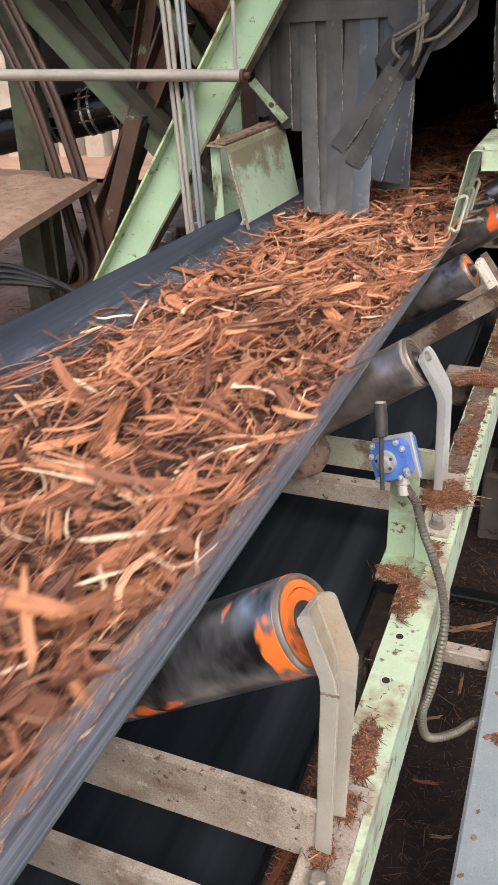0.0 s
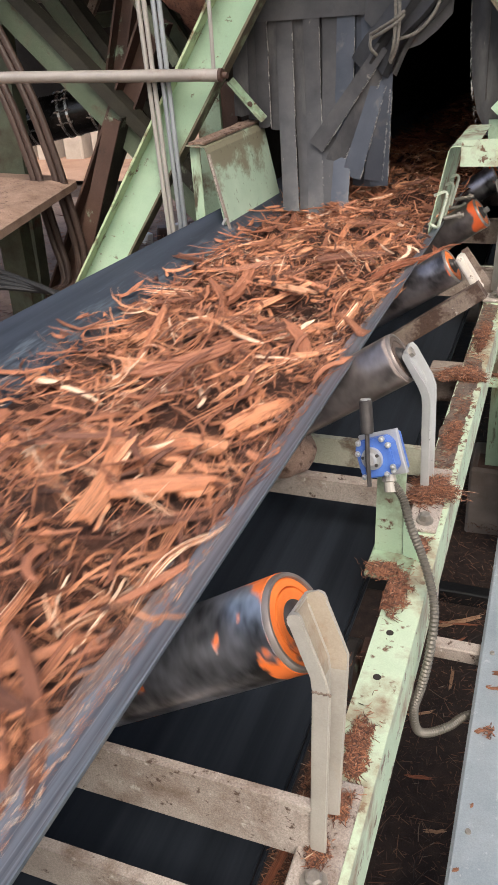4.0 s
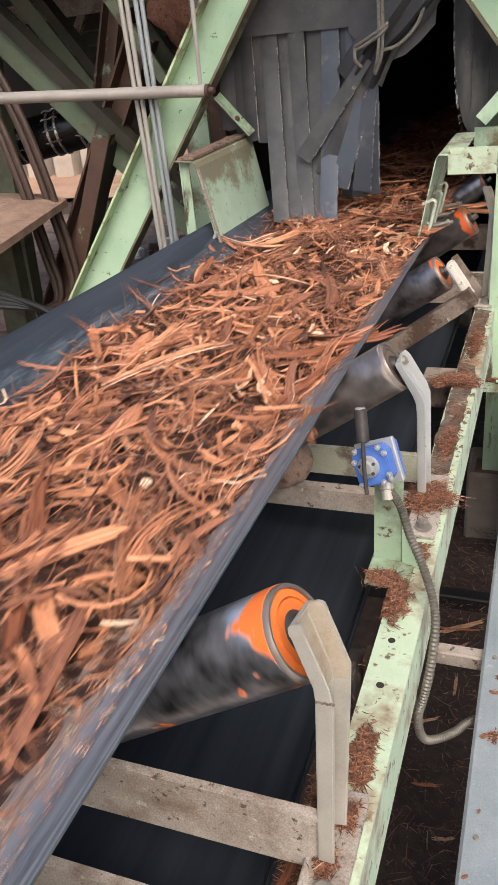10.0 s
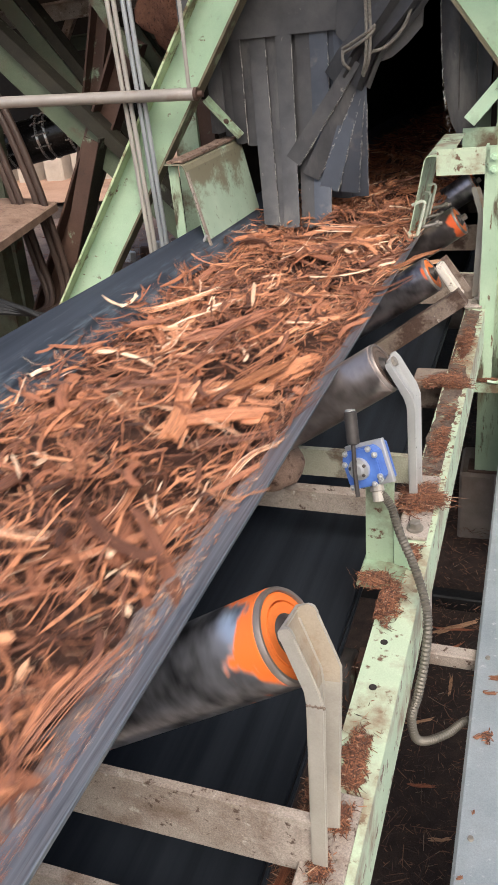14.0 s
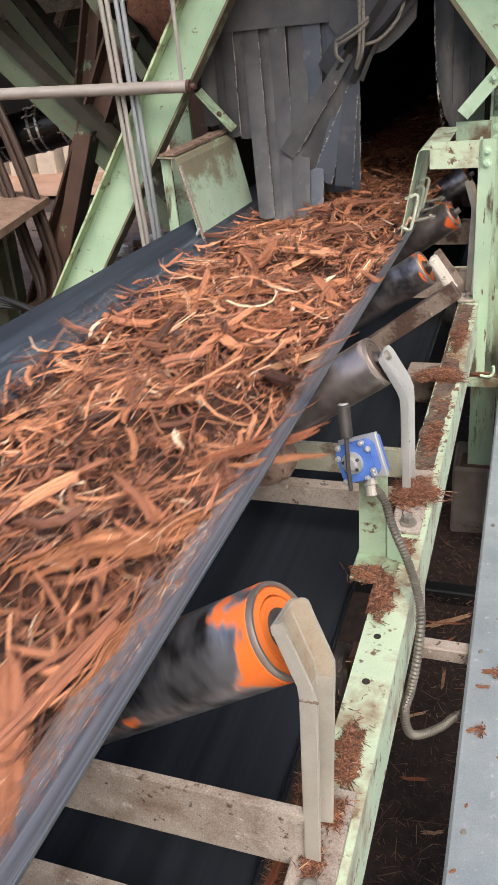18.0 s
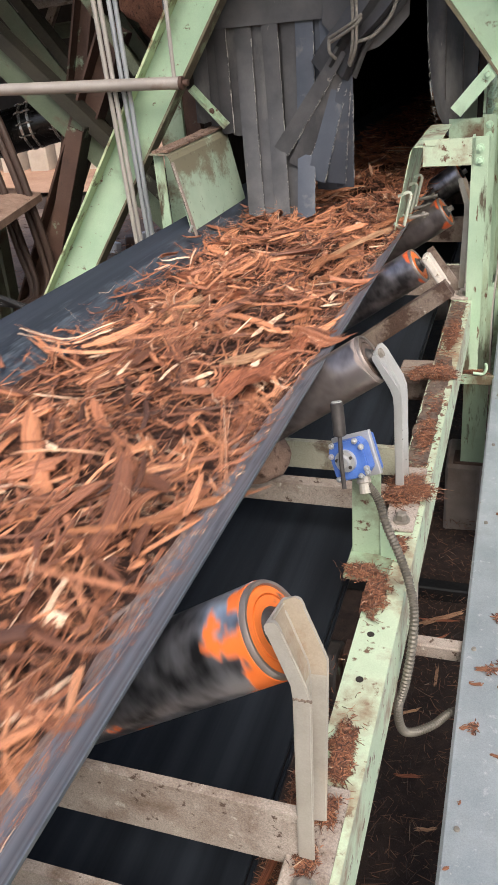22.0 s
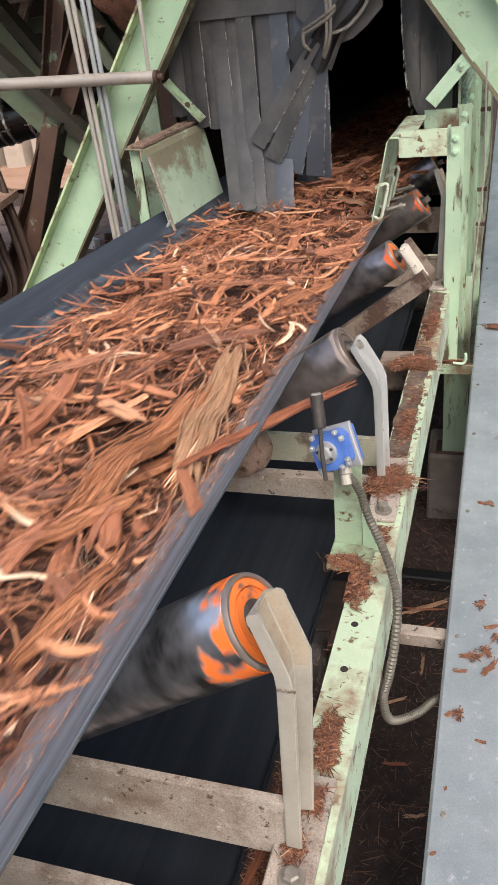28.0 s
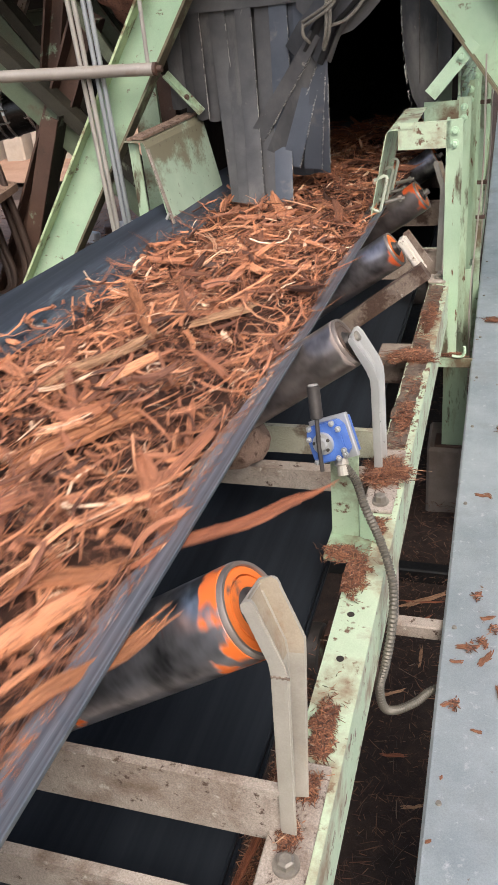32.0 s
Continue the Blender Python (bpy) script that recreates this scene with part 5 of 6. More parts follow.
def build_background():
    def beam(name, p0, p1, w, f, m, label, u=(0, 0, 1), group="background braces"):
        bm = bmesh.new(); prism(bm, channel(w, f, 0.012), p0, p1, u)
        tagged(link(name, bm, m), label, "beam", group)
    for p0, p1, w, lab in (((-3.0, 3.32, 1.42), (-1.55, 3.3, -0.03), 0.155, "grimy green diagonal beam with a mossy flange coloured as shaded"), ((-2.75, 3.75, 1.28), (-1.75, 3.75, -0.08), 0.13, "dull green diagonal beam with shade-coloured flange further back")):
        th = thing("diagonal_beam", lab, "beam", "background braces")
        o = V(0.045, 0, 0.045)
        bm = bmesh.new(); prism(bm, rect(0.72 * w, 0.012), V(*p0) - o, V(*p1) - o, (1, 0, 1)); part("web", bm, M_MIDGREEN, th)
        # flange darkened by its colour, as the shadowed side of the beam
        bm = bmesh.new(); prism(bm, rect(0.42 * w, 0.10), V(*p0) + o * 0.72, V(*p1) + o * 0.72, (1, 0, 1)); part("flange", bm, M_SHADEFLANGE, th, "mossy flange with shade in its colour")
    beam("diagonal_beam", (-1.76, 3.40, 0.86), (-2.66, 3.40, -0.66), 0.14, 0.10, M_RUSTY, "rusty brown diagonal channel beam", (1, 0, 0))
    th = thing("diagonal_beam", "brown diagonal beam with remnants of green paint", "beam", "background braces")
    p0, p1 = V(-1.992, 3.2, 0.426), V(-2.45, 3.2, -0.62)
    bm = bmesh.new(); prism(bm, rect(0.085, 0.012), p0, p1, (1, 0, 0)); part("face", bm, M_RUSTY, th)
    # this side's shade is in its colour too
    bm = bmesh.new(); prism(bm, rect(0.012, 0.12), p0 + V(0.040, 0.066, 0), p1 + V(0.040, 0.066, 0), (1, 0, 0)); part("side", bm, M_SHADEFLANGE, th, "side with shade put into its colour")
    beam("diagonal_beam", (-1.93, 3.65, 1.3), (-2.3, 3.65, 0.2), 0.11, 0.08, M_RUSTY, "rusty brown diagonal beam further back", (1, 0, 0))
    beam("cross_girder", (-4.6, 4.1, 0.98), (-1.3, 4.1, 1.08), 0.10, 0.06, M_BEAM, "dusty horizontal girder under the deck")
    beam("cross_girder", (-4.6, 4.5, 0.80), (-1.3, 4.5, 0.92), 0.09, 0.06, M_OLDGREEN, "grimy green horizontal girder under the deck")
    beam("diagonal_beam", (-2.75, 4.2, 0.75), (-2.30, 4.2, 1.40), 0.05, 0.04, M_BEAM, "slim diagonal angle under the deck", (1, 0, 0))
    beam("steel_column", (-3.10, 3.66, GROUND), (-2.96, 3.66, 1.33), 0.19, 0.10, M_OLDGREEN, "grimy green column behind the dusty ledge", (1, 0, 0), "steel columns")
    beam("diagonal_beam", (-2.2, 4.3, 0.9), (-1.2, 4.3, -0.6), 0.12, 0.07, M_OLDGREEN, "dark green diagonal beam behind the trestle", (1, 0, 1))
    # ledge with dust
    th = thing("dust_ledge", "plank ledge heaped with pinkish brown dust", "ledge")
    bm = bmesh.new()
    q = [(-3.6, 1.6), (-1.93, 1.86), (-2.03, 2.16), (-2.30, 3.24), (-2.52, 3.40), (-3.6, 3.60)]
    vs = [[bm.verts.new((x, y, z)) for x, y in q] for z in (0.072, 0.108)]
    bm.faces.new(vs[0][::-1]); bm.faces.new(vs[1])
    for k in range(6):
        bm.faces.new((vs[0][k], vs[0][(k + 1) % 6], vs[1][(k + 1) % 6], vs[1][k]))
    part("plank", bm, M_PLANK, th)
    bm = bmesh.new()
    rows = []
    for i in range(36):
        f = i / 35
        row = []
        for k in range(31):
            y = 1.96 + 1.32 * k / 30
            x = -1.995 - 0.262 * (y - 2.02) - 0.025 * noise.noise((y * 9, 3, 0)) - 0.012 * noise.noise((y * 31, 7, 0)) - 1.3 * f
            row.append((x, y, 0.1085 + (0.026 + 0.022 * noise.noise((x * 5, y * 5, 2)) + 0.014 * noise.noise((x * 14, y * 14, 5)) + 0.007 * noise.noise((x * 34, y * 34, 9))) * min(1, i / 2.5, k / 3, (30 - k) / 3)))
        rows.append(row)
    sheet(bm, rows, 0.004, (0, 0, -1)); part("dust_cover", bm, M_LEDGEDUST, th, "heap of fine brown dust", smooth=True)
    bm = bmesh.new(); prism(bm, channel(0.15, 0.09), (-2.66, 3.0, GROUND), (-2.62, 3.0, 0.072), (1, 0, 0)); part("post", bm, M_OLDGREEN, th)
    # bent brown pipes
    for k, dx in enumerate((0.0, 0.045, -0.14, -0.10)):
        bm = bmesh.new()
        pts = [(-2.75 + dx, 3.2, 1.15), (-2.50 + dx, 3.18, 0.60), (-2.40 + dx, 3.17, 0.25), (-2.36 + dx, 3.16, 0.05), (-2.315 + dx, 3.15, -0.2), (-2.30 + dx * 0.8, 3.13, -0.34), (-2.34 + dx * 0.5, 3.1, -0.43), (-2.46 + dx * 0.3, 3.05, -0.47)]
        tube(bm, smooth_path(pts, 6), 0.019, 10)
        tagged(link("bent_pipe", bm, M_PIPEBROWN, True), "dusty brown bent hydraulic pipe", "pipe", "bent brown pipes")
    # black hose with band clamps
    th = thing("clamped_hose", "thick black rubber sleeve held by bright band clamps", "hose")
    a, b = V(-4.4, 3.8, 0.10), V(-2.2, 4.25, 0.46)
    bm = bmesh.new(); tube(bm, [a, a.lerp(b, 0.5), b], 0.135, 24); part("sleeve", bm, M_SLEEVE, th, smooth=True)
    d = (b - a).normalized()
    for f in (0.53, 0.555, 0.60, 0.625, 0.70, 0.725, 0.79, 0.812, 0.91, 0.93):
        p = a.lerp(b, f)
        bm = bmesh.new(); lathe(bm, ((-0.008, 0.137), (-0.008, 0.1425), (0.008, 0.1425), (0.008, 0.137)), p, d, 24); part("band", bm, M_BUCKLE, th)
        for ang in (112, 140, 168, 196):
            u = V(0, 0, 1).cross(d).normalized(); w = d.cross(u)
            o = u * math.cos(radians(ang)) + w * math.sin(radians(ang))
            bm = bmesh.new(); tube(bm, [p + o * 0.143 - d * 0.026, p + o * 0.154 - d * 0.010, p + o * 0.154 + d * 0.010, p + o * 0.143 + d * 0.026], 0.0055, 6); part("buckle", bm, M_BUCKLE, th, "bright steel buckle")
    # heap of bark on the deck behind the trestle
    th = thing("bark_heap", "heap of reddish bark dust on the deck edge", "heap", kind="stuff", at=(-1.34, 3.40, 0.88))
    bm = bmesh.new()
    bmesh.ops.create_icosphere(bm, subdivisions=4, radius=1)
    for v in bm.verts:
        r = 1 + 0.18 * noise.noise(v.co * 2.2) + 0.06 * noise.noise(v.co * 9)
        v.co = V(v.co.x * 0.36 * r, v.co.y * 0.25 * r, v.co.z * 0.30 * r + 0.14)
    part("mound", bm, M_REDDUST, th, smooth=True)
    bm = bmesh.new(); prism(bm, rect(0.05, 0.02), (-2.05, 3.15, 1.40), (-1.58, 3.15, 0.66), (0, 0, 1))
    part("deck_edge", bm, M_OLDGREEN, th, "worn green edge strip under the heap")
    bpy.data.objects["deck_edge"].location = (1.34, -3.40, -0.88)
    # loose cables beside the belt
    for k in range(4):
        bm = bmesh.new()
        up = 0.03 * k
        tube(bm, smooth_path([(-2.6, 1.75 + 0.03 * k, -0.16 - up), (-2.2, 1.82, -0.08 + up), (-1.95, 1.88 + 0.02 * k, -0.03 + 0.6 * up), (-1.72, 1.93, -0.045 + 0.3 * up), (-1.58, 1.97 - 0.015 * k, -0.075), (-1.48, 2.0, -0.13 - up), (-1.45, 2.0, -0.5)], 8), 0.012, 8)
        tagged(link("loose_cable", bm, M_BLACK, True), "loose black cable looped beside the belt", "cable", "loose cables")
    rng = random.Random(8)
    for k in range(5):
        bm = bmesh.new()
        box(bm, -0.07, 0.07, -0.05, 0.05, 0, 0.12, 0.012); jitter(bm, 0.02, 6, k)
        ob = tagged(link("scrap_bag", bm, M_WHITE if k % 2 == 0 else M_RUSTY, True), "crumpled white and brown scrap on the ground", "scrap", "scrap on the ground")
        ob.matrix_basis = pose(-3.75 + 0.10 * k, 6.5 + 0.2 * k, GROUND + 0.05, rng.uniform(0, 40), 0, rng.uniform(0, 180))


# ---- bark ----
def load_height(u):
    """Height of the bed over the belt's frame for u from 0 (far edge) to 1 (near edge)."""
    return 0.205 + 0.045 * u + 0.028 * math.sin(math.pi * u) ** 0.8


LOAD_L, LOAD_R = -0.845, -0.214
SEG = 1.4


def ribbons(rng, n, place, length, width, heading, rings=7, cols=8, wave=0.5, curl=0.6):
    """Torn strips of bark, closed all round: curved in plan, bowed, twisted, hollow across, ragged at both ends."""
    vs, fs = [], []
    half = cols // 2
    for _ in range(n):
        c = Vector(place(rng))
        L, W = length(rng), width(rng)
        a, e, ro = heading(rng), rng.gauss(0.02, 0.17), rng.gauss(0, 0.42)
        turn, arch, twist = rng.gauss(0, wave), rng.gauss(-0.1, wave * 0.8), rng.gauss(0, 0.5)
        hollow, T = rng.uniform(-0.2, curl) * W, W * rng.uniform(0.10, 0.2) + 0.0006
        rag = [[rng.uniform(0, 0.28) for _ in range(half)] for _ in (0, 1)]
        tip = rng.uniform(0.25, 0.9), rng.uniform(0.15, 0.8)
        k = len(vs)
        pts, p = [], V(0, 0, 0)
        for i in range(rings):
            f = i / (rings - 1) - 0.5
            ai, ei, ri = a + turn * f * 2, e + arch * f, ro + twist * f
            d = V(math.cos(ai) * math.cos(ei), math.sin(ai) * math.cos(ei), math.sin(ei))
            s = V(-math.sin(ai), math.cos(ai), 0)
            u = d.cross(s)
            pts.append((f, p.copy(), d, s * math.cos(ri) + u * math.sin(ri), u * math.cos(ri) - s * math.sin(ri)))
            p += d * (L / (rings - 1))
        mid = pts[rings // 2][1]
        for i, (f, q, d, s, u) in enumerate(pts):
            narrow = 1 - (1 - tip[0 if f < 0 else 1]) * abs(2 * f) ** 2.5
            for j in range(cols):
                top = j < half
                b = (j if top else cols - 1 - j)
                x = b / (half - 1) - 0.5
                o = c + q - mid + s * (x * W * narrow) + u * ((T * 0.5 if top else -T * 0.5) - hollow * 2 * x * x + (0.0016 if b % 2 else -0.001))
                if i == 0:
                    o += d * (rag[0][b] * L)
                elif i == rings - 1:
                    o -= d * (rag[1][b] * L)
                vs.append(o)
        for i in range(rings - 1):
            for j in range(cols):
                m = (j + 1) % cols
                fs.append((k + i * cols + j, k + i * cols + m, k + (i + 1) * cols + m, k + (i + 1) * cols + j))
        fs += [tuple(k + j for j in range(cols))[::-1], tuple(k + (rings - 1) * cols + j for j in range(cols))]
    return vs, fs


def ribbon_grain(rings, cols, wide, n):
    half = cols // 2
    one = [(i * 0.03, wide * ((j if j < half else cols - 1 - j) / (half - 1)), 0) for i in range(rings) for j in range(cols)]
    return np.tile(np.array(one, dtype=np.float32), (n, 1))


def with_tone(rng, grain, n, verts, low=0.0, high=1.0):
    """Gives each of n pieces one tone, kept in the third coordinate; the load is darker in some patches and paler in others."""
    g = grain.reshape(n, -1, 3)
    for i in range(n):
        p = verts[i * g.shape[1]]
        g[i, :, 2] = min(max(rng.uniform(low, high) + 0.42 * noise.noise((p.x * 5.5, p.y * 4.5, low * 7)), 0.0), high)
    return g.reshape(-1, 3)


def bundles(rng, n, place, length, width, heading, strands=(7, 13), wave=0.5):
    """Stringy strips: each a sheaf of torn fibres that follow one curve, spread a little and end at different lengths."""
    vs, fs, gs = [], [], []
    for _ in range(n):
        c, L, W, a, e = Vector(place(rng)), length(rng), width(rng), heading(rng), rng.gauss(0.0, 0.14)
        turn, arch, roll, tone = rng.gauss(0, wave), rng.gauss(-0.1, 0.35), rng.gauss(0, 0.4), min(max(rng.uniform(0.25, 0.9) + 0.3 * noise.noise((c.x * 5.5, c.y * 4.5, 0)), 0.1), 0.93)
        m = rng.randint(*strands)
        for q in range(m):
            x = (q / (m - 1) - 0.5) * W + rng.gauss(0, 0.08) * W
            splay, f0, f1 = rng.gauss(0, 0.06), -0.5 + 0.3 * rng.random() ** 2, 0.5 - 0.3 * rng.random() ** 2
            w = W / m * rng.uniform(0.5, 1.5)
            k, p = len(vs), V(0, 0, 0)
            lift = rng.uniform(-0.5, 0.5) * w + 0.002
            t = min(max(tone + rng.gauss(0, 0.10), 0), 1)
            for i in range(7):
                f = f0 + (f1 - f0) * i / 6
                ai, ei = a + turn * f * 2 + splay * f * 3, e + arch * f
                s = V(-math.sin(ai), math.cos(ai), 0)
                # the curve is followed from the middle in closed form
                mid = a + turn * f + splay * f * 1.5
                o = c + V(math.cos(mid) * math.cos(e), math.sin(mid) * math.cos(e), math.sin(e + arch * f * 0.5)) * (f * L)
                s = s * math.cos(roll) + V(0, 0, 1) * math.sin(roll)
                o += s * (x + splay * f * L * 0.3) + V(0, 0, lift)
                g = w * (0.35 if i in (0, 6) else 0.5)
                vs += [o + s * g, o + V(0, 0, g * 0.8), o - s * g]
                gs += [(i * 0.03, 0.003, t), (i * 0.03, 0.0015, t), (i * 0.03, 0.0, t)]
            for i in range(6):
                for j in range(3):
                    fs.append((k + 3 * i + j, k + 3 * i + (j + 1) % 3, k + 3 * i + 3 + (j + 1) % 3, k + 3 * i + 3 + j))
    return vs, fs, np.array(gs, dtype=np.float32)


def bark_segment(seed):
    rng = random.Random(seed)
    vs, fs = [], []
    nx, ny = 26, 50
    def bed(x, y):
        u = (x - LOAD_L) / (LOAD_R - LOAD_L)
        h = load_height(min(max(u, 0), 1))
        h += 0.052 * noise.noise((x * 5, y * 4, seed * 3.7)) + 0.040 * noise.noise((x * 13, y * 10, seed))
        return h
    def side(y):
        return 0.05 * noise.noise((y * 3.2, seed * 2.1, 5)) - 0.006
    def wing(x):
        return BELT_R[1] + 0.008 - (BELT_R[0] - x) * 0.65 if x > -0.5 else BELT_L[1] - (x - BELT_L[0]) * 0.62
    for j in range(ny + 1):
        y = -SEG / 2 + SEG * j / ny
        edge = 0.035 * noise.noise((y * 4, seed * 1.3, 0))
        for i in range(nx + 1):
            u = i / nx
            x = LOAD_L + edge + (LOAD_R + 0.022 + 0.014 * noise.noise((y * 22, seed, 8)) - LOAD_L + 0.6 * side(y) - edge) * u
            z = max(bed(x, y) - 0.036, wing(x) + 0.003)
            if i in (0, nx):
                z -= 0.012
            vs.append(V(x, y, z) + V(0.013 * y, 0, -0.025 * y))
    for j in range(ny):
        for i in range(nx):
            a = j * (nx + 1) + i
            fs.append((a, a + 1, a + nx + 2, a + nx + 1))
    # the bed's dark colour supplies the shade between the pieces
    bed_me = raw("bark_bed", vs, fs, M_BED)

    def place(r):
        x = r.uniform(LOAD_L - 0.01, LOAD_R + 0.012) if r.random() < 0.85 else r.gauss((LOAD_L + LOAD_R) / 2, 0.2)
        y = r.uniform(-SEG / 2, SEG / 2)
        x = min(max(x, LOAD_L - 0.03), LOAD_R + 0.02)
        if x > LOAD_R + side(y) + 0.01:
            x = r.uniform(LOAD_L, LOAD_R + side(y) + 0.012)
        return V(x, y, max(bed(x, y) - 0.016, wing(x) + 0.006) + r.uniform(-0.012, 0.014)) + V(0.013 * y, 0, -0.025 * y)
    def high(r):
        return place(r) + V(0, 0, 0.012)
    def head(r):
        return math.pi / 2 + r.gauss(0, 0.75)
    any_way = lambda r: r.uniform(0, math.tau)
    kinds = []
    def add(n, made, grain, low=0.0, high=1.0):
        kinds.append((made[0], made[1], with_tone(rng, grain, n, made[0], low, high)))
    add(2500, fibres(rng, 2500, place, lambda r: r.uniform(0.012, 0.05) if r.random() < 0.65 else r.uniform(0.05, 0.11), lambda r: r.uniform(0.0009, 0.0034), 0.5, 0.38, bend=0.6, fine=True), grain_of(3, 3, 0.002, 2500), 0.05, 0.9)
    add(30, ribbons(rng, 30, high, lambda r: r.uniform(0.12, 0.30), lambda r: r.uniform(0.016, 0.036), head, 8, 12, 0.32, 0.6), ribbon_grain(8, 12, 0.030, 30), 0.2, 0.85)
    add(300, ribbons(rng, 300, high, lambda r: r.uniform(0.04, 0.17), lambda r: r.uniform(0.005, 0.015), head, 6, 6, 0.6), ribbon_grain(6, 6, 0.012, 300), 0.0, 0.97)
    add(170, ribbons(rng, 170, place, lambda r: r.uniform(0.015, 0.05), lambda r: r.uniform(0.007, 0.020), any_way, 4, 6, 0.3), ribbon_grain(4, 6, 0.012, 170))
    add(180, ribbons(rng, 180, high, lambda r: r.uniform(0.09, 0.24), lambda r: r.uniform(0.0014, 0.004), head, 8, 4, 1.1), ribbon_grain(8, 4, 0.003, 180), 0.15, 0.93)
    add(2600, fibres(rng, 2600, high, lambda r: r.uniform(0.012, 0.06), lambda r: r.uniform(0.0004, 0.0012), 0.7, 0.45, bend=0.8, fine=True), grain_of(3, 3, 0.002, 2600), 0.3, 1.0)
    add(600, fibres(rng, 600, place, lambda r: r.uniform(0.04, 0.13), lambda r: r.uniform(0.002, 0.006), 0.35, 0.36, head, 0.5), grain_of(4, 4, 0.005, 600))
    kinds.append(bundles(rng, 60, high, lambda r: r.uniform(0.10, 0.30), lambda r: r.uniform(0.008, 0.026), head, (8, 13), 0.3))
    vv, ff = [], []
    for v, f, _ in kinds:
        k = len(vv)
        vv += v
        ff += [tuple(i + k for i in q) for q in f]
    for p in vv:
        x = p.x - 0.013 * p.y
        floor = BELT_R[1] + (x - BELT_R[0]) * 0.65 + 0.010 if x > BELT_R[0] else max(wing(x), 0.12) + 0.002
        p.z = max(p.z, floor - 0.025 * p.y + 0.0015 * noise.noise(p * 90))
    grain = np.concatenate([g for _, _, g in kinds])
    return bed_me, raw("bark_fibres", vv, ff, M_BARK, grain)


def fines_segment(seed):
    """A thin layer of crushed fines, and crumbs, on the belt's near flank."""
    rng = random.Random(seed)
    def on_flank(a, y, h):
        return V(FLANK_EDGE[0] - a, 0, FLANK_EDGE[1] - 0.672 * a + h) + FLANK * y
    vs, fs = [], []
    rows, cols = 90, 6
    for j in range(rows + 1):
        y = -SEG / 2 + SEG * j / rows
        q = SEG / 2 - abs(y)
        edge = 0.044 + 0.016 * noise.noise((y * 4, seed * 1.7, 0)) * min(1, q * 8) + 0.012 * noise.noise((y * 30, seed, 4))
        for i in range(cols + 1):
            f = i / cols
            vs.append(on_flank(0.15 + (edge - 0.15) * f, y, (0.0045 + 0.003 * noise.noise((f * 9, y * 40, seed))) * (1 - f ** 4) - 0.002 * f ** 4))
    for j in range(rows):
        for i in range(cols):
            a = j * (cols + 1) + i
            fs.append((a, a + 1, a + cols + 2, a + cols + 1))
    layer = raw("fines_layer", vs, fs, M_FINES)
    def crumb(r):
        y = r.uniform(-SEG / 2, SEG / 2)
        return on_flank(0.125 - 0.096 * r.random() ** 0.75 + 0.010 * noise.noise((y * 4, seed * 1.7, 0)), y, 0.004)
    n = 2400
    v, f = fibres(rng, n, crumb, lambda r: r.uniform(0.0015, 0.006) if r.random() < 0.92 else r.uniform(0.008, 0.022), lambda r: r.uniform(0.0005, 0.0017), 0.4, 0.1, lambda r: math.pi / 2 + r.gauss(0, 0.7), fine=True)
    return layer, raw("crumbs", v, f, M_BARK, with_tone(rng, grain_of(3, 3, 0.002, n), n, v, 0.4, 1.0))


def build_fines(carried):
    kinds = [fines_segment(31 + k) for k in range(4)]
    for n in range(20):
        th = thing("bark_fines", "fine crushed bark strewn along the belt's edge", "bark", "bark on the belt", "stuff")
        for name, me in zip(("fines_layer", "crumbs"), kinds[(n * 3 + n // 4) % 4]):
            ob = new(name, me)
            ob.parent = th
        carried.append((th, -1.4 + SEG * n))


def build_load(carried):
    kinds = [bark_segment(11 + k) for k in range(6)]
    order = (0, 3, 1, 4, 2, 5, 1, 0, 4, 3, 5, 2, 0, 1, 3, 2, 4, 5, 0, 3)
    for n, k in enumerate(order):
        y = -1.4 + SEG * n
        th = thing("bark_load", "moving bed of shredded reddish bark on the belt", "bark", "bark on the belt", "stuff")
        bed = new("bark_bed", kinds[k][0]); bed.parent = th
        fib = new("bark_fibres", kinds[k][1]); fib.parent = th
        carried.append((th, y))


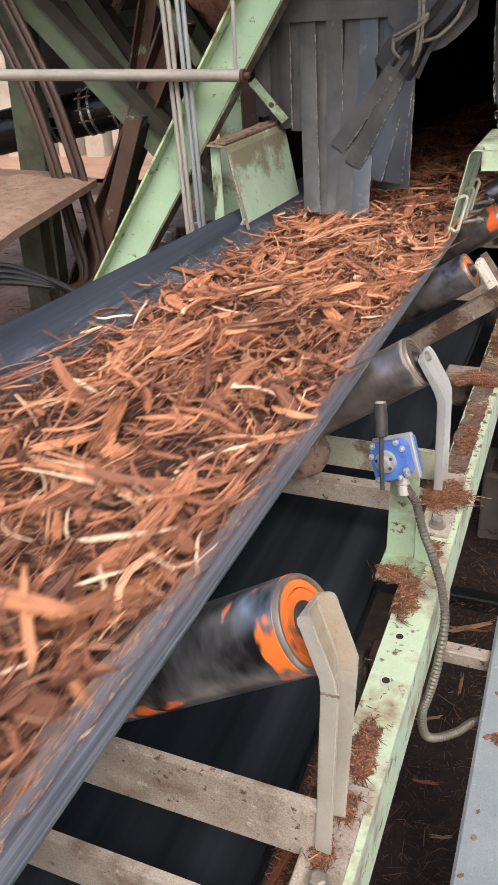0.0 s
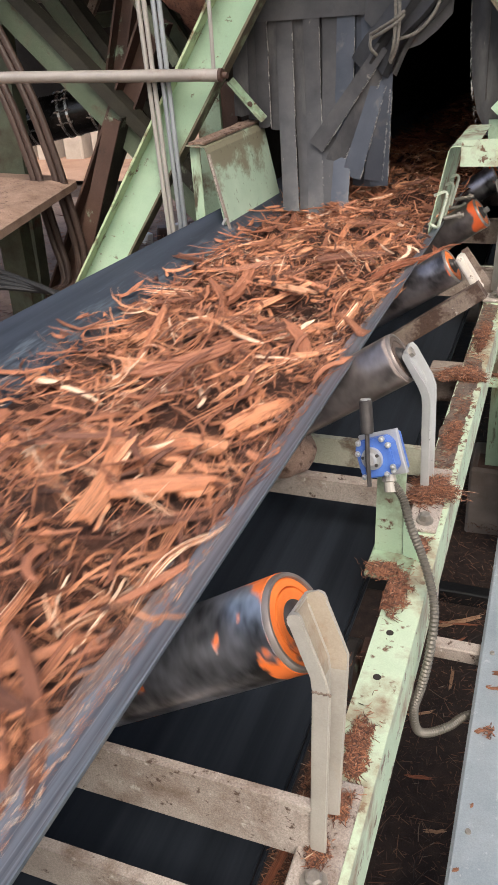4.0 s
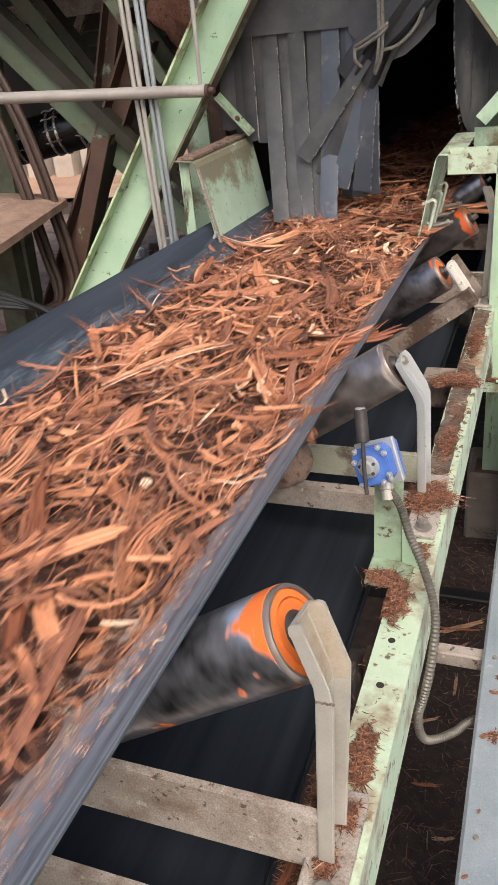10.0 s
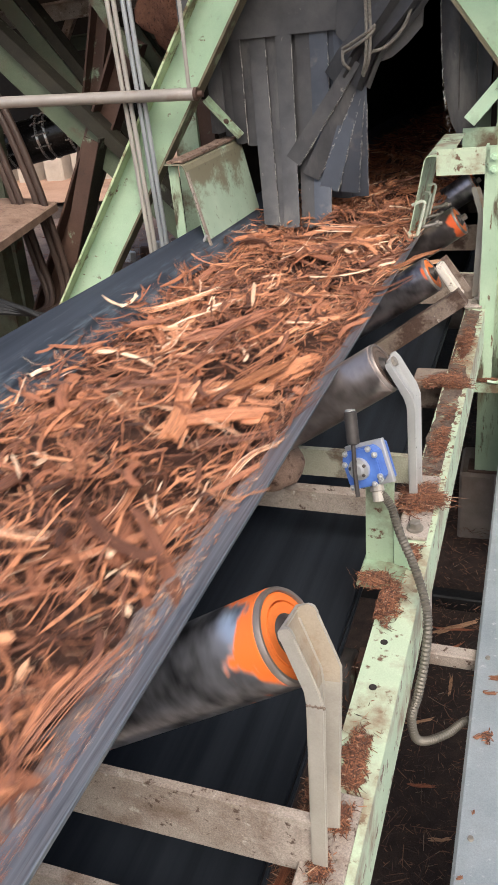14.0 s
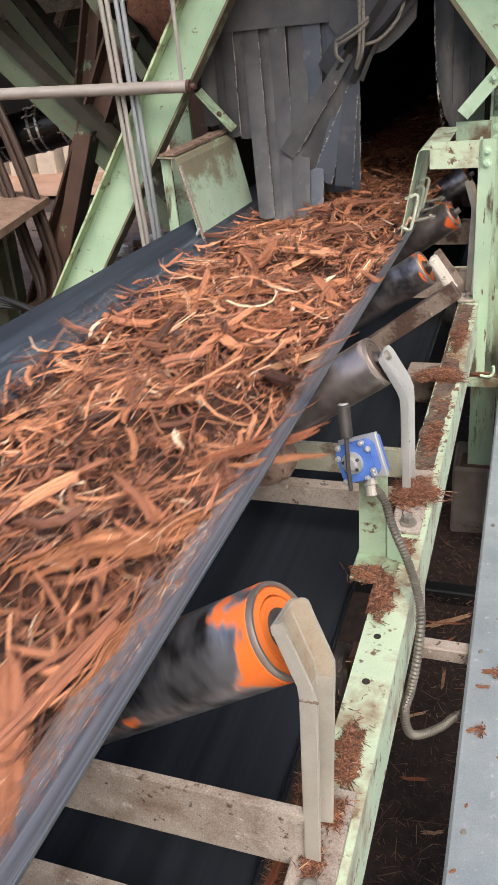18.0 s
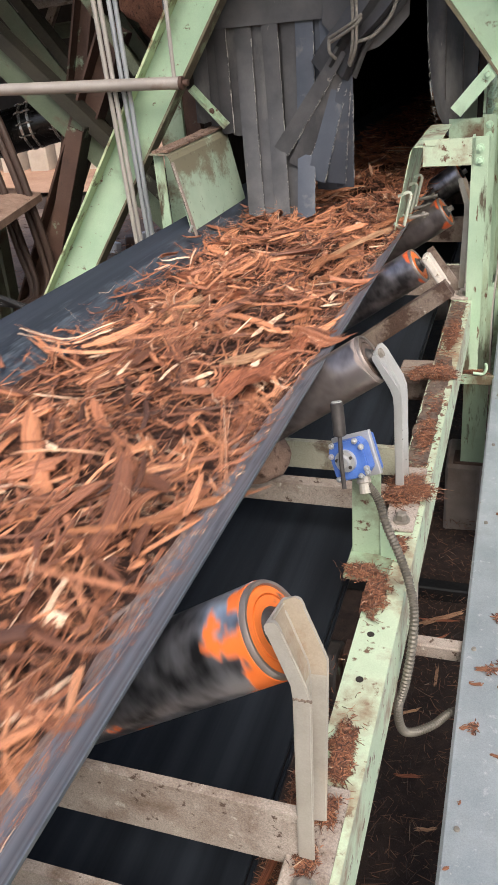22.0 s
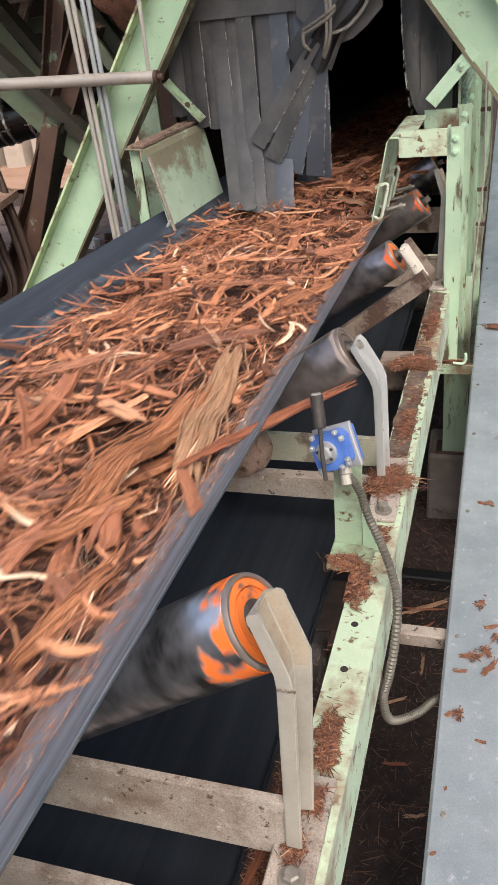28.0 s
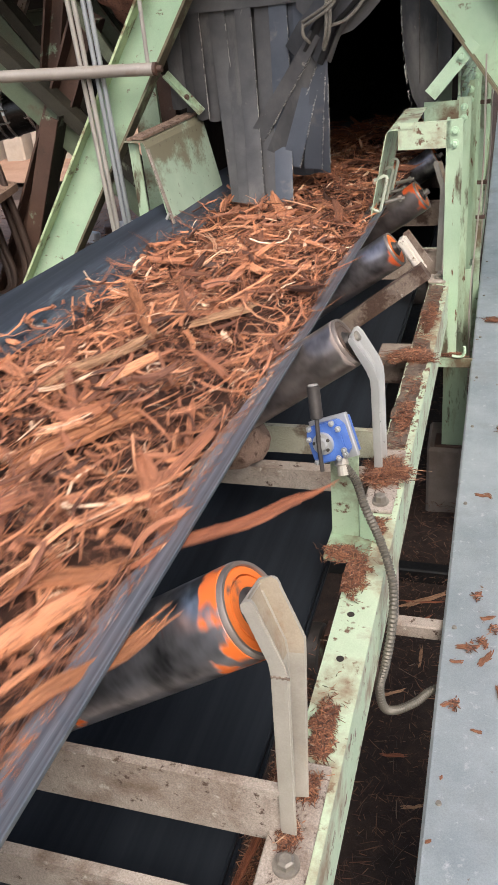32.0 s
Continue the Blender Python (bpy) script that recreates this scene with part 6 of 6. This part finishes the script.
def bark_strip(name, L, w, bend, seed, m):
    """One long torn strip of bark: a ragged grooved ribbon, with fibres that part from its sides and ends."""
    rng = random.Random(seed)
    bm = bmesh.new()
    n = 9
    start = [rng.uniform(-0.5, -0.30) for _ in range(n)]
    stop = [rng.uniform(0.28, 0.5) for _ in range(n)]
    def line(f, e):
        return V(f * L, e * w * (1 - 0.45 * abs(2 * f) ** 2.2) + bend * L * f * f + 0.25 * w * noise.noise((f * 5, seed, 0)),
                 0.12 * w * noise.noise((e * 5, f * 2, seed)) + 0.5 * w * noise.noise((f * 2.5, 0, seed + 4)) - 0.35 * w * e * e)
    grid = []
    for k in range(15):
        row = []
        for j in range(n):
            f = start[j] + (stop[j] - start[j]) * k / 14
            c = line(f, 0.82 * (j / (n - 1) - 0.5))
            c.z += 0.06 * w * (1 if j % 2 else -1) * rng.uniform(0.3, 1.2)
            row.append(c)
        grid.append(row)
    sheet(bm, grid, 0.10 * w + 0.001, (0, 0, -1))
    loose = bmesh.new()
    for k in range(int(7 + 150 * w * min(L * 4, 1))):
        e, g = rng.uniform(-0.56, 0.56), min(rng.uniform(0.02, 0.07) * w, 0.0009) + 0.0004
        f0 = rng.uniform(-0.56, 0.25)
        f1 = min(f0 + rng.uniform(0.15, 0.7), 0.57)
        away = rng.gauss(0, 0.25) * w
        pts = [line(f0 + (f1 - f0) * i / 5, e) + V(0, away * (i / 5) ** 2, 0.05 * w + g + abs(rng.gauss(0, 0.03)) * w) for i in range(6)]
        tube(loose, pts, [g * 0.6, g, g, g, g, g * 0.4], 4)
    ob = link(name, bm, m)
    tagged(part("fringe", loose, m, ob), "torn fibres along the strip", kind="stuff")
    return ob


def strip_mat(name, c1, c2):
    m, nt, b = nodes_of(name)
    tc = nt.nodes.new("ShaderNodeTexCoord")
    g = tex(nt, tc.outputs["Object"], 260, 5, 0.7, (0.035, 1, 1))
    nt.links.new(ramp(nt, g, ((0.3, c1), (0.7, c2))), b.inputs["Base Color"])
    b.inputs["Roughness"].default_value = 0.75
    bp = nt.nodes.new("ShaderNodeBump")
    bp.inputs["Strength"].default_value, bp.inputs["Distance"].default_value = 0.6, 0.003
    nt.links.new(g, bp.inputs["Height"])
    nt.links.new(bp.outputs[0], b.inputs["Normal"])
    return m


M_STRIP_O = strip_mat("orange_bark_strip", (0.15, 0.056, 0.028), (0.56, 0.24, 0.115))
M_STRIP_P = strip_mat("pale_wood_splinter", (0.22, 0.11, 0.06), (0.64, 0.39, 0.23))
M_FLAKE = strip_mat("brown_bark_flake", (0.11, 0.045, 0.025), (0.34, 0.15, 0.08))
M_STRIP_R = strip_mat("red_bark_strip", (0.12, 0.040, 0.023), (0.46, 0.165, 0.082))

def build_strips(carried):
    """Long strips on the load: time and place at which each passes, plan angle, tilt, length, width, bend and stuff."""
    kind = {"o": (M_STRIP_O, "long orange torn bark strip riding on the load"), "p": (M_STRIP_P, "pale freshly split wood splinter on the load"), "r": (M_STRIP_R, "reddish torn bark strip riding on the load")}

    def lay(t, x, y, z, a, e, L, w, bend, k):
        m, label = kind[k]
        ob = tagged(bark_strip("bark_strip", L, w, bend, len(carried) + 1, m), label, "bark strip", "long bark strips on the load")
        carried.append((ob, y + SPEED * t, pose(x - 0.013 * y, 0, z + 0.025 * y, 0, -e, a)))

    lay(6, -0.641, 0.510, 0.222, 90, 0, 0.320, 0.040, 0.00, "p")
    lay(6, -0.419, 0.531, 0.232, -66, 0, 0.568, 0.020, 0.00, "p")
    lay(6, -0.447, 0.569, 0.231, -59, 0, 0.448, 0.016, 0.05, "p")
    lay(6, -0.190, 0.175, 0.281, 60, 0, 0.341, 0.034, 0.00, "r")
    lay(6, -0.217, -0.090, 0.277, 62, 0, 0.152, 0.035, 0.00, "o")
    lay(6, -0.144, 0.248, 0.279, 99, 0, 0.168, 0.014, 0.10, "r")
    lay(0, -0.272, 0.213, 0.250, 60, 0, 0.277, 0.026, 0.05, "o")
    lay(0, -0.484, 0.781, 0.235, 99, 0, 0.464, 0.045, 0.00, "r")
    lay(0, -0.537, 0.490, 0.243, 103, 0, 0.225, 0.038, 0.00, "o")
    lay(0, -0.394, 0.764, 0.236, 110, 0, 0.245, 0.016, 0.00, "p")
    lay(0, -0.286, 0.056, 0.254, 53, 0, 0.216, 0.030, 0.08, "o")
    lay(1.5, -0.294, 0.375, 0.256, 51, 0, 0.320, 0.022, 0.10, "o")
    lay(2, -0.250, 0.003, 0.265, 57, 0, 0.186, 0.030, 0.10, "o")
    lay(3, -0.471, 0.547, 0.241, 100, 0, 0.503, 0.030, 0.05, "p")
    lay(9, -0.431, 0.278, 0.248, 61, 0, 0.219, 0.030, 0.00, "o")
    lay(9, -0.609, 0.960, 0.231, -48, 0, 0.420, 0.045, 0.00, "r")
    lay(9, -0.436, 0.827, 0.234, 117, 0, 0.521, 0.030, 0.00, "r")
    lay(9, -0.445, 1.796, 0.200, -87, 0, 0.580, 0.020, 0.10, "o")
    lay(9, -0.256, 0.111, 0.252, 56, 0, 0.172, 0.035, 0.05, "o")
    lay(13, -0.139, 0.294, 0.288, 22, 0, 0.263, 0.026, 0.04, "o")
    lay(13, -0.118, 0.203, 0.290, -4, 0, 0.308, 0.028, -0.04, "o")
    lay(13, -0.490, 0.651, 0.239, -50, 0, 0.251, 0.050, 0.00, "r")
    lay(13, -0.256, -0.087, 0.267, 87, 0, 0.135, 0.040, 0.00, "o")
    lay(13, -0.732, 0.768, 0.226, -24, 0, 0.216, 0.016, 0.00, "p")
    lay(13, -0.312, 0.236, 0.269, -41, 0, 0.237, 0.035, 0.05, "r")
    lay(13, -0.292, -0.047, 0.266, 36, 0, 0.071, 0.030, 0.00, "p")
    lay(11, -0.366, 0.245, 0.249, 83, 0, 0.384, 0.040, 0.00, "o")
    lay(11, -0.227, 0.261, 0.278, 35, 0, 0.288, 0.026, 0.00, "r")
    lay(11, -0.173, -0.114, 0.288, -70, 0, 0.151, 0.020, 0.15, "o")
    lay(10.5, -0.391, 0.399, 0.245, 80, 0, 0.506, 0.028, 0.05, "o")
    lay(10.5, -0.207, 0.511, 0.262, 75, 0, 0.463, 0.020, 0.00, "r")
    lay(16.5, -0.389, 0.287, 0.258, 76, 0, 0.378, 0.070, 0.00, "o")
    lay(16.5, -0.161, -0.094, 0.297, 58, 0, 0.222, 0.018, 0.03, "o")
    lay(16.5, -0.123, -0.137, 0.298, 45, 0, 0.163, 0.018, 0.00, "p")
    lay(18, -0.194, 0.460, 0.273, 41, 0, 0.227, 0.022, 0.00, "r")
    lay(18, -0.310, 0.207, 0.260, 39, 0, 0.270, 0.060, 0.00, "o")
    lay(18, -0.205, 0.052, 0.264, 84, 0, 0.260, 0.030, 0.05, "o")
    lay(19, -0.391, 0.411, 0.255, 72, 0, 0.231, 0.065, 0.00, "r")
    lay(19, -0.256, 0.191, 0.260, 52, 0, 0.226, 0.022, 0.05, "p")
    lay(19, -0.150, -0.262, 0.301, 22, 0, 0.150, 0.013, 0.00, "o")
    lay(19, -0.570, 0.646, 0.239, 18, 0, 0.322, 0.030, 0.10, "o")
    lay(21.5, -0.244, 0.598, 0.260, 32, 0, 0.270, 0.016, 0.15, "o")
    lay(21.5, -0.246, 0.102, 0.262, 71, 0, 0.253, 0.040, 0.00, "o")
    lay(21.5, -0.162, -0.069, 0.297, -26, 0, 0.128, 0.026, 0.00, "o")
    lay(23, -0.288, 0.092, 0.273, 69, 0, 0.226, 0.065, 0.00, "r")
    lay(23, -0.335, 0.192, 0.260, 39, 0, 0.123, 0.030, 0.00, "p")
    lay(23, -0.311, 0.551, 0.241, 98, 0, 0.418, 0.035, 0.00, "o")
    lay(23, -0.626, 0.741, 0.236, -36, 0, 0.345, 0.055, 0.00, "r")
    lay(23, -0.617, 0.519, 0.242, 81, 0, 0.181, 0.040, 0.00, "p")
    lay(23, -0.251, 1.277, 0.233, 63, 0, 0.467, 0.020, 0.00, "o")
    lay(23, -0.220, 0.277, 0.268, 44, 0, 0.122, 0.050, 0.00, "r")
    lay(24, -0.249, 0.557, 0.261, 68, 0, 0.595, 0.024, 0.00, "p")
    lay(24, -0.350, 0.313, 0.257, 79, 0, 0.416, 0.035, 0.00, "o")
    lay(24, -0.301, 0.180, 0.261, 72, 0, 0.237, 0.030, 0.00, "o")
    lay(28, -0.273, 0.605, 0.260, -81, 0, 0.600, 0.070, 0.00, "p")
    lay(28, -0.333, 0.463, 0.263, -98, 0, 0.452, 0.075, 0.00, "o")
    lay(28, -0.141, 0.499, 0.283, 54, 0, 0.342, 0.020, 0.00, "r")
    lay(28, -0.566, 0.635, 0.239, 21, 0, 0.285, 0.028, 0.00, "p")
    lay(28, -0.349, 0.232, 0.259, 53, 0, 0.217, 0.040, 0.00, "o")
    lay(28, -0.271, 0.059, 0.264, 77, 0, 0.202, 0.035, 0.00, "o")
    lay(32, -0.108, 0.204, 0.280, 46, 0, 0.303, 0.020, 0.00, "r")
    lay(32, -0.164, -0.061, 0.297, 58, 0, 0.194, 0.024, 0.05, "o")
    lay(32, -0.581, 0.777, 0.236, 67, 0, 0.372, 0.035, 0.00, "p")
    lay(32, -0.604, 1.058, 0.239, 122, 0, 0.454, 0.030, 0.00, "o")
    lay(32, -0.446, 0.498, 0.243, 61, 0, 0.374, 0.055, 0.00, "o")
    lay(32, -0.398, 1.055, 0.229, 46, 0, 0.199, 0.030, 0.00, "p")
    lay(32, -0.279, 0.105, 0.262, 23, 0, 0.179, 0.030, 0.15, "o")
    lay(14.5, -0.339, 0.430, 0.254, 65, 0, 0.333, 0.026, 0.05, "o")
    lay(8, -0.336, 0.618, 0.250, 91, 0, 0.600, 0.022, 0.12, "p")
    lay(8, -0.373, 0.242, 0.259, 57, 0, 0.307, 0.030, 0.12, "o")
    lay(25, -0.207, 0.013, 0.285, 46, 0, 0.228, 0.030, 0.00, "o")
    lay(29.5, -0.266, 0.235, 0.259, 61, 0, 0.245, 0.028, 0.05, "o")
    lay(30.7, -0.348, 0.475, 0.253, -47, 0, 0.202, 0.030, 0.00, "p")
    lay(30, -0.296, 0.787, 0.235, 68, 0, 0.323, 0.020, 0.05, "o")


def debris(name, label, at, rx, ry, n, seed, h=0.02, L=(0.015, 0.06), W=(0.0007, 0.0019), group=""):
    """A low patch of dust with fibres lying on it."""
    rng = random.Random(seed)
    th = thing(name, label, "debris", group or "bark litter", "stuff", at)
    bm = bmesh.new()
    rings = [[bm.verts.new((min(max(0.55 * rx * q * math.cos(a), -0.022 - at[0] if abs(at[0]) < 0.03 else -9), 0.043 - at[0] if abs(at[0]) < 0.03 else 9) * (1 + 0.3 * noise.noise((math.cos(a) * 1.7, math.sin(a) * 1.7, seed))), 0.6 * ry * q * math.sin(a) * (1 + 0.3 * noise.noise((math.cos(a) * 1.7, math.sin(a) * 1.7, seed + 9))),
                            0.0006 + 0.45 * h * (1 - q * q) * (0.7 + 0.6 * noise.noise((q * 3, a, seed))))) for a in [math.tau * k / 20 for k in range(20)]] for q in (1, 0.75, 0.5, 0.25)]
    jig = random.Random(seed + 5)
    for v in rings[0]:
        v.co.x *= jig.uniform(0.75, 1.1); v.co.y *= jig.uniform(0.75, 1.1)
    for p, q in zip(rings, rings[1:]):
        for k in range(20):
            bm.faces.new((p[k], p[(k + 1) % 20], q[(k + 1) % 20], q[k]))
    bm.faces.new(rings[-1])
    if h > 0.0055:
        part("dust_patch", bm, M_LITTER, th, smooth=True)
    else:
        bm.free()
    def place(r):
        a, q = r.uniform(0, math.tau), r.random() ** 0.6
        k = 0.72 + 0.55 * noise.noise((math.cos(a) * 2.4, math.sin(a) * 2.4, seed)) + 0.2 * noise.noise((math.cos(a) * 7, math.sin(a) * 7, seed))
        if r.random() < 0.10:
            q *= r.uniform(1.0, 1.9)
        return V(rx * q * k * math.cos(a), ry * q * k * math.sin(a), 0.45 * h * max(0, 1 - q * q) + 0.003 * r.random() + 0.001)
    vs, fs = fibres(rng, n * 3, place, lambda r: r.uniform(*L) * (0.2 + 0.6 * r.random() ** 2), lambda r: r.uniform(*W), 0.5, 0.06, fine=True)
    x0, x1 = (-0.02 - at[0], 0.043 - at[0]) if abs(at[0]) < 0.03 and at[2] < 0.02 and h < 0.028 else (-9, 9)
    vs = [V(min(max(v.x, x0), x1), v.y, max(v.z, 0.0012)) for v in vs]
    fib = new("fibres", raw("fibres", vs, fs, M_LITBARK))
    fib.parent = th
    return th


def build_debris():
    lab = "loose litter of reddish bark fibres on the steel"
    debris("bark_litter", lab, (0.010, 0.150, 0.001), 0.022, 0.065, 420, 1, 0.015, (0.012, 0.04))
    debris("bark_litter", lab, (-0.006, 0.465, 0.004), 0.034, 0.075, 420, 2, 0.018, (0.012, 0.04))
    debris("bark_litter", lab, (0.006, 0.770, 0.012), 0.055, 0.060, 1100, 3, 0.035, (0.02, 0.07), (0.0008, 0.002))
    debris("bark_litter", lab, (-0.034, 0.520, 0.004), 0.040, 0.030, 260, 41, 0.012, (0.012, 0.045))
    debris("bark_litter", "brown dust and rust gathered at the lap of the planks", (0.185, 2.265, -0.2535), 0.05, 0.035, 160, 42, 0.006, (0.01, 0.04))
    debris("bark_litter", lab, (0.015, 0.60, 0.003), 0.02, 0.05, 160, 31, 0.012, (0.012, 0.03))
    debris("bark_litter", lab, (0.012, 1.02, 0.001), 0.026, 0.11, 200, 4, 0.012, (0.015, 0.05))
    debris("bark_litter", lab, (-0.005, 1.35, 0.002), 0.07, 0.05, 900, 5, 0.03, (0.02, 0.07), (0.0008, 0.0022))
    for k, (y, ry) in enumerate(((0.86, 0.06), (1.18, 0.07), (1.48, 0.09), (1.80, 0.10))):
        debris("bark_litter", lab, (0.008 + 0.006 * (k % 2), y, 0.001), 0.034, ry * 1.5, 60, 200 + k, 0.005, (0.012, 0.05))
    debris("bark_litter", lab, (0.012, 1.62, 0.001), 0.03, 0.16, 260, 6, 0.02, (0.02, 0.06))
    debris("bark_litter", lab, (0.004, -0.01, 0.011), 0.018, 0.028, 140, 7, 0.01, (0.01, 0.03))
    debris("bark_litter", lab, (0.012, 0.055, 0.011), 0.02, 0.03, 160, 71, 0.012, (0.01, 0.035))
    debris("bark_litter", lab, (-0.35, 0.02, 0.094), 0.08, 0.012, 120, 8, 0.008, (0.01, 0.04))
    debris("bark_litter", lab, (0.06, 1.93, -0.249), 0.07, 0.02, 200, 9, 0.02, (0.02, 0.05))
    for k, (x, y) in enumerate(((0.165, 0.46), (0.185, 0.60), (0.205, 0.62), (0.225, 0.66), (0.19, 0.75), (0.27, 0.4), (0.22, 1.45))):
        debris("bark_litter", "small scraps of bark on the galvanised plank", (x, y, -0.2555), 0.013, 0.02, 14, 50 + k, 0.004, (0.01, 0.03), (0.0015, 0.004))
    rng = random.Random(77)
    def ground_place(r):
        return V(r.uniform(-0.3, 0.2), r.uniform(0.2, 4.0), GROUND + 0.02 + r.random() * 0.012)
    vs, fs = fibres(rng, 6000, ground_place, lambda r: r.uniform(0.008, 0.03) if r.random() < 0.85 else r.uniform(0.03, 0.09), lambda r: r.uniform(0.0012, 0.0035), 0.5, 0.1, bend=0.12, fine=True)
    tagged(new("ground_litter", raw("ground_litter", vs, fs, M_SOILBARK)), "scattered bark fibres on the dark soil", "debris", kind="stuff")
    # dust pile on the cross members
    bm = bmesh.new(); bmesh.ops.create_icosphere(bm, subdivisions=4, radius=1)
    for v in bm.verts:
        r = 1 + 0.15 * noise.noise(v.co * 2) + 0.03 * noise.noise(v.co * 9)
        v.co = V(v.co.x * 0.075 * r, v.co.y * 0.075 * r, max(v.co.z, -0.3) * 0.060 * r)
    ob = tagged(link("dust_pile", bm, M_DUST, True), "pile of brown dust built up on the cross beam", "dust pile", kind="stuff")
    ob.location = (-0.315, 0.800, 0.040)
    # tangle of fibres caught beside the stringer, with two torn strips in it
    debris("bark_tangle", "tangle of reddish bark caught beside the stringer", (-0.062, 0.10, -0.119), 0.016, 0.30, 700, 17, 0.02, (0.02, 0.06), (0.0008, 0.002))
    for k, (x, y, a) in enumerate(((-0.066, 0.02, 84), (-0.050, -0.10, 78))):
        ob = tagged(bark_strip("fallen_strip", 0.22, 0.010, 0.08, 90 + k, M_STRIP_R), "fallen bark strip caught below the stringer", "bark strip", "fallen strips")
        ob.matrix_basis = pose(x, y, -0.100, 0, 4, a)
    # flakes of bark on the walkway plank
    for k, (x, y, a, L) in enumerate(((0.213, 0.689, 20, 0.035), (0.178, 0.604, 10, 0.055), (0.211, 0.578, 60, 0.06), (0.207, 0.619, 120, 0.035), (0.161, 0.562, 5, 0.03), (0.152, 0.459, 40, 0.03),
                                      (0.203, 0.41, 170, 0.025), (0.144, 0.194, 30, 0.012), (0.154, 0.307, 70, 0.010), (0.24, 0.50, 100, 0.05), (0.27, 0.72, 15, 0.04), (0.26, 0.30, 140, 0.02), (0.19, 1.12, 165, 0.05), (0.24, 1.5, 10, 0.06))):
        ob = tagged(bark_strip("bark_flake", 0.85 * L, 0.24 * L if L > 0.02 else 0.004, 0.1, 120 + k, M_FLAKE), "torn flake of red bark on the galvanised plank", "bark flake", "bark flakes on the plank")
        ob.matrix_basis = pose(x, y, -0.2535, 0, 0, a)
    # pale sticks on the dark soil
    for k, (x0, y0, x1, y1) in enumerate(((-0.085, 1.712, 0.07, 1.809), (-0.108, 1.272, -0.026, 1.311), (-0.065, 1.048, 0.009, 1.057), (0.019, 0.883, 0.071, 0.901), (0.015, 1.423, 0.012, 1.516), (-0.08, 1.74, 0.06, 1.76), (-0.06, 1.60, 0.03, 1.68))):
        L = math.hypot(x1 - x0, y1 - y0)
        m = M_STRIP_P if k in (0, 1, 3, 4) else M_STRIP_R
        ob = tagged(bark_strip("bark_stick", L * 1.1, 0.011 if k else 0.022, 0.1, 150 + k, m), "dry bark stick lying on the dark soil", "stick", "sticks on the soil")
        ob.matrix_basis = pose((x0 + x1) / 2, (y0 + y1) / 2, GROUND + 0.03, 0, 0, math.degrees(math.atan2(y1 - y0, x1 - x0)))


# ---- what moves ----
def motions(belts, carried, strips, rotors, swings, fines):
    beat = (0, 0.1, 0.2, 8, 16, 24, 31.8, 31.9, 32)
    belt, ret, flank = belts
    walk(flank, [(t, Matrix.Translation((FLANK - BELT) * (-SPEED * t))) for t in beat])
    walk(belt, [(t, Matrix.Translation(BELT * (-SPEED * t))) for t in beat])
    walk(ret, [(t, pose(0, SPEED * t, 0)) for t in beat])
    for th, y in carried:
        walk(th, [(t, Matrix.Translation(BELT * (y - SPEED * t))) for t in beat])
    for th, y in fines:
        walk(th, [(t, Matrix.Translation(FLANK * (y - SPEED * t))) for t in beat])
    for ob, y, m in strips:
        walk(ob, [(t, Matrix.Translation(BELT * (y - SPEED * t)) @ m) for t in beat])
    turn = SPEED / ROLL
    for n, (ob, m) in enumerate(rotors):
        walk(ob, [(k / 10, m @ Matrix.Rotation(turn * k / 10 + n, 4, "Z")) for k in range(321)])
    for th, i in swings:
        home = th.matrix_basis.copy()
        rng = random.Random(i)
        amp = 2.2 if i >= 4 else 0.5
        rows = []
        for k in range(81):
            t = k * 0.4
            a = amp * (rng.uniform(-1.0, 1.0) - 0.5)
            b = amp * 0.35 * rng.uniform(-1, 1)
            rows.append((t, home @ pose(0, 0, 0, a, b, 0)))
        walk(th, rows)


build_ground()
build_shell()
belts = build_belts()
rotors, swings, carried, strips = [], [], [], []
build_stringers()
build_idler(0.0, M_ROLL_O, M_ORANGE, M_BRACKET, "troughing idler with a worn orange roller on bent brackets", rotors)
build_idler(0.775, M_ROLL_G, M_ENDBROWN, M_BRACKET_W, "troughing idler with a bare steel roller on pale brackets", rotors, "lean", (-0.068, 0.025, 0.275), 0.049, V(-0.839, -0.06, -0.545))
build_idler(1.40, M_ROLL_D, M_ORANGE, M_BEAM, "training idler with a dark roller on a sloping arm", rotors, "sloping", (-0.066, 0.06, 0.252), 0.047)
build_idler(2.0, M_ROLL_E, M_ORANGE, M_BRACKET, "troughing idler with a dark orange-ended roller", rotors, "bent", (-0.059, 0.06, 0.246), 0.049)
for y in (-0.9, -1.8, 2.65, 3.3):
    build_idler(y, M_ROLL_D, M_ORANGE, M_BRACKET, "troughing idler with a dark roller on bent brackets", rotors if y == 2.65 else [], "bent", (-0.034 - 0.012 * max(y, 0), 0.06, 0.286 if y < 0 else 0.236), 0.05)
build_return_roller(0.47)
build_return_roller(-1.6)
build_return_roller(2.4)
build_skirts()
build_posts()
build_rail()
build_switch()
build_curtain(swings)
build_trestle()
build_background()
build_load(carried)
fines = []
build_fines(fines)
build_strips(strips)
build_debris()
motions(belts, carried, strips, rotors, swings, fines)
